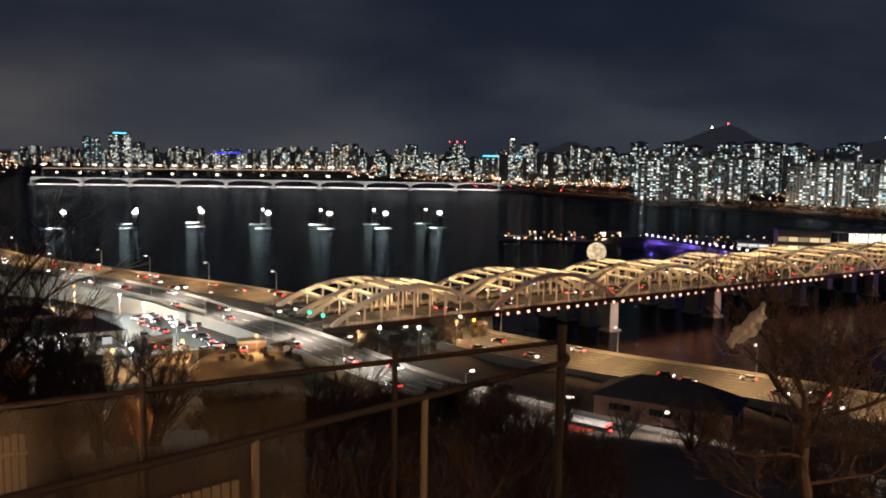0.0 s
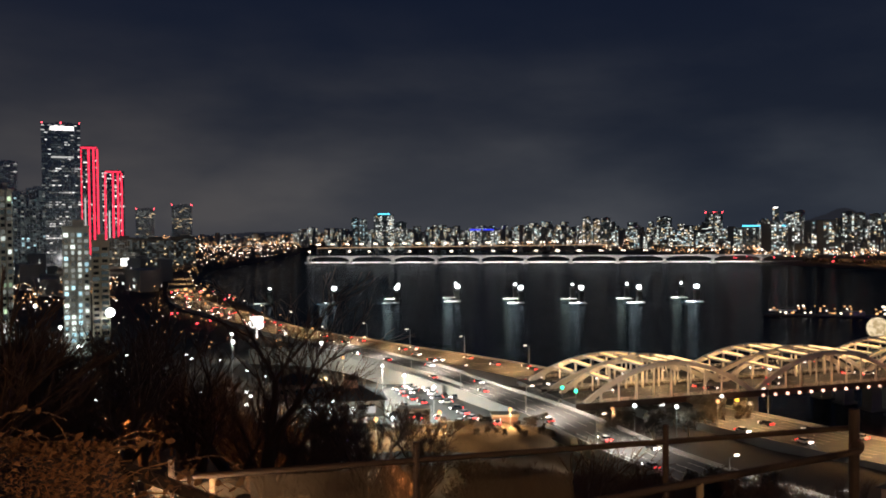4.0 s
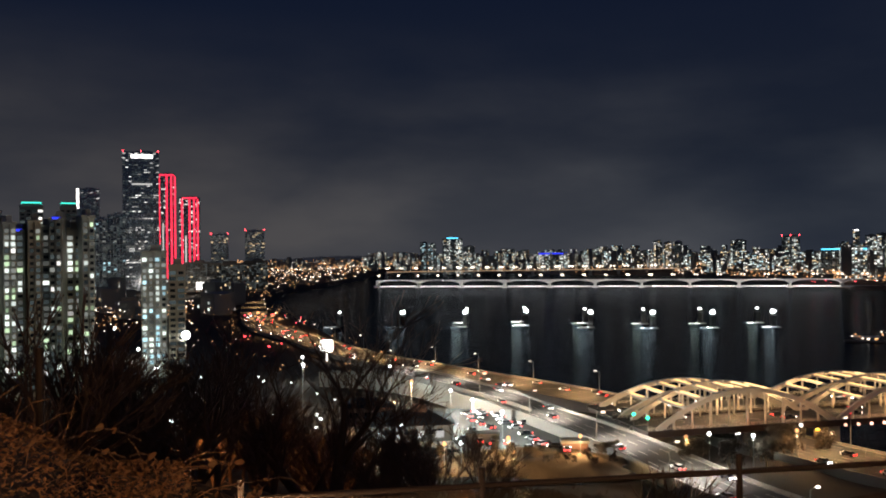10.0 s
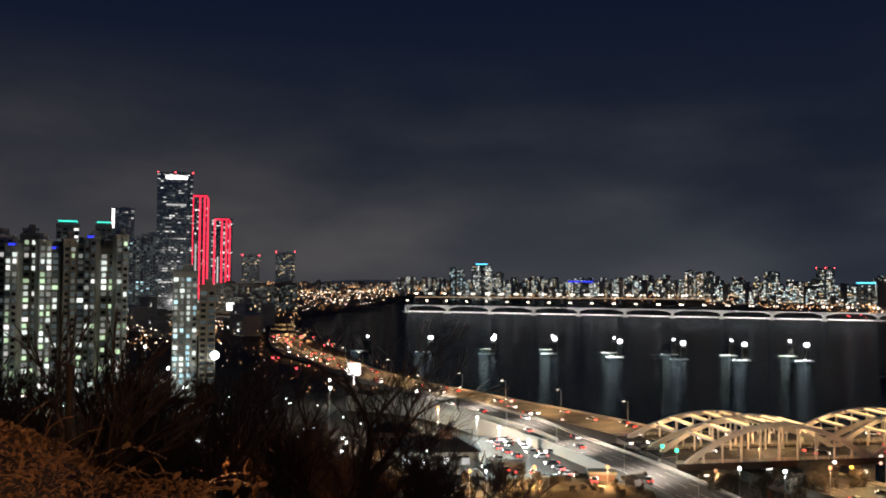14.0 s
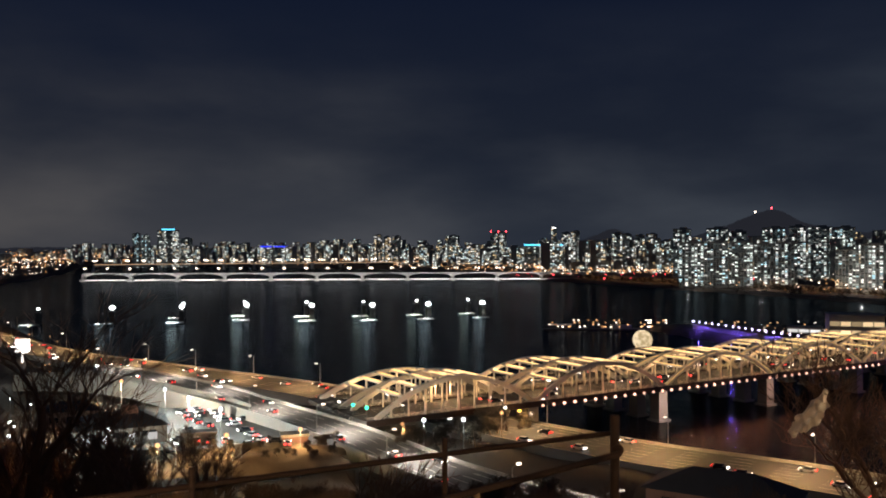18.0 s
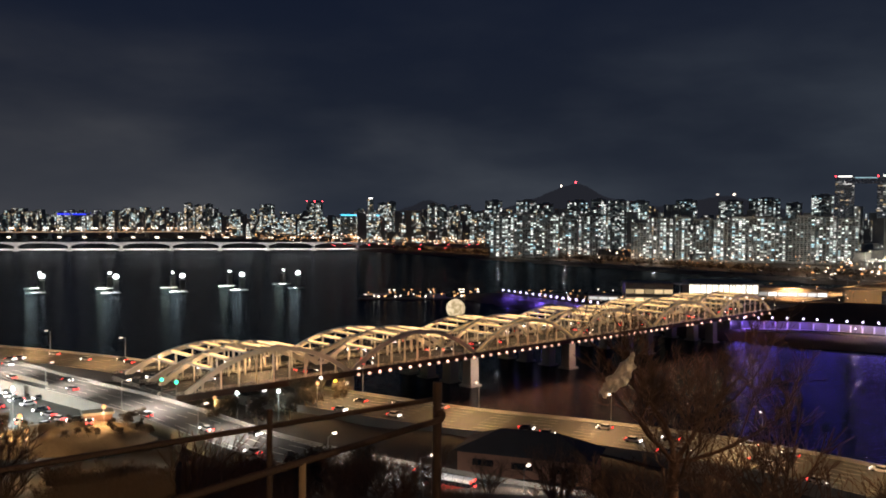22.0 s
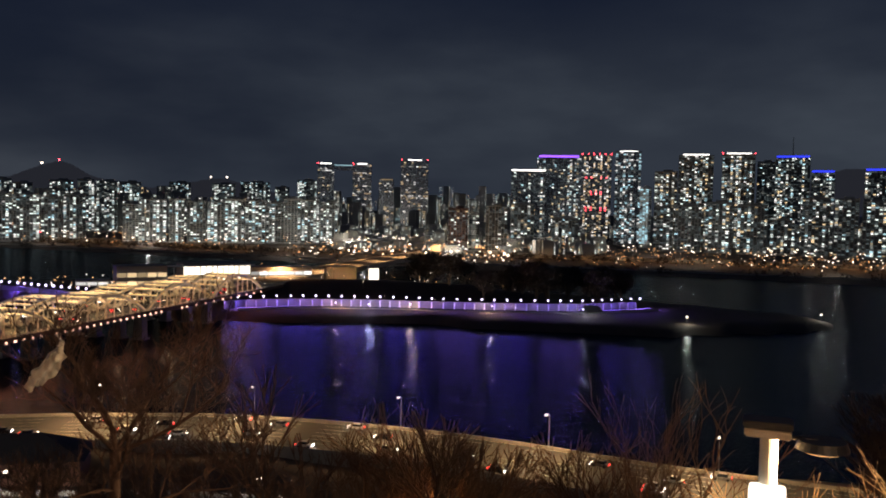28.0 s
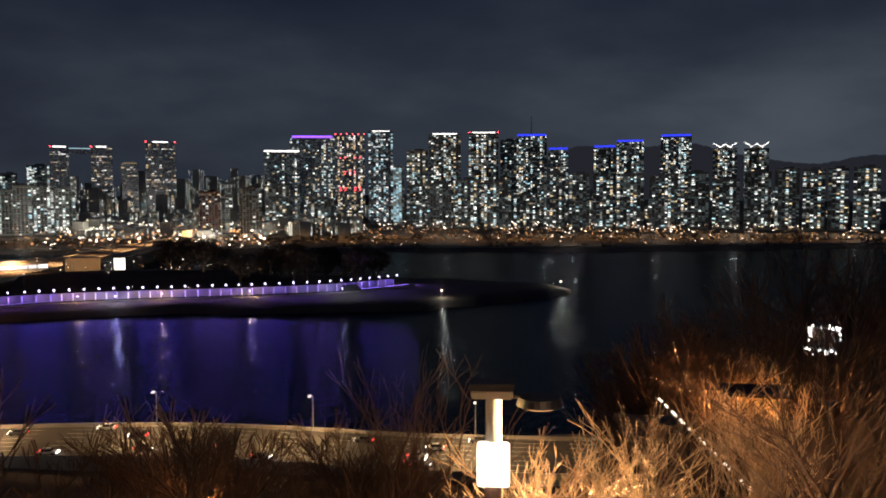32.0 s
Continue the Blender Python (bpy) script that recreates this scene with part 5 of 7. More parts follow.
def lamp_field(az0, az1, r0, r1, n, size, m, seed, zlo=6, zhi=11):
    rng = random.Random(seed)
    bm, pl = bmesh.new(), bmesh.new()
    for _ in range(n):
        a, r = radians(rng.uniform(az0, az1)), r0 + (r1 - r0) * rng.random()
        x, y = -r * math.sin(a), r * math.cos(a)
        z = ground_z(x, y)
        if z < 2:
            continue
        h, k = rng.uniform(zlo, zhi), size * r / 1500 * rng.uniform(0.6, 1.3)
        put_tube(pl, (x, y, z), (x, y, z + h), 0.12, 0.08, 3, False)
        put_box(bm, (x, y, z + h), (k * 1.6, k * 1.6, k), a)
    ob = thing("street_lamps", "scattered far city lights on posts", "lamps", kind="stuff")
    part("posts", pl, ob, material=M_STEEL)
    part("heads", bm, ob, material=m)


lamp_field(-10, 34, 2500, 4700, 2600, 1.0, G_SODIUM, 21, 5, 16)
lamp_field(-8, 34, 1900, 3000, 420, 1.1, G_LAMP, 36, 5, 14)
lamp_field(-8, 24, 1800, 2500, 420, 1.2, G_SODIUM, 37, 5, 12)
lamp_field(20, 34, 1150, 2600, 420, 0.85, G_SODIUM, 38, 4, 12)
lamp_field(18, 34, 1500, 4000, 320, 0.9, G_LAMP, 22)
lamp_field(-20, -4, 1750, 2500, 700, 1.2, G_SODIUM, 23)
lamp_field(-20, -4, 1750, 2500, 260, 1.1, G_LAMP, 24)
lamp_field(-20, -2, 1550, 1900, 45, 1.0, G_RED, 39, 3, 6)
lamp_field(27, 46, 140, 420, 70, 2.6, G_LAMPW, 42, 3, 9)
lamp_field(36, 44, 700, 1150, 150, 1.1, G_SODIUM, 40, 4, 10)
lamp_field(36, 44, 700, 1150, 80, 1.1, G_LAMP, 41, 4, 10)
lamp_field(-52, -14, 1250, 1700, 170, 1.2, G_LAMP, 25)
lamp_field(-52, -14, 1180, 1700, 170, 1.2, G_SODIUM, 26)
lamp_field(-92, -52, 1180, 1420, 150, 1.2, G_LAMP, 27, 4, 9)
lamp_field(-92, -46, 1180, 1420, 90, 1.2, G_SODIUM, 28, 4, 9)
far_city(-48.5, -39, 1800, 2700, 130, 40, 112, 13, 0.55, (G_WHITE, G_CYAN, G_COOL, G_WARM, G_DIM))
far_city(-47, -36, 1080, 1500, 45, 7, 16, 12, 0.75, (G_WHITE, G_COOL, G_WARM))
lamp_field(-47, -33, 850, 1250, 130, 1.9, G_SODIUM, 31)
lamp_field(-48, -34, 950, 1500, 130, 1.9, G_LAMP, 32)
lamp_field(-92, -50, 960, 1200, 160, 0.9, G_SODIUM, 33, 5, 10)
lamp_field(-92, -54, 1000, 1190, 230, 1.0, G_SODIUM, 51, 5, 10)
lamp_field(-92, -60, 1000, 1190, 60, 1.1, G_LAMP, 52, 5, 10)
lamp_field(-30, -15, 560, 720, 70, 1.3, G_SODIUM, 34, 4, 8)
lamp_field(-32, -18, 560, 720, 40, 1.2, G_LAMP, 35, 4, 8)
lamp_field(-50, -30, 640, 1000, 190, 0.9, G_SODIUM, 43, 4, 9)
lamp_field(-50, -30, 640, 1000, 70, 0.9, G_LAMP, 44, 4, 9)
lamp_field(-44, -22, 560, 700, 60, 0.9, G_LAMP, 45, 3, 8)
lamp_field(-58, -12, 900, 1240, 190, 0.75, G_SODIUM, 46, 3, 8)
lamp_field(-58, -12, 900, 1240, 70, 0.75, G_LAMP, 47, 3, 8)
lamp_field(24, 34, 420, 820, 60, 1.3, G_SODIUM, 48, 3, 8)
lamp_field(30.5, 33, 760, 900, 14, 2.6, G_SODIUM, 49, 4, 9)
# red heads on posts stand in for taillights at the far junction
lamp_field(28, 33, 560, 900, 18, 1.5, G_RED, 50, 2, 6)
lamp_field(30, 46, 560, 1500, 90, 0.8, G_SODIUM, 29)
lamp_field(32, 50, 420, 1100, 36, 0.8, G_LAMP, 30)


def ridge(name, label, pts, r):
    """A dark wooded ridge: crest heights by bearing, with slopes falling to both sides."""
    dense = spline([(a, h, 0) for a, h in pts], 0.35)
    v, f = [], []
    rng = random.Random(len(pts))
    for p in dense:
        a = radians(p.x)
        for k, hh in ((-420, 10), (-160, 10 + (p.y - 10) * 0.6), (0, p.y + rng.uniform(-2, 2)), (200, 10)):
            v.append((-(r + k) * math.sin(a), (r + k) * math.cos(a), hh))
    for i in range(len(dense) - 1):
        for j in range(3):
            f.append((i * 4 + j, i * 4 + j + 1, i * 4 + 5 + j, i * 4 + 4 + j))
    me = bpy.data.meshes.new("ridge")
    me.from_pydata(v, [], f)
    me.materials.append(M_HILL_HAZE)
    tagged(new(name, me), label, "hill", kind="structure")


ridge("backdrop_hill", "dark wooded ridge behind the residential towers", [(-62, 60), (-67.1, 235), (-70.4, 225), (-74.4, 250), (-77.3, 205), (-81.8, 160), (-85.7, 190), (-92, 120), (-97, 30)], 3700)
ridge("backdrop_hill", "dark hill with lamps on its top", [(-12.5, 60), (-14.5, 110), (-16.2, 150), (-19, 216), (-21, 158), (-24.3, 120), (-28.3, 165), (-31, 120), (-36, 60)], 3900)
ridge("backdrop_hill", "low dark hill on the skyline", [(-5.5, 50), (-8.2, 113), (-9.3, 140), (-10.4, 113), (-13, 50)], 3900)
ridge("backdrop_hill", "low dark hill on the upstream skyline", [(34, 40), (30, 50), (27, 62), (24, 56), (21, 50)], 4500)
for az_, h_, m_ in ((-18.0, 206, G_LAMP), (-18.95, 222, G_RED), (-27.8, 170, G_LAMP), (-28.8, 170, G_LAMP)):
    a_ = radians(az_)
    t_ = thing("hilltop_lamp", "lamp on a mast on the hilltop", "lamp", Matrix.Translation((3880 * -math.sin(a_), 3880 * math.cos(a_), h_ - 16)))
    bm = bmesh.new()
    put_tube(bm, (0, 0, -10), (0, 0, 16), 0.6, 0.4, 5)
    part("mast", bm, t_, material=M_STEEL)
    bm = bmesh.new()
    put_ball(bm, (0, 0, 17), 4.2, 6, 5)
    part("lamp_head", bm, t_, material=m_)


# estate lamps added as fill to brighten the far and hillside facades
rng_ = random.Random(77)
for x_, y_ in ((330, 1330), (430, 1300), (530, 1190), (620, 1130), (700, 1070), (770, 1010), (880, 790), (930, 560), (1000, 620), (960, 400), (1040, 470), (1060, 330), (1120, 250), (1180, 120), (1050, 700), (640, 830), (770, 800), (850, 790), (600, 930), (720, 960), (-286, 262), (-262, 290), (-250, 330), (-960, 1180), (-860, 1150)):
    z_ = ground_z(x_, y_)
    t_ = thing("estate_fill_lamp", "tall lamp added among the apartment blocks to brighten facades", "street lamp", Matrix.Translation((x_, y_, z_)), "estate lamps")
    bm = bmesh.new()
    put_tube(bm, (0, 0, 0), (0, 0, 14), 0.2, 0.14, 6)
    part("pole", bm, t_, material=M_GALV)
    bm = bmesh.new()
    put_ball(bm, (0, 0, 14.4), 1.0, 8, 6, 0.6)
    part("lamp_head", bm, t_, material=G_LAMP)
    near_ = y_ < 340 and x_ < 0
    lamp("estate_fill_light", "POINT", Matrix.Translation((x_ * 0.985, y_ * 0.985, z_ + 15)), 1400 if near_ else 9000 if x_ > 900 else 12000 if x_ < 450 else 24000, (0.70, 1.0, 0.70) if near_ else (1.0, 0.92, 0.78), 0.6)


# mooring stage with strings of small lamps upstream of the island
ms = thing("mooring_stage", "low mooring stage strung with small warm lamps", "pier", Matrix.Translation((112, 716, 0)))
part("float", box_mesh((104, 9, 1.6), M_STEEL, (0, 0, 0.4)), ms)
part("canopy", box_mesh((20, 7, 0.5), M_WHITE, (-38, 0, 4.4), 0.1), ms, "pale curved canopy")
part("kiosk", box_mesh((16, 6, 3.0), M_CONC, (12, 0, 2.7)), ms)
for i in range(50):
    bm = bmesh.new()
    xx, hh = rng_.uniform(-51, 51), rng_.choice((1.6, 2.0, 3.4, 5.0, 7.0))
    put_tube(bm, (xx, -3, 1.2), (xx, -3, 1.2 + hh), 0.07, 0.05, 5)
    p_ = part("lamp_post", bm, ms, material=M_STEEL)
    bm = bmesh.new()
    put_ball(bm, (xx, -3, 1.3 + hh), 0.75, 6, 5, 0.8)
    part("lamp_globe", bm, p_, material=G_SODIUM if rng_.random() < 0.6 else G_LAMP)

# ---------------------------------------------------------------- street lamps and traffic
bm = bmesh.new()
put_tube(bm, (0, 0, 0), (0, 0, 8.6), 0.13, 0.08, 6)
LP_POLE = mesh_of(bm, M_GALV)
bm = bmesh.new()
put_tube(bm, (0, 0, 8.5), (0, -1.8, 8.95), 0.06, 0.05, 5)
LP_ARM = mesh_of(bm, M_GALV)
bm = bmesh.new()
put_box(bm, (0, -2.2, 8.95), (0.55, 1.2, 0.34), 0, 0.8)
LP_HEAD = {m.name: None for m in (G_LAMP, G_SODIUM)}
for m in (G_LAMP, G_SODIUM):
    b2 = bm.copy()
    LP_HEAD[m.name] = mesh_of(b2, m)
bm.free()


def street_lamp(x, y, z, rz, m=G_LAMP, label="galvanised road lamp with a single arm", scale=1.0):
    t = thing("street_lamp", label, "street lamp", Matrix.Translation((x, y, z)) @ Matrix.Rotation(rz, 4, "Z") @ Matrix.Scale(scale, 4), "road lamps")
    part("pole", LP_POLE, t)
    part("arm", LP_ARM, t)
    part("lamp_head", LP_HEAD[m.name], t, "glowing lamp head")
    return t


sd = sides(EXPRESS)
for i in range(3, len(EXPRESS) - 1, 6):
    p, s = EXPRESS[i], sd[i]
    q = p - s * 14.2
    street_lamp(q.x, q.y, 9.2, math.atan2(-s.x, s.y) + math.pi, G_LAMP if i % 4 else G_SODIUM)
    if i < 230:
        q = p - s * 4
        lamp("road_light", "SPOT", Matrix.Translation((q.x, q.y, 21)), 28000 if i < 140 else 28000 if i < 180 else 62000, (1.0, 0.60, 0.25), 0.5, cone=150)
sd = sides(VIADUCT)
for i in range(4, len(VIADUCT) - 2, 7):
    p, s = VIADUCT[i], sd[i]
    q = p + s * 8.4
    street_lamp(q.x, q.y, 13.2, math.atan2(-s.x, s.y), G_LAMP)
    if i:
        lamp("road_light", "SPOT", Matrix.Translation((p.x, p.y, 22)), 26000 if p.y > 190 else 11000, (1.0, 0.88, 0.74), 0.5, cone=150)
sd = sides(NROAD)
for i in range(2, len(NROAD) - 1, 3):
    p, s = NROAD[i], sd[i]
    street_lamp(p.x + s.x * 15, p.y + s.y * 15, 9, math.atan2(-s.x, s.y), G_LAMP if i % 2 else G_SODIUM, scale=1.25)
    lamp("road_light", "SPOT", Matrix.Translation((p.x + s.x * 20, p.y + s.y * 20, 26)), 15000, AMBER, 1.0, cone=160)
for s_ in (400, 470, 540, 620, 700, 780, 860, 940, 1020, 1100):
    lamp("road_light", "SPOT", Matrix.Translation(along(s_, 22, 26)), 70000, AMBER, 0.8, cone=150)
    for n_ in (3, 41):
        q = along(s_, n_, DECK)
        street_lamp(q.x, q.y, q.z - 1.0, math.atan2(AY, AX) + (0 if n_ > 20 else math.pi), G_SODIUM, scale=1.2)


def car_parts(paint):
    bm = bmesh.new()
    put_box(bm, (0, 0, 0.62), (1.8, 4.4, 0.62), 0, 0.95)
    bmesh.ops.bevel(bm, geom=bm.edges[:], offset=0.12, segments=2, affect="EDGES")
    body = mesh_of(bm, paint)
    bm = bmesh.new()
    put_box(bm, (0, -0.2, 1.2), (1.6, 2.5, 0.58), 0, 0.78)
    cabin = mesh_of(bm, M_GLASS)
    bm = bmesh.new()
    put_box(bm, (0, -0.2, 1.52), (1.22, 1.8, 0.06))
    top = mesh_of(bm, paint)
    return body, cabin, top


CAR_SETS = [car_parts(p) for p in CARS]
bm = bmesh.new()
put_tube(bm, (-0.11, 0, 0), (0.11, 0, 0), 0.32, 0.32, 10)
WHEEL = mesh_of(bm, M_RUBBER)
# car lights larger than life, with their bloom put into the size
HEADL = box_mesh((0.62, 0.14, 0.38), G_HEAD)
TAILL = box_mesh((0.62, 0.12, 0.36), G_TAIL)


def car(x, y, z, rz, rng):
    k = rng.randrange(4)
    t = thing("car", ("white", "silver", "black", "grey")[k] + " car with its lights on in traffic", "car", Matrix.Translation((x, y, z)) @ Matrix.Rotation(rz, 4, "Z"), "traffic")
    for n_, me in zip(("body", "cabin_glass", "car_roof"), CAR_SETS[k]):
        part(n_, me, t)
    for sx in (-0.8, 0.8):
        for sy in (-1.35, 1.35):
            part("wheel", WHEEL, t, m=Matrix.Translation((sx, sy, 0.32)))
        part("headlight", HEADL, t, "bright headlight", Matrix.Translation((sx * 0.8, 2.2, 0.66)))
        part("taillight", TAILL, t, "red taillight", Matrix.Translation((sx * 0.8, -2.2, 0.72)))
    return t


def traffic(line, lanes, gap, seed, i0=0, i1=None):
    rng = random.Random(seed)
    sd = sides(line)
    i1 = min(i1 or 9999, len(line) - 2)
    for off, way in lanes:
        i = i0 + rng.uniform(0, gap)
        while i < i1:
            k = int(i)
            p = line[k].lerp(line[k + 1], i - k)
            t = line[k + 1] - line[k]
            q = p + sd[k] * off
            car(q.x, q.y, q.z + 0.02, math.atan2(t.y, t.x) - math.pi / 2 + (0 if way > 0 else math.pi), rng)
            i += gap * rng.uniform(0.5, 1.7)


traffic(EXPRESS, ((-10, -1), (-6.5, -1), (-3, -1), (3.5, 1), (7, 1), (10.5, 1)), 8.5, 1, 18, 225)
traffic(VIADUCT, ((-5, 1), (2, -1), (6, -1)), 11, 2, 6)
traffic(RAMP, ((1.5, 1),), 8, 3)
traffic([along(s, 9, DECK) for s in range(-60, 330, 7)], ((-5, 1), (-1, 1), (4, 1)), 7, 4)
traffic([along(s, 35, DECK) for s in range(-60, 330, 7)], ((-5, -1), (0, -1), (4, -1)), 8, 5)
rng_ = random.Random(12)
for x_, y_, a_ in ((-96, 292, 0.6), (-91, 287, 0.6), (-86, 282, 0.7), (-99, 299, 0.5), (-83, 290, 2.2), (-78, 284, 2.2), (-90, 275, 0.7), (-84, 270, 0.8), (-72, 275, 2.0), (-77, 293, 2.4), (-99, 309, 2.9), (-96, 305, 2.9), (-92, 309, 2.9), (-90, 304, 3.0), (-102, 304, 2.9), (-87, 298, 3.0), (-94, 299, 3.1), (-68, 268, 0.9), (-64, 262, 0.9), (-101, 283, 0.6), (-66, 255, 2.4), (-80, 258, 2.1), (-89, 262, 2.0)):
    car(x_, y_, 10.42, a_, rng_)


def bus(x, y, z, rz):
    t = thing("bus", "white city bus with a red lower body and lit rear", "bus", Matrix.Translation((x, y, z)) @ Matrix.Rotation(rz, 4, "Z"))
    part("lower_body", box_mesh((2.5, 10.8, 1.3), M_RED, (0, 0, 1.0), 0.1), t, "red lower body")
    part("upper_body", box_mesh((2.45, 10.7, 0.7), M_WHITE, (0, 0, 2.85), 0.12), t, "white roof")
    part("window_band", box_mesh((2.4, 10.5, 0.9), M_GLASS, (0, 0, 2.1)), t, "dark window band")
    for sx in (-1.1, 1.1):
        for sy in (-3.4, 3.6):
            part("wheel", WHEEL, t, m=Matrix.Translation((sx, sy, 0.48)) @ Matrix.Scale(1.5, 4))
        part("taillight", TAILL, t, m=Matrix.Translation((sx * 0.8, -5.45, 1.3)) @ Matrix.Diagonal((1.4, 1, 2.2, 1)))
        part("taillight", TAILL, t, m=Matrix.Translation((sx * 0.8, -5.4, 2.9)) @ Matrix.Diagonal((1.2, 1, 1, 1)))
        part("headlight", HEADL, t, m=Matrix.Translation((sx * 0.8, 5.45, 0.9)))
    return t


bus(33.5, 174.5, 13.02, radians(51))
street_lamp(25.5, 162.9, 13.0, radians(90), G_LAMP, "galvanised road lamp beside the ramp and the bus", 1.23)
lamp("road_light", "POINT", Matrix.Translation((28.4, 162.9, 23.5)), 9000, (1.0, 0.92, 0.80), 0.2)
# traffic signals at the bridge head
for x_, y_, m_ in ((-38, 281, G_GREEN), (-33, 276, G_GREEN), (17, 299, G_AMBER), (21, 302, G_SIGN), (12, 296, G_SIGN)):
    t_ = thing("traffic_signal", "traffic signal on a steel post", "traffic light", Matrix.Translation((x_, y_, ground_z(x_, y_) if m_ is not G_GREEN else 13.4)))
    bm = bmesh.new()
    put_tube(bm, (0, 0, 0), (0, 0, 5.4 if m_ is G_GREEN else 8.4), 0.1, 0.08, 6)
    part("post", bm, t_, material=M_GALV)
    zt = 4.6 if m_ is G_GREEN else 7.6
    part("housing", box_mesh((1.3, 0.4, 0.5), M_STEEL, (0, 0.3, zt)), t_)
    bm = bmesh.new()
    put_ball(bm, (0, -0.1, zt), 0.62, 8, 6)
    part("lens", bm, t_, material=m_)

# ---------------------------------------------------------------- houses below the hill
def hip_house(label, x, y, w, d, wall_h, roof_h, rz, wall, base):
    ob = thing("house", label, "house", Matrix.Translation((x, y, base)) @ Matrix.Rotation(rz, 4, "Z"))
    part("wall", box_mesh((w, d, wall_h), wall, (0, 0, wall_h / 2)), ob)
    bm = bmesh.new()
    e_ = 1.1
    v = [bm.verts.new(q) for q in ((-w / 2 - e_, -d / 2 - e_, wall_h), (w / 2 + e_, -d / 2 - e_, wall_h), (w / 2 + e_, d / 2 + e_, wall_h), (-w / 2 - e_, d / 2 + e_, wall_h), (-w * 0.22, 0, wall_h + roof_h), (w * 0.22, 0, wall_h + roof_h))]
    for q in ((0, 1, 5, 4), (1, 2, 5), (2, 3, 4, 5), (3, 0, 4), (3, 2, 1, 0)):
        bm.faces.new([v[i] for i in q])
    part("roof", bm, ob, "dark tiled hip roof", material=M_ROOF)
    for i in range(3):
        part("window", box_mesh((w * 0.16, 0.2, 1.5), M_GLASS, ((i - 1) * w * 0.3, -d / 2 - 0.1, wall_h * 0.6)), ob)
    return ob


hip_house("large dark house with a hip roof below the lookout", 58, 200, 32, 14, 6, 4.5, radians(-30), M_BRICK, 8)
h_ = hip_house("dark house with a hip roof and white-lit windows beside the yard", -101, 246, 25, 16, 5, 3.4, radians(26), M_CONC, 14)
for i, (xx, ww, m_) in enumerate(((-9, 2.0, G_WHITE), (-3.5, 1.6, G_SIGN), (3.0, 1.4, G_WHITE), (8.5, 2.6, G_WHITE))):
    part("lit_window", box_mesh((ww, 0.25, 2.0), m_, (xx, -8.22, 2.2)), h_, "white-lit window")
part("roof_lantern", box_mesh((5, 4, 3.0), M_BRICK, (3, 0, 8.4), 0.1, 0.8), h_, "small raised block on the roof")
hip_house("small house with a pale roof among trees", -122, 262, 16, 10, 6, 2.4, radians(24), M_BRICK, 14)


def mound(name, label, cx, cy, w, d, base, high, seed, material):
    """An uneven earth bank with a ragged outline."""
    rng = random.Random(seed)
    ph = [rng.uniform(0, 6.28) for _ in range(6)]
    n, m = 40, 26
    v, f = [], []
    for j in range(m + 1):
        for i in range(n + 1):
            u, t = i / n * 2 - 1, j / m * 2 - 1
            edge = max(0.0, 1 - u ** 4) * max(0.0, 1 - t ** 4)
            z = high * edge * (0.55 + 0.3 * math.sin(u * 5 + ph[0]) * math.cos(t * 4 + ph[1]) + 0.15 * math.sin(u * 13 + ph[2]) * math.sin(t * 9 + ph[3])) + rng.uniform(-0.12, 0.12)
            v.append((cx + u * w / 2 * (1 + 0.06 * math.sin(t * 7 + ph[4])), cy + t * d / 2 * (1 + 0.08 * math.sin(u * 6 + ph[5])) + u * w * 0.12, base + z - (1 - edge) * 2.5))
    for j in range(m):
        for i in range(n):
            a = j * (n + 1) + i
            f.append((a, a + 1, a + n + 2, a + n + 1))
    me = bpy.data.meshes.new(name)
    me.from_pydata(v, [], f)
    me.materials.append(material)
    for p in me.polygons:
        p.use_smooth = True
    return tagged(new(name, me), label, "ground", kind="structure")


mound("ground_yard", "amber-lit earth yard with rough grass beside the road", -60, 231, 52, 26, 14.0, 2.2, 3, M_LITTER)
slab_house("shed", "low flat-roofed shed in the lit yard", "shed", -76, 241, 9, 4, 2.6, radians(14), M_CONC, 14.6)
slab_house("shed", "low flat-roofed shed in the lit yard", "shed", -49, 241, 7, 4, 2.4, radians(18), M_BRICK, 14.4)
t_ = thing("gate_pillar", "tall amber-lit stone pillar in the yard", "pillar", Matrix.Translation((-60, 223, 14)))
part("shaft", box_mesh((1.6, 1.2, 4.2), M_CONC, (0, 0, 2.1), 0.08, 0.94), t_)
part("cap", box_mesh((2.0, 1.6, 0.3), M_CONC, (0, 0, 4.34), 0.05), t_)
rng_ = random.Random(3)
for x_, y_, a_ in ((-72, 228, 0.3), (-68, 229, 0.3), (-54, 229, 1.7), (-50, 226, 0.2), (-76, 229, 0.3)):
    car(x_, y_ + 10, 15.2, a_, rng_)
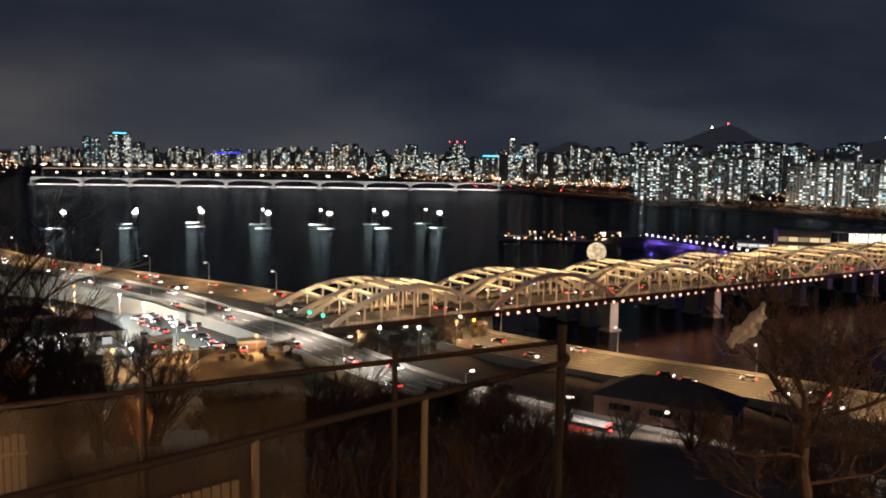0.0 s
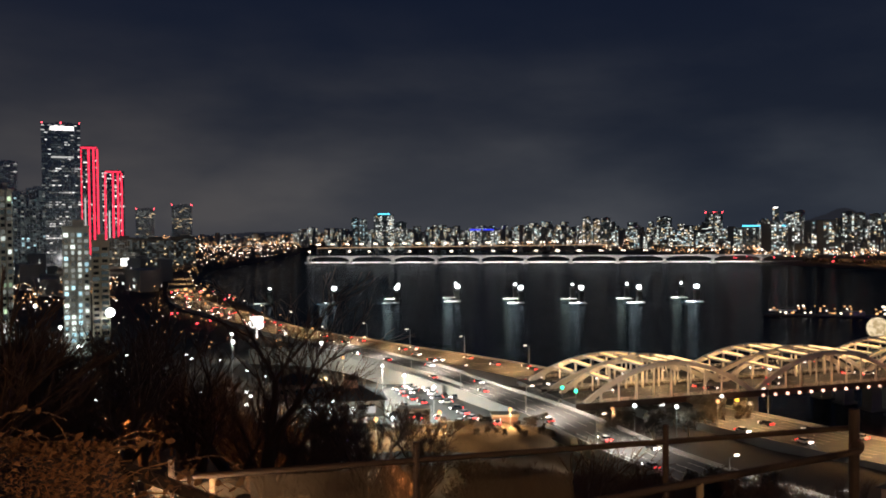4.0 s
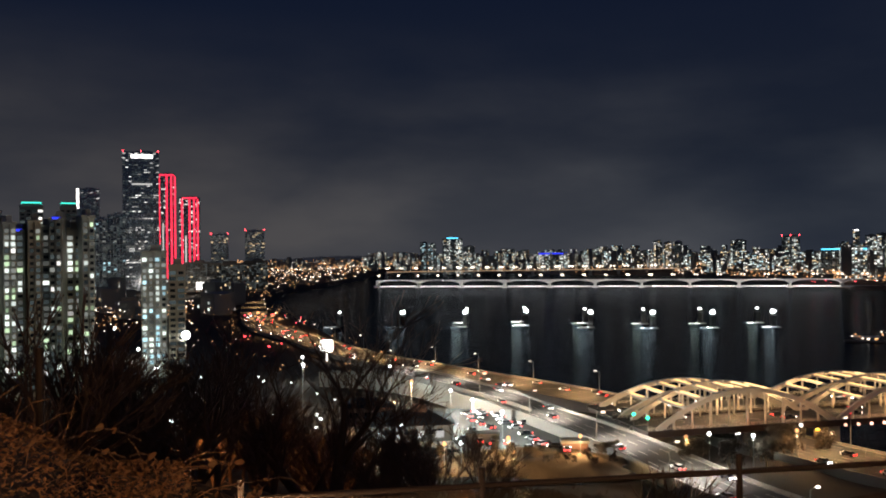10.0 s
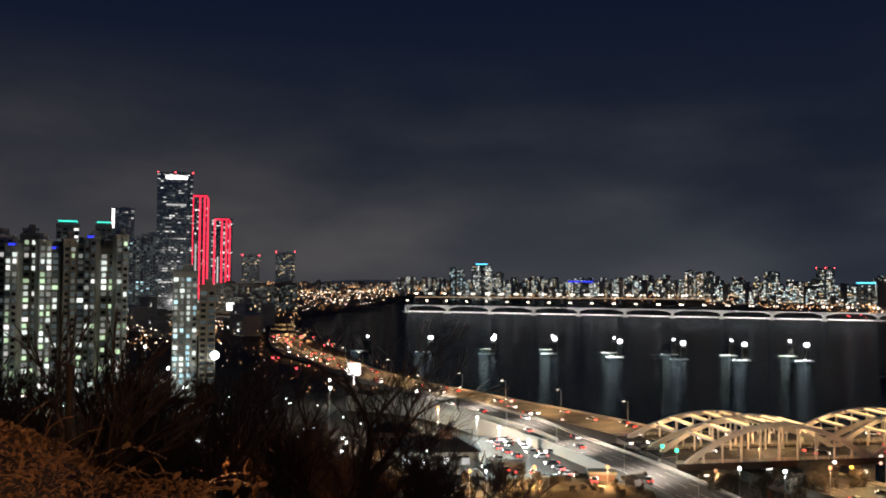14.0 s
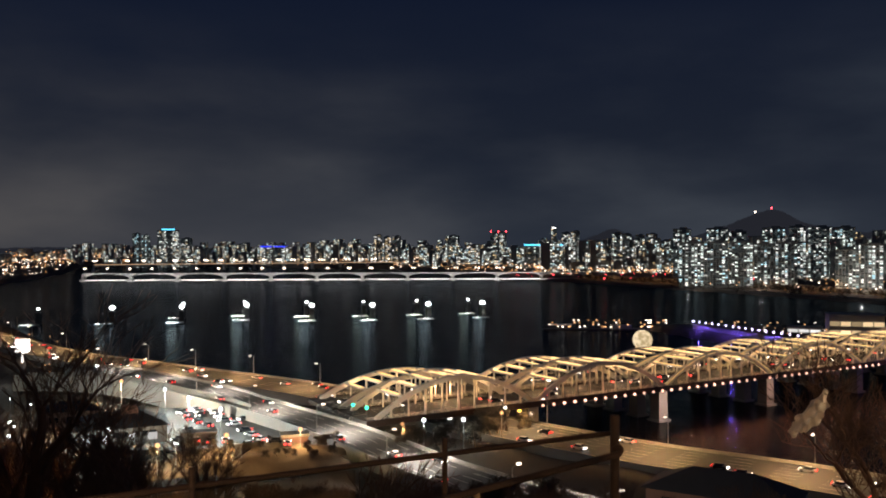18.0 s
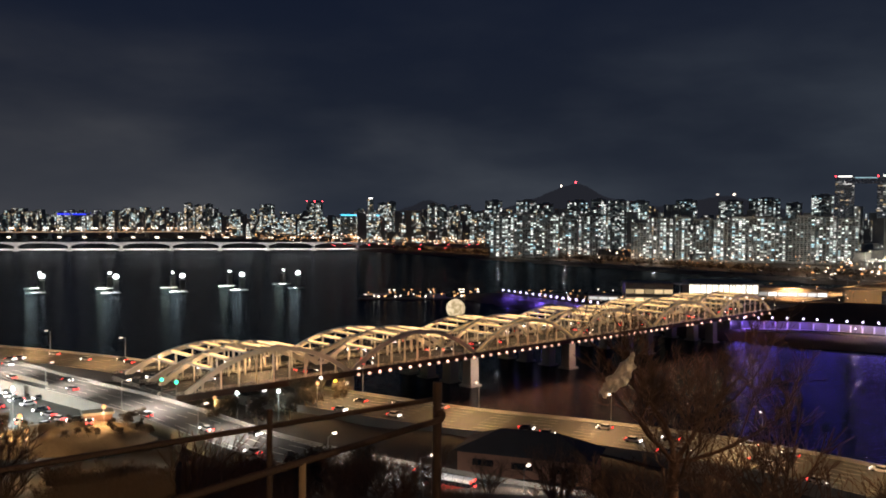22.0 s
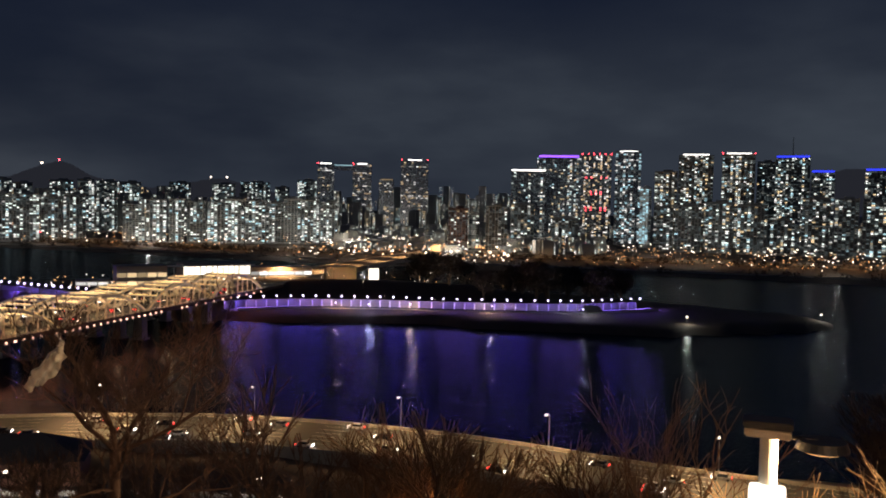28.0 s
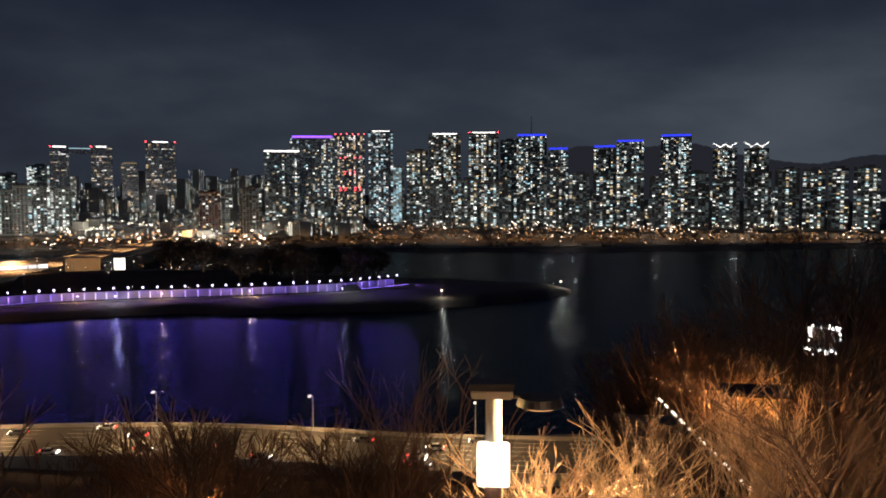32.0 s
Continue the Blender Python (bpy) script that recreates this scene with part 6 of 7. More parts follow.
# some are added fill, like the strong warm lamp lighting the ramp wall
for x_, y_, z_, c_, e_ in ((-96, 228, 21, COOL, 5000), (-74, 216, 20, COOL, 1300), (-64, 226, 20, WARM, 5000), (-46, 234, 20, WARM, 5000), (-78, 214, 20, WARM, 4500), (-266, 359, 31, COOL, 20000), (-168, 300, 30, COOL, 6000), (-14, 262, 17, COOL, 1500), (-2, 268, 16, COOL, 1500), (10, 274, 17, WARM, 2500), (-20, 256, 17, WARM, 2500), (-108, 304, 19, COOL, 16000), (-142, 326, 24, COOL, 16000), (-58, 210, 20, WARM, 5000), (-92, 281, 20, COOL, 26000), (-118, 290, 24, WARM, 60000), (-76, 262, 20, COOL, 16000), (-353, 430, 14, COOL, 3000), (-390, 453, 24, COOL, 3000), (-214, 383, 15, COOL, 2500), (-305, 324, 17, COOL, 1500), (-268, 339, 17, COOL, 2500)):
    t_ = thing("yard_lamp", "bright lamp on a post above the trees, in a partly added set", "lamp", Matrix.Translation((x_, y_, ground_z(x_, y_))))
    hz = z_ - ground_z(x_, y_)
    bm = bmesh.new()
    put_tube(bm, (0, 0, 0), (0, 0, hz), 0.12, 0.08, 6)
    part("post", bm, t_, material=M_GALV)
    bm = bmesh.new()
    put_ball(bm, (0, 0, hz), 2.2 if x_ == -266 else 1.0 if x_ < -200 else 0.55, 10, 8)
    part("globe", bm, t_, material=G_LAMPW if c_ is COOL else G_SODIUM)
    lamp("yard_light", "POINT", Matrix.Translation((x_, y_ - 1.2, z_ - 1.5)), e_, c_, 0.4)
bm = bmesh.new()
put_box(bm, (-237, 452, 17), (7.4, 1.0, 6.6), 0.5)
put_tube(bm, (-237, 452, 4), (-237, 452, 14.2), 0.4, 0.4, 6)
tagged(new("billboard", mesh_of(bm, G_SIGN)), "small white billboard beside the expressway", "billboard")

# ---------------------------------------------------------------- bare winter trees
def grow(rng, pts, p, way, length, rad, depth, kink, spread, fork):
    """Collects tapered limb pieces (from, to, radius, radius) of a bare tree."""
    n = 3 if depth > 1 else 2
    for i in range(n):
        way = (way + Vector((rng.uniform(-1, 1), rng.uniform(-1, 1), rng.uniform(-0.5, 0.8))) * kink).normalized()
        q = p + way * length / n
        r2 = rad * (1 - 0.35 / n * (1 if depth else 1.6))
        pts.append((p, q, rad, r2, depth))
        p, rad = q, r2
        if depth and i < n - 1 and rng.random() < 0.75:
            side = (way + Vector((rng.uniform(-1, 1), rng.uniform(-1, 1), rng.uniform(-0.1, 0.7))) * spread * 1.2).normalized()
            grow(rng, pts, p, side, length * rng.uniform(0.5, 0.75), rad * 0.55, depth - 1, kink, spread, fork)
    if depth:
        for _ in range(fork):
            d = (way + Vector((rng.uniform(-1, 1), rng.uniform(-1, 1), rng.uniform(-0.2, 0.7))) * spread).normalized()
            grow(rng, pts, p, d, length * rng.uniform(0.62, 0.85), rad * 0.68, depth - 1, kink, spread, fork)


def tree_meshes(seed, bark, depth=5, trunk=0.26, rad=0.022, kink=0.16, spread=0.6, fork=2, stems=1, thin=0.0016):
    """Trunk mesh and twig mesh of a tree one metre tall."""
    rng = random.Random(seed)
    pts = []
    for k in range(stems):
        lean = Vector((rng.uniform(-0.4, 0.4), rng.uniform(-0.4, 0.4), 1)) if stems > 1 else Vector((rng.uniform(-0.1, 0.1), rng.uniform(-0.1, 0.1), 1))
        grow(rng, pts, Vector((0, 0, -0.05)), lean.normalized(), trunk, rad, depth, kink, spread, fork)
    top = max(q.z for _, q, _, _, _ in pts)
    out = []
    for lo, hi, ns in ((depth - 1, depth, 7), (0, depth - 2, 3)):
        bm = bmesh.new()
        for p, q, r1, r2, dp in pts:
            if lo <= dp <= hi:
                put_tube(bm, p / top, q / top, max(r1 / top, thin), max(r2 / top, thin * 0.7), ns, False)
        out.append(mesh_of(bm, bark, True))
    return out


def dense_meshes(seed):
    """A thick dark tree: forked trunk and a ragged crown of small leaf clumps."""
    trunk = tree_meshes(seed, M_BARK, 3, 0.3, 0.03, 0.14, 0.7, 3)[0]
    rng = random.Random(seed)
    bm = bmesh.new()
    lobes = [(Vector((rng.uniform(-0.24, 0.24), rng.uniform(-0.24, 0.24), rng.uniform(0.38, 0.86))), rng.uniform(0.12, 0.22)) for _ in range(11)]
    for c, r in lobes:
        for _ in range(130):
            d = Vector((rng.gauss(0, 1), rng.gauss(0, 1), rng.gauss(0, 1))).normalized() * r * rng.uniform(0.55, 1.08)
            p = c + d
            n = (d + Vector((rng.uniform(-0.1, 0.1), rng.uniform(-0.1, 0.1), rng.uniform(-0.1, 0.1)))).normalized()
            a = n.orthogonal().normalized()
            b = n.cross(a)
            s = rng.uniform(0.016, 0.036)
            bm.faces.new([bm.verts.new(p + a * s), bm.verts.new(p + b * s * 0.8), bm.verts.new(p - a * s), bm.verts.new(p - b * s * 0.8 + n * s * 0.5)])
    return [trunk, mesh_of(bm, M_PINE)]


KINDS = {"tall": [tree_meshes(s, M_BARK_DARK, 4, 0.28, 0.022, 0.15, 0.6, 3, 1, 0.0028) for s in (1, 2, 3)],
         "bushy": [tree_meshes(s, M_BARK_DARK, 3, 0.2, 0.016, 0.18, 0.66, 3, 3, 0.0028) for s in (5, 6)],
         "wood": [dense_meshes(s) for s in (21, 22, 23)],
         "far": [tree_meshes(s, M_BARK_DARK, 3, 0.2, 0.016, 0.2, 0.75, 2, 3, 0.005) for s in (41, 42, 43)],
         "near": [tree_meshes(s, M_BARK_DARK, 5, 0.25, 0.022, 0.22, 0.74, 2, 1, 0.0013) for s in (8, 9, 10)],
         "thicket": [tree_meshes(s, M_BARK_DARK, 3, 0.2, 0.012, 0.22, 0.85, 3, 4, 0.0026) for s in (31, 32, 33)],
         "shrub": [tree_meshes(s, M_BARK_PALE, 5, 0.19, 0.017, 0.18, 0.66, 2, 2, 0.0018) for s in (11, 12, 14)]}


def tree(kind, k, x, y, h, rz=0.0, label="bare winter tree with fine dark twigs", z=None, wide=1.0):
    m = KINDS[kind][k % len(KINDS[kind])]
    b = ground_z(x, y) if z is None else z
    t = thing("tree" if kind != "shrub" else "shrub", label, "tree" if kind != "shrub" else "shrub", Matrix.Translation((x, y, b)) @ Matrix.Rotation(rz, 4, "Z") @ Matrix.Diagonal((h * wide, h * wide, h, 1)), "winter trees")
    part("trunk", m[0], t)
    part("crown", m[1], t, "bare twigs")
    return t


def polar(az, r):
    return -r * math.sin(radians(az)), r * math.cos(radians(az))


FAR_TREES = []


def grove(az0, az1, r0, r1, n, h0, h1, seed, kinds=("tall", "bushy")):
    """Scattered trees; those too far off to tell apart are kept for one joined wood."""
    rng = random.Random(seed)
    for _ in range(n):
        r = math.sqrt(rng.uniform(r0 * r0, r1 * r1))
        x, y = polar(rng.uniform(az0, az1), r)
        kind, k, h, rz, wide = rng.choice(kinds), rng.randrange(9), rng.uniform(h0, h1), rng.uniform(0, 6.28), rng.uniform(0.9, 1.25)
        if r > 110:
            kind = "far"
        if r < 36:
            tree(kind, k, x, y, h, rz, wide=wide)
        else:
            FAR_TREES.append((KINDS[kind][k % len(KINDS[kind])], Matrix.Translation((x, y, ground_z(x, y))) @ Matrix.Rotation(rz, 4, "Z") @ Matrix.Diagonal((h * wide, h * wide, h, 1))))


def join_trees():
    """The far hillside wood as one mesh."""
    vs, ls, st, base, off = [], [], [], 0, 0
    for meshes, m in FAR_TREES:
        mm = np.array(m)
        for me in meshes:
            n, nl, nf = len(me.vertices), len(me.loops), len(me.polygons)
            co, lo, fs = np.empty(n * 3), np.empty(nl, np.int32), np.empty(nf, np.int32)
            me.vertices.foreach_get("co", co)
            me.loops.foreach_get("vertex_index", lo)
            me.polygons.foreach_get("loop_start", fs)
            vs.append(co.reshape(-1, 3) @ mm[:3, :3].T + mm[:3, 3])
            ls.append(lo + base)
            st.append(fs + off)
            base, off = base + n, off + nl
    co, lo, fs = np.concatenate(vs), np.concatenate(ls), np.concatenate(st)
    me = bpy.data.meshes.new("hillside_wood")
    me.vertices.add(len(co))
    me.vertices.foreach_set("co", co.ravel())
    me.loops.add(len(lo))
    me.loops.foreach_set("vertex_index", lo.astype(np.int32))
    me.polygons.add(len(fs))
    me.polygons.foreach_set("loop_start", fs.astype(np.int32))
    me.update(calc_edges=True)
    me.materials.append(M_BARK_DARK)
    tagged(new("hillside_wood", me), "dark bare winter wood covering the slope below", "trees", kind="stuff")


grove(30, 56, 16, 50, 22, 4, 6.5, 1)
grove(28, 50, 50, 130, 32, 5, 9, 2)
grove(22, 34, 45, 130, 30, 6, 9.5, 3)
grove(23, 34, 130, 215, 20, 5, 8, 13)
grove(2, 17, 60, 130, 20, 3.5, 6.0, 4)
grove(-6, 14, 130, 200, 16, 4, 6, 5)
grove(-4, 16, 24, 60, 14, 2.5, 4.2, 15)
grove(-32, -17, 95, 150, 16, 3, 5, 6)
grove(38, 56, 36, 60, 26, 6.5, 9.0, 20)
grove(-12, 27, 8.6, 20, 26, 1.3, 2.3, 49, ("thicket", "near"))
grove(-14, 6, 14, 35, 26, 1.6, 2.8, 54, ("thicket", "near"))
grove(-60, -26, 14, 44, 38, 3.4, 5.6, 7, ("tall", "bushy", "near"))
grove(-64, -28, 50, 130, 20, 5, 8, 8)
grove(-92, -69, 34, 110, 34, 7, 12, 9)
grove(-92, -70, 12, 34, 13, 2.0, 3.2, 10, ("shrub", "near", "near"))
grove(-50, -28, 9.5, 14, 7, 2.0, 3.2, 11, ("near",))
grove(10, 27, 120, 205, 10, 5, 8, 16)
grove(8, 20, 200, 236, 26, 1.6, 3.2, 41, ("thicket", "bushy"))
grove(17, 36, 30, 110, 40, 4, 7.5, 42, ("thicket", "tall"))
grove(-8, 15, 70, 150, 34, 3.5, 6.0, 43, ("thicket", "thicket", "tall"))
grove(-6, 15, 150, 196, 44, 5, 8.5, 53, ("thicket",))
grove(-34, -8, 60, 150, 30, 3, 5, 45, ("thicket",))
grove(-60, -24, 13, 30, 40, 1.6, 3.0, 46, ("thicket", "near"))
grove(-92, -68, 11, 34, 44, 1.4, 2.6, 47, ("thicket", "near"))
grove(-96, -72, 60, 130, 40, 10, 15, 48, ("thicket", "tall"))
grove(11, 27, 200, 216, 14, 5, 7.5, 18, ("bushy", "tall"))
join_trees()
# wood on the island, and trees along the far park
rng_ = random.Random(31)
for _ in range(75):
    x_, y_ = rng_.uniform(330, 560), rng_.uniform(300, 560)
    if inside(np.array([x_]), np.array([y_]), [(398, 470), (392, 420), (415, 388), (470, 350), (520, 335), (545, 400), (500, 500), (440, 545), (420, 500)])[0] and math.hypot(x_ - 400, y_ - 540) > 28:
        tree("wood", rng_.randrange(9), x_, y_, rng_.uniform(17, 25), rng_.uniform(0, 6.28), "dark leafless tree in the island wood", wide=1.3)
rng_ = random.Random(71)
for _ in range(20):
    az_ = rng_.uniform(-4, 6.3)
    x_, y_ = polar(az_, 311 - 4.0 * (az_ + 4.2) - rng_.uniform(8, 28))
    tree("wood", rng_.randrange(9), x_, y_, rng_.uniform(7, 10.5), rng_.uniform(0, 6.28), "dark dense tree at the bridge head", wide=1.0)
for _ in range(34):
    u_, v_ = rng_.uniform(-0.95, 0.95), rng_.uniform(-0.95, 0.9)
    tree("wood", rng_.randrange(9), -60 + u_ * 26, 231 + v_ * 13 + u_ * 6, rng_.uniform(1.4, 3.4), rng_.uniform(0, 6.28), "dark bush in the amber-lit yard", z=14.9, wide=1.2)
for _ in range(44):
    x_, y_ = polar(rng_.uniform(-7, 15), rng_.uniform(128, 196))
    tree("wood", rng_.randrange(9), x_, y_, rng_.uniform(4, 7.5), rng_.uniform(0, 6.28), "dark dense tree below the viaduct", wide=1.1)
for _ in range(26):
    x_, y_ = polar(rng_.uniform(24, 50), rng_.uniform(110, 260))
    tree("wood", rng_.randrange(9), x_, y_, rng_.uniform(5, 8), rng_.uniform(0, 6.28), "dark dense tree on the slope", wide=1.1)


def tree_belt(line, off, n, seed):
    """A ragged belt of far trees, too many to count."""
    rng = random.Random(seed)
    v, f = [], []
    sd = sides(line)
    for _ in range(n):
        i = rng.randrange(len(line) - 1)
        c = line[i].lerp(line[i + 1], rng.random()) + sd[i] * (off + rng.uniform(-16, 16))
        h = rng.uniform(2.5, 8.5)
        z = ground_z(c.x, c.y)
        for _ in range(26):
            p = Vector((c.x + rng.gauss(0, h * 0.30), c.y + rng.gauss(0, h * 0.30), z + h * rng.uniform(0.2, 1.0)))
            a, b, s = rng.uniform(0, 6.28), rng.uniform(-0.8, 0.8), h * rng.uniform(0.06, 0.15)
            u, w = Vector((math.cos(a), math.sin(a), b)) * s, Vector((-math.sin(a) * 0.4, math.cos(a) * 0.4, 1)) * s
            k = len(v)
            v += [tuple(p - u), tuple(p - w), tuple(p + u), tuple(p + w * 0.8)]
            f.append((k, k + 1, k + 2, k + 3))
        k = len(v)
        v += [(c.x - 0.2, c.y, z), (c.x + 0.2, c.y, z), (c.x + 0.1, c.y + 0.2, z + h * 0.6)]
        f.append((k, k + 1, k + 2))
    me = bpy.data.meshes.new("tree_belt")
    me.from_pydata(v, [], f)
    me.materials.append(M_PINE)
    tagged(new("tree_belt", me), "ragged belt of dark trees along the far bank", "trees", kind="stuff")


tree_belt(NROAD, 36, 620, 61)
tree_belt(NROAD, 22, 420, 62)
tree_belt(SPATH, 12, 150, 63)
# upright tree with a torn sheet in its branches
rng_ = random.Random(27)
lt = thing("tree", "crooked bare tree with wide drooping limbs beside the lookout", "tree")
base_, fork_ = Vector((2.74, 5.58, 66.0)), Vector((2.68, 5.60, 68.30))
bm = bmesh.new()
prev = base_
for i in range(1, 8):
    q = base_.lerp(fork_, i / 7) + Vector((0.03 * math.sin(i * 1.7), 0.02 * math.cos(i * 2.1), 0))
    put_tube(bm, prev, q, 0.062 - 0.003 * i, 0.059 - 0.003 * i, 9, i == 1)
    prev = q
part("trunk", bm, lt, "dark ridged trunk", material=M_BARK_DEEP, smooth=True)
for p_, way_, ln_, rd_ in ((prev, (-0.55, 0.1, 0.42), 0.42, 0.026), (prev, (0.05, 0.0, 1.0), 0.42, 0.030), (prev, (0.5, -0.1, 0.55), 0.44, 0.027), (prev, (0.9, -0.35, 0.22), 0.46, 0.024),
                           (base_.lerp(fork_, 0.88), (-0.9, 0.0, 0.12), 0.40, 0.022), (base_.lerp(fork_, 0.80), (0.9, -0.3, -0.02), 0.44, 0.022), (base_.lerp(fork_, 0.75), (-0.8, -0.2, -0.12), 0.36, 0.018), (base_.lerp(fork_, 0.93), (0.2, -0.5, 0.6), 0.36, 0.020)):
    pts_ = []
    grow(rng_, pts_, Vector(p_), Vector(way_).normalized(), ln_ * 0.95, rd_ * 0.72, 5, 0.30, 0.85, 2)
    bm = bmesh.new()
    for a_, b_, r1_, r2_, d_ in pts_:
        put_tube(bm, a_, b_, max(r1_, 0.0022), max(r2_, 0.0018), 6 if d_ > 2 else 3, False)
    part("limb", bm, lt, "crooked limb with fine twigs", material=M_BARK_DEEP, smooth=True)
x_, y_ = polar(26.5, 40)
tree("near", 1, x_, y_, 11, 2.0, "crooked dark tree with twisting limbs", None, 1.1)
x_, y_ = polar(28.6, 46)
tree("near", 0, x_, y_, 11, 1.0, "crooked dark tree with twisting limbs", None, 1.1)
x_, y_ = polar(25.2, 70)
tree("near", 2, x_, y_, 12, 2.6, "crooked dark tree with twisting limbs", None, 1.0)
x_, y_ = polar(21.0, 214)
tree("tall", 1, x_, y_, 15, 0.5, "tall bare tree lit brown in front of the house", None, 1.0)
x_, y_ = polar(23.6, 226)
tree("shrub", 1, x_, y_, 6, 0.5, "pale shrub lit white beside the house", None, 0.7)
for az_, r_, h_, k_, w_ in ((-68.2, 7.3, 2.45, 0, 1.1), (-69.9, 8.2, 2.5, 2, 1.0), (-71.6, 7.6, 2.3, 1, 0.8), (-76.6, 9.0, 2.5, 2, 0.85), (-81.5, 10.5, 2.8, 1, 0.9), (-77.6, 44, 6.0, 0, 0.8), (-79.4, 46, 6.6, 1, 0.8), (-81.0, 45, 5.6, 2, 0.8)):
    x_, y_ = polar(az_, r_)
    tree("shrub", k_, x_, y_, h_, 0.3 + k_, "pale shrub lit orange by the park lamp", None, w_)
x_, y_ = polar(-57.2, 14)
tree("near", 1, x_, y_, 4.9, 0.7, "upright bare tree in shade beside the park lamp", None, 0.5)
x_, y_ = polar(-84, 8.0)
tree("near", 1, x_, y_, 3.0, 0.9, "bare orange-lit tree with spreading limbs", None, 1.2)
# the torn sheet
bm = bmesh.new()
nu, nv = 14, 20
rows_ = []
for j in range(nv + 1):
    v_ = j / nv
    half = 0.03 + 0.19 * v_ * (1.25 - v_) * 2.0 + 0.018 * math.sin(17 * v_)
    shift = 0.22 * (0.5 - v_)
    row_ = []
    for i in range(nu + 1):
        u_ = i / nu * 2 - 1
        k_ = 0.014 * math.sin(9 * v_ + 5 * u_) + 0.01 * math.sin(23 * v_ - 11 * u_)
        row_.append(bm.verts.new((shift + u_ * (half + 0.012 * math.sin(31 * v_)), k_ * 2 + 0.05 * u_ * u_, 0.24 - 0.48 * v_ + 0.07 * u_ + k_)))
    rows_.append(row_)
for p_, q_ in zip(rows_, rows_[1:]):
    for i in range(nu):
        bm.faces.new((p_[i], p_[i + 1], q_[i + 1], q_[i]))
bmesh.ops.solidify(bm, geom=bm.faces[:], thickness=0.005)
x_, y_ = polar(-22.0, 5.6)
sheet = new("plastic_sheet", mesh_of(bm, M_BAG, True))
sheet.matrix_world = Matrix.Translation((x_, y_, 69.0)) @ Matrix.Rotation(radians(-20), 4, "Z") @ Matrix.Scale(0.5, 4)
tagged(sheet, "torn pale plastic sheet caught in bare branches", "plastic sheet")

# ---------------------------------------------------------------- lookout fence
def pipe(p, q, r, m, owner, name, label=""):
    bm = bmesh.new()
    put_tube(bm, p, q, r, r, 12)
    return part(name, bm, owner, label, material=m)


fa = thing("pipe_fence", "rusty pipe fence with a brown screen below the lookout", "fence", kind="structure")
a0, a1 = Vector((1.29, 7.50, 68.38)), Vector((-3.4, 4.95, 68.36))
pipe(a0, a1, 0.021, M_RUST, fa, "top_rail")
for k_ in (0.30, 0.66, 0.97):
    p = a0.lerp(a1, k_)
    pipe((p.x, p.y, ground_z(p.x, p.y) - 0.2), (p.x, p.y, p.z + 0.13), 0.023, M_RUST, fa, "post")
bm = bmesh.new()
n_ = 40
col = [[bm.verts.new(a0.lerp(a1, 0.44 + 0.56 * i / n_) + Vector((0.012 * math.sin(i * 1.1), 0.03 + 0.02 * math.sin(i * 0.7), -0.04 - j * 1.9 / 6))) for j in range(7)] for i in range(n_ + 1)]
for i in range(n_):
    for j in range(6):
        bm.faces.new((col[i][j], col[i + 1][j], col[i + 1][j + 1], col[i][j + 1]))
bmesh.ops.solidify(bm, geom=bm.faces[:], thickness=0.008)
part("screen", bm, fa, "dull brown screen fabric", material=M_FABRIC, smooth=True)
fb = thing("pipe_fence", "rusty pipe fence with slim posts nearer the lookout", "fence", kind="structure")
b0, b1 = Vector((1.33, 7.33, 68.24)), Vector((-2.5, 3.82, 68.22))
pipe(b0, b1, 0.027, M_RUST, fb, "top_rail")
for k_ in (0.315, 0.59, 0.86):
    p = b0.lerp(b1, k_)
    pipe((p.x, p.y, ground_z(p.x, p.y) - 0.2), (p.x, p.y, p.z), 0.026, M_WOOD, fb, "post", "weathered slim post")
for i in range(30):
    p = b0.lerp(b1, 0.62 + 0.0125 * i)
    bm = bmesh.new()
    put_box(bm, (p.x, p.y + 0.05, p.z - 1.0), (0.045, 0.02, 1.5), math.atan2(b1.y - b0.y, b1.x - b0.x))
    part("slat", bm, fb, material=M_WOOD)
pipe((1.31, 7.42, 65.0), (1.31, 7.42, 68.55), 0.040, M_RUST, fb, "corner_post", "thick rusty corner post")
bm = bmesh.new()
put_ball(bm, (1.33, 7.40, 68.26), 0.055, 12, 8)
part("joint", bm, fb, material=M_RUST)
fc = thing("pipe_rail", "thick dark pipe rail falling to an orange-lit post", "rail", kind="structure")
pa, pb, pc = Vector((*polar(38.5, 5.4), 68.74)), Vector((*polar(28.5, 5.2), 68.34)), Vector((*polar(30.4, 6.0), 68.35))
pipe(pa, pb, 0.038, M_RUST, fc, "rail")
pipe((pb.x, pb.y, 66.3), (pb.x, pb.y, pb.z + 0.1), 0.042, M_RUST, fc, "post")
pipe((pc.x, pc.y, 66.3), pc, 0.028, M_WOOD, fc, "post", "orange-lit wooden post")
for i in range(26):
    az_ = 35.0 - i * 0.42
    p = Vector((*polar(az_, 7.4), 0))
    bm = bmesh.new()
    put_box(bm, (p.x, p.y, 67.0 - 0.01 * (i % 3)), (0.042, 0.022, 1.5), radians(az_))
    part("paling", bm, fc, "pale upright paling", material=M_WOOD)
pipe(Vector((*polar(35.2, 7.36), 67.6)), Vector((*polar(24.2, 7.36), 67.6)), 0.022, M_WOOD, fc, "paling_rail")
x_, y_ = polar(44.8, 9.0)
t_ = thing("wooden_post", "lone weathered wooden post on the bank", "post", Matrix.Translation((x_, y_, 0)))
bm = bmesh.new()
put_tube(bm, (0, 0, ground_z(x_, y_) - 0.2), (0, 0, 69.15), 0.042, 0.038, 10)
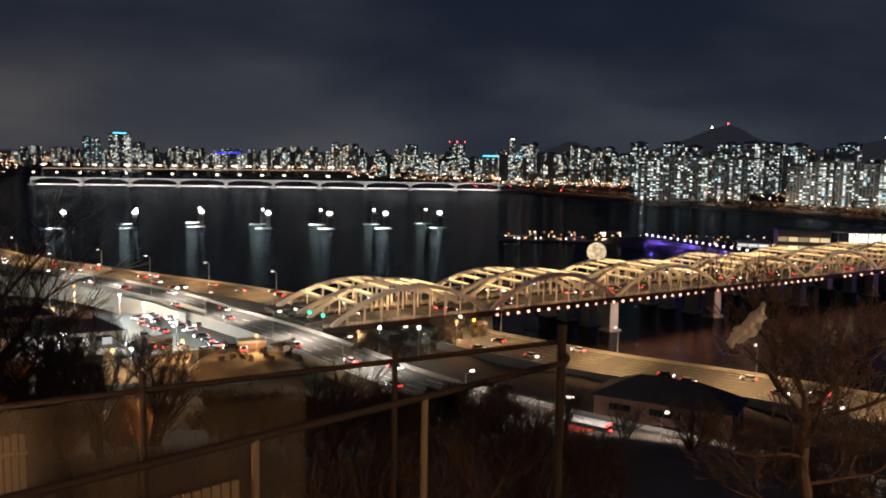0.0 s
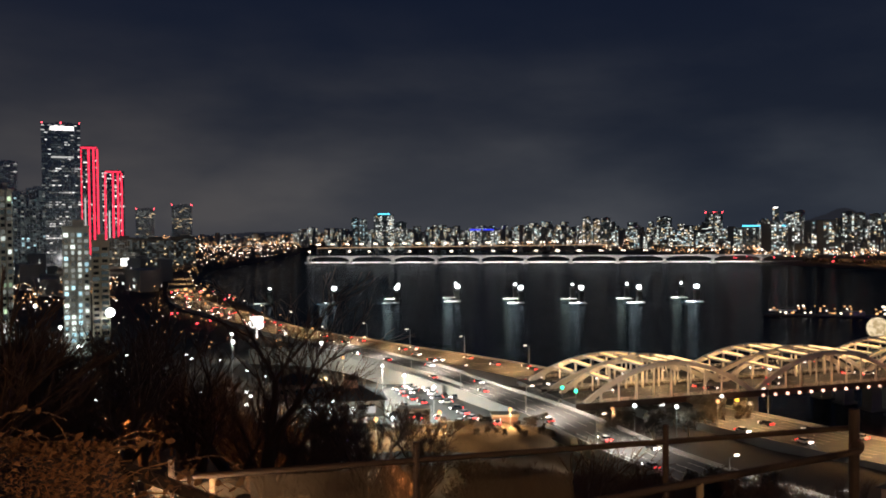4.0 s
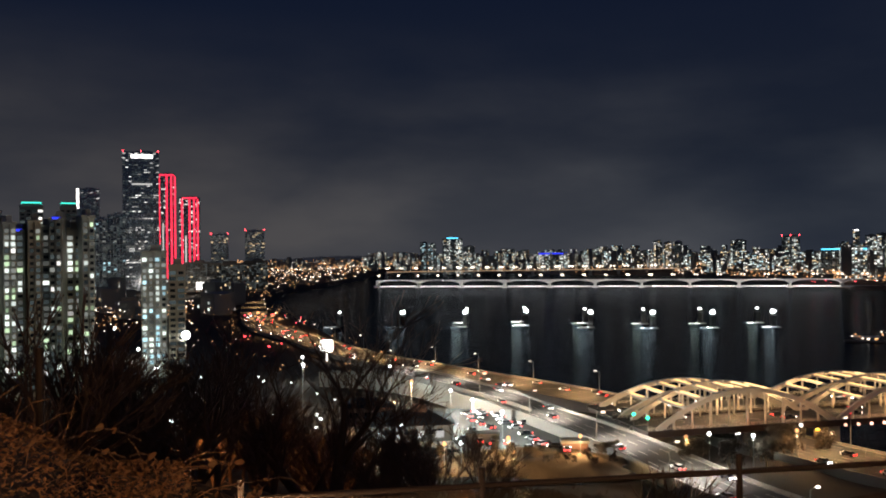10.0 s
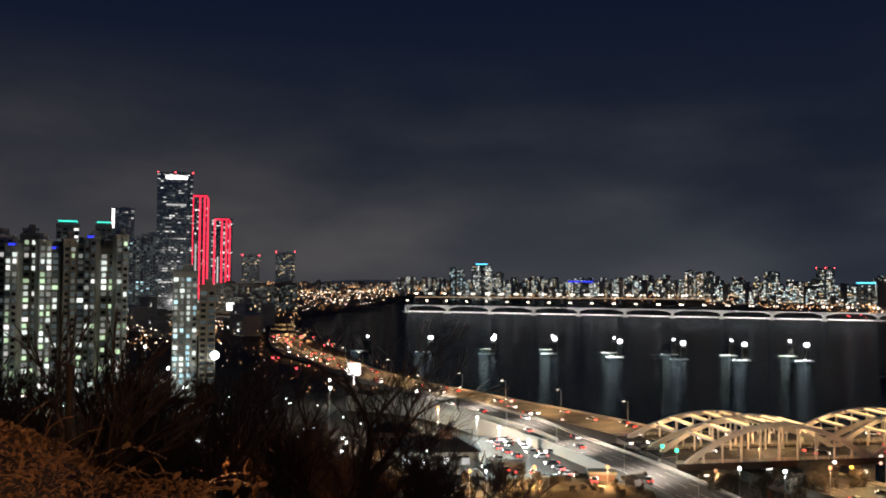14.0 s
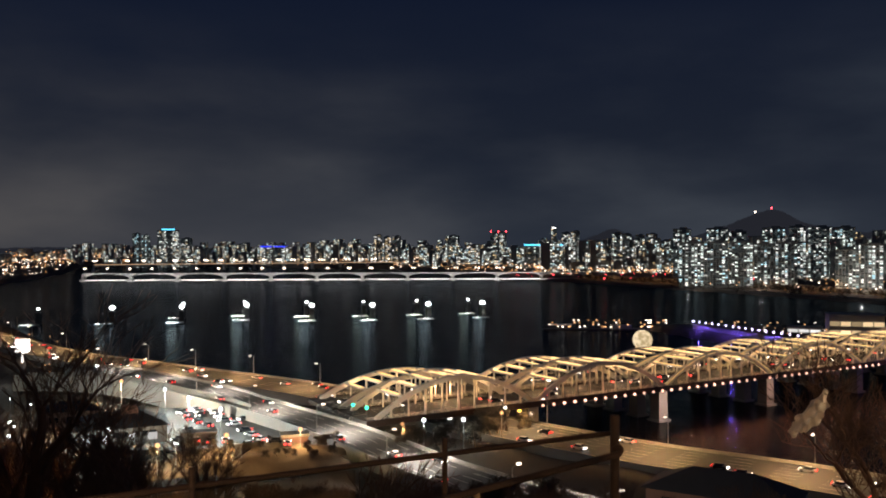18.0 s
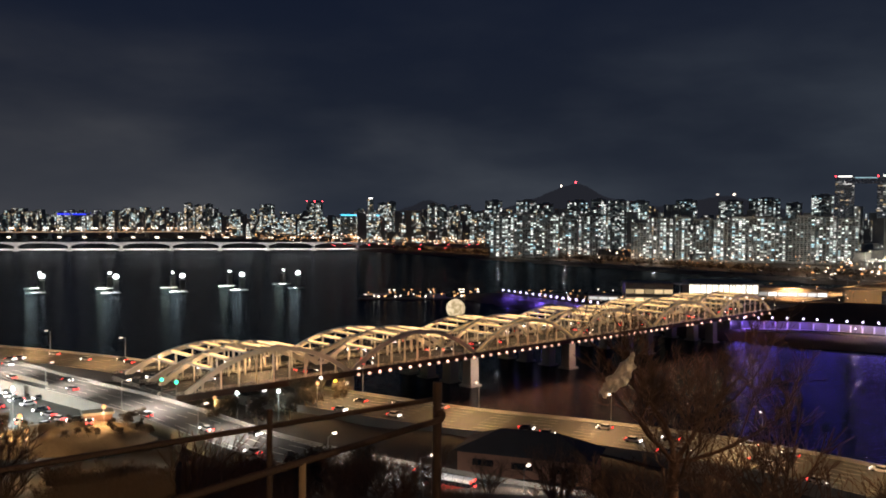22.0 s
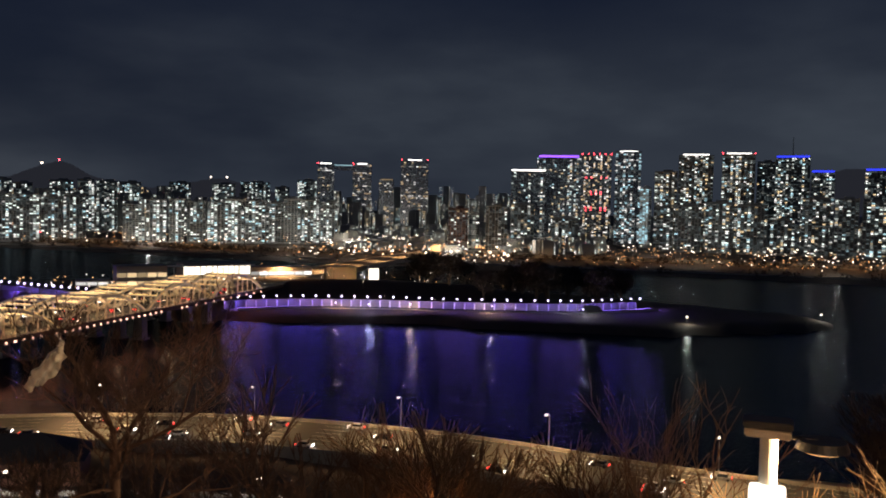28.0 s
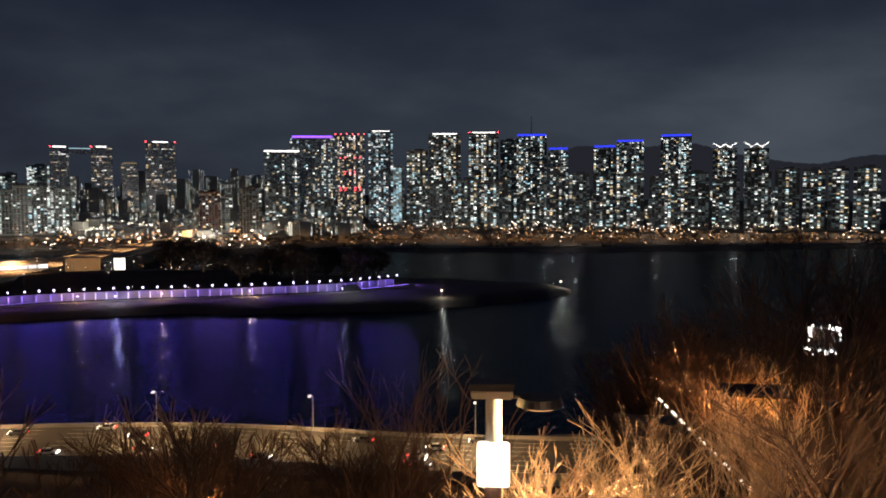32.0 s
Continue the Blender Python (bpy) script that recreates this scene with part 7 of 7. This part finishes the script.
part("shaft", bm, t_, material=M_RUST)

# dry vine hanging over the rail
vine = thing("dry_vine", "dry vine with withered leaves hanging over the rail", "vine")
rng_ = random.Random(52)
stems, leaves = bmesh.new(), bmesh.new()
for _ in range(34):
    c = pa.lerp(pb, rng_.uniform(-0.15, 0.95)) + Vector((rng_.uniform(-0.12, 0.12), rng_.uniform(-0.12, 0.12), rng_.uniform(-0.05, 0.12)))
    w = Vector((rng_.uniform(-0.7, 0.7), rng_.uniform(-0.5, 0.5), rng_.uniform(-0.9, 0.3))).normalized()
    for k_ in range(7):
        q = c + w * rng_.uniform(0.04, 0.10)
        put_tube(stems, c, q, 0.004, 0.003, 4, False)
        if rng_.random() < 0.7:
            n = Vector((rng_.uniform(-1, 1), rng_.uniform(-1, 1), rng_.uniform(-0.4, 1))).normalized()
            a = n.orthogonal().normalized()
            b, s = n.cross(a), rng_.uniform(0.018, 0.038)
            leaves.faces.new([leaves.verts.new(q + v_) for v_ in (a * s, a * s * 0.3 + b * s * 0.6, -a * s * 0.7 + b * s * 0.5, -a * s, -a * s * 0.6 - b * s * 0.5, a * s * 0.3 - b * s * 0.7 + n * s * 0.3)])
        c, w = q, (w + Vector((rng_.uniform(-0.5, 0.5), rng_.uniform(-0.5, 0.5), rng_.uniform(-0.6, 0.2)))).normalized()
tagged(part("stems", stems, vine, material=M_BARK_DARK), kind="stuff")
tagged(part("leaves", leaves, vine, "withered brown leaves", material=M_LEAF), kind="stuff")

# leaf litter on the bank
rng_ = random.Random(17)
bm = bmesh.new()
for _ in range(20000):
    az_, r_ = rng_.uniform(31, 60), rng_.uniform(3.2, 6.8)
    x_, y_ = polar(az_, r_)
    c = Vector((x_, y_, ground_z(x_, y_) + rng_.uniform(0.01, 0.09)))
    n = Vector((rng_.uniform(-1, 1), rng_.uniform(-1, 1), 1.1)).normalized()
    a = n.orthogonal().normalized()
    a.rotate(Matrix.Rotation(rng_.uniform(0, 6.28), 3, n))
    b = n.cross(a)
    s = rng_.uniform(0.006, 0.015)
    q = [bm.verts.new(c + a * s * 1.6), bm.verts.new(c + b * s * 0.7 + n * s * 0.3), bm.verts.new(c - a * s * 1.4), bm.verts.new(c - b * s * 0.7 + n * s * 0.4)]
    bm.faces.new(q)
tagged(new("leaf_litter", mesh_of(bm, M_LEAF)), "brown dry leaves strewn over the bank", "leaves", kind="stuff")
bm = bmesh.new()
for _ in range(420):
    az_, r_ = rng_.uniform(30, 60), rng_.uniform(3.0, 8)
    x_, y_ = polar(az_, r_)
    c = Vector((x_, y_, ground_z(x_, y_)))
    w = Vector((rng_.uniform(-1, 1), rng_.uniform(-1, 1), rng_.uniform(0.2, 1.0))).normalized()
    for k_ in range(3):
        q = c + w * rng_.uniform(0.06, 0.14)
        put_tube(bm, c, q, 0.004, 0.003, 3, False)
        c, w = q, (w + Vector((rng_.uniform(-0.4, 0.4), rng_.uniform(-0.4, 0.4), -0.35))).normalized()
tagged(new("dry_stalks", mesh_of(bm, M_LEAF)), "thin dry grass stalks and fallen twigs", "grass", kind="stuff")

# park lamp with its sign box
x_, y_ = 5.91, 2.61
pl = thing("park_lamp", "cream park lamp column with glowing box and disc head", "street lamp", Matrix.Translation((x_, y_, 0)) @ Matrix.Rotation(radians(-63.7), 4, "Z"))
bm = bmesh.new()
put_tube(bm, (0, 0, 66.0), (0, 0, 68.5), 0.062, 0.058, 16)
part("column", bm, pl, "cream painted column", material=M_CREAM)
bm = bmesh.new()
put_tube(bm, (0, 0, 65.3), (0, 0, 67.86), 0.070, 0.066, 16)
part("sleeve", bm, pl, "reddish brown lower sleeve", material=M_BRICK)
part("cap", box_mesh((0.30, 0.16, 0.06), M_CREAM, (-0.01, 0, 68.52), 0.012), pl, "flat cream cap")
part("cap_cover", box_mesh((0.32, 0.22, 0.05), M_STEEL, (-0.01, 0, 68.58), 0.01), pl)
bm = bmesh.new()
ring = []
for k_ in range(24):
    a_ = math.tau * (k_ + 0.5) / 24
    ring.append((math.copysign(0.092, math.cos(a_)) + 0.026 * math.cos(a_), 68.02 + math.copysign(0.126, math.sin(a_)) + 0.026 * math.sin(a_)))
f_, k_ = [bm.verts.new((x2, -0.125, z2)) for x2, z2 in ring], [bm.verts.new((x2, -0.025, z2)) for x2, z2 in ring]
bm.faces.new(f_)
bm.faces.new(k_[::-1])
for i in range(24):
    bm.faces.new((f_[i], k_[i], k_[(i + 1) % 24], f_[(i + 1) % 24]))
bmesh.ops.recalc_face_normals(bm, faces=bm.faces[:])
part("sign_box", bm, pl, "glowing white box with rounded corners", material=G_LANTERN)
bm = bmesh.new()
put_tube(bm, (0.1, 0, 68.50), (0.30, 0, 68.49), 0.016, 0.016, 8)
part("arm", bm, pl, material=M_STEEL)
bm = bmesh.new()
put_tube(bm, (0.33, 0, 68.44), (0.33, 0, 68.50), 0.17, 0.15, 24)
part("disc_head", bm, pl, "dark disc lamp head", material=M_STEEL)
bm = bmesh.new()
put_tube(bm, (0.33, 0, 68.425), (0.33, 0, 68.437), 0.13, 0.13, 20)
part("diffuser", bm, pl, material=G_SODIUM)
m_ = pl.matrix_world
lamp("park_light", "POINT", Matrix.Translation(m_ @ Vector((0.33, 0, 68.36))), 460, (1.0, 0.66, 0.33), 0.06)
lamp("sign_light", "AREA", look(m_ @ Vector((0, -0.16, 68.02)), m_ @ Vector((0, -2, 67.6))), 6, (1.0, 0.9, 0.75), 0.22, 0.28)
# unseen park lamps behind the lookout; others down steps and slope, mostly added fill
for az_, r_, h_, e_ in ((105, 5.5, 3.6, 300), (-165, 4.5, 3.4, 520), (-79.3, 43.2, 3.0, 2600), (-84, 24, 2.4, 120), (-75, 16, 2.2, 120), (-45, 17, 2.6, 40), (33.5, 6.4, 0.7, 60), (36.5, 62, 4, 900), (-30, 26, 2.6, 90), (23.5, 58, 4, 700), (17.5, 78, 4, 800)):
    x_, y_ = polar(az_, r_)
    z_ = ground_z(x_, y_)
    t_ = thing("park_lamp", "slim amber park lamp from a set of mostly added fill", "street lamp", Matrix.Translation((x_, y_, z_)))
    bm = bmesh.new()
    put_tube(bm, (0, 0, 0), (0, 0, h_), 0.035, 0.025, 8)
    part("post", bm, t_, material=M_RUBBER)
    bm = bmesh.new()
    put_tube(bm, (-x_ * 0.7 / r_, -y_ * 0.7 / r_, h_ + 0.24), (-x_ * 0.7 / r_, -y_ * 0.7 / r_, h_ + 0.34), 0.16 if h_ > 1 else 0.05, 0.1 if h_ > 1 else 0.04, 12)
    put_tube(bm, (0, 0, h_), (-x_ * 0.7 / r_, -y_ * 0.7 / r_, h_ + 0.3), 0.03, 0.025, 6)
    if h_ > 1:
        part("shade", bm, t_, material=M_STEEL)
    else:
        bm.free()
    lamp("park_light", "POINT", Matrix.Translation((x_ * (1 - 0.7 / r_), y_ * (1 - 0.7 / r_), z_ + h_ + 0.1)), e_, (1.0, 0.66, 0.38) if az_ < -100 or az_ == 33.5 else (1.0, 0.44, 0.13), 0.1)

# steps with a lit handrail, and an arbour below the lookout
st = thing("hill_steps", "timber hill steps with pale treads", "stairs", kind="structure")
h0, h1 = Vector((*polar(-73.7, 30), 62.9)), Vector((*polar(-80.6, 16), 64.6))
for i in range(18):
    p = h0.lerp(h1, i / 17)
    bm = bmesh.new()
    put_box(bm, (p.x + 0.9, p.y + 0.9, p.z - 1.0), (1.9, 0.42, 0.14), radians(-75))
    part("tread", bm, st, material=M_WOOD)
for i in range(9):
    a, b = h0.lerp(h1, i / 9), h0.lerp(h1, i / 9 + (0.05, 0.035, 0.06)[i % 3])
    pipe(a, b, 0.034, G_LANTERN, st, "handrail_light", "lit length of handrail")
    pipe((a.x, a.y, a.z - 1.2), a, 0.03, M_STEEL, st, "baluster")
x_, y_ = polar(-79.2, 42)
ab = thing("arbour", "small open arbour with a flat dark roof", "arbour", Matrix.Translation((x_, y_, 59.2)) @ Matrix.Rotation(radians(-70), 4, "Z"))
for sx in (-1.1, 1.1):
    for sy in (-0.8, 0.8):
        part("post", box_mesh((0.12, 0.12, 2.4), M_WOOD, (sx, sy, 0.2)), ab)
part("roof", box_mesh((3.0, 2.2, 0.16), M_ROOF, (0, 0, 1.5), 0.02), ab)
x_, y_ = polar(-83.0, 60)
kb = thing("lit_booth", "small booth outlined by white light strips in the trees", "booth", Matrix.Translation((x_, y_, 59.5)) @ Matrix.Rotation(radians(-82), 4, "Z") @ Matrix.Scale(0.84, 4))
part("wall", box_mesh((1.9, 1.6, 1.9), M_CURTAIN, (0, 0, 1.1)), kb)
rng_ = random.Random(41)
for i in range(34):
    k_ = i % 4
    if k_ == 0:
        c_ = (rng_.uniform(-1.0, 1.0), -1.06, 2.1 + rng_.uniform(-0.12, 0.12))
    elif k_ == 1:
        c_ = (-1.0 + rng_.uniform(-0.12, 0.16), -1.06, rng_.uniform(0.5, 2.1))
    elif k_ == 2:
        c_ = (1.0 + rng_.uniform(-0.16, 0.1), -1.06, rng_.uniform(0.9, 2.1))
    else:
        c_ = (rng_.uniform(-1.3, 1.2), -1.06, 0.2 + rng_.uniform(-0.3, 0.3))
    s_ = (rng_.uniform(0.08, 0.3), 0.1, rng_.uniform(0.06, 0.2))
    part("light_strip", box_mesh(s_, G_SIGN, c_), kb, "white light strip")
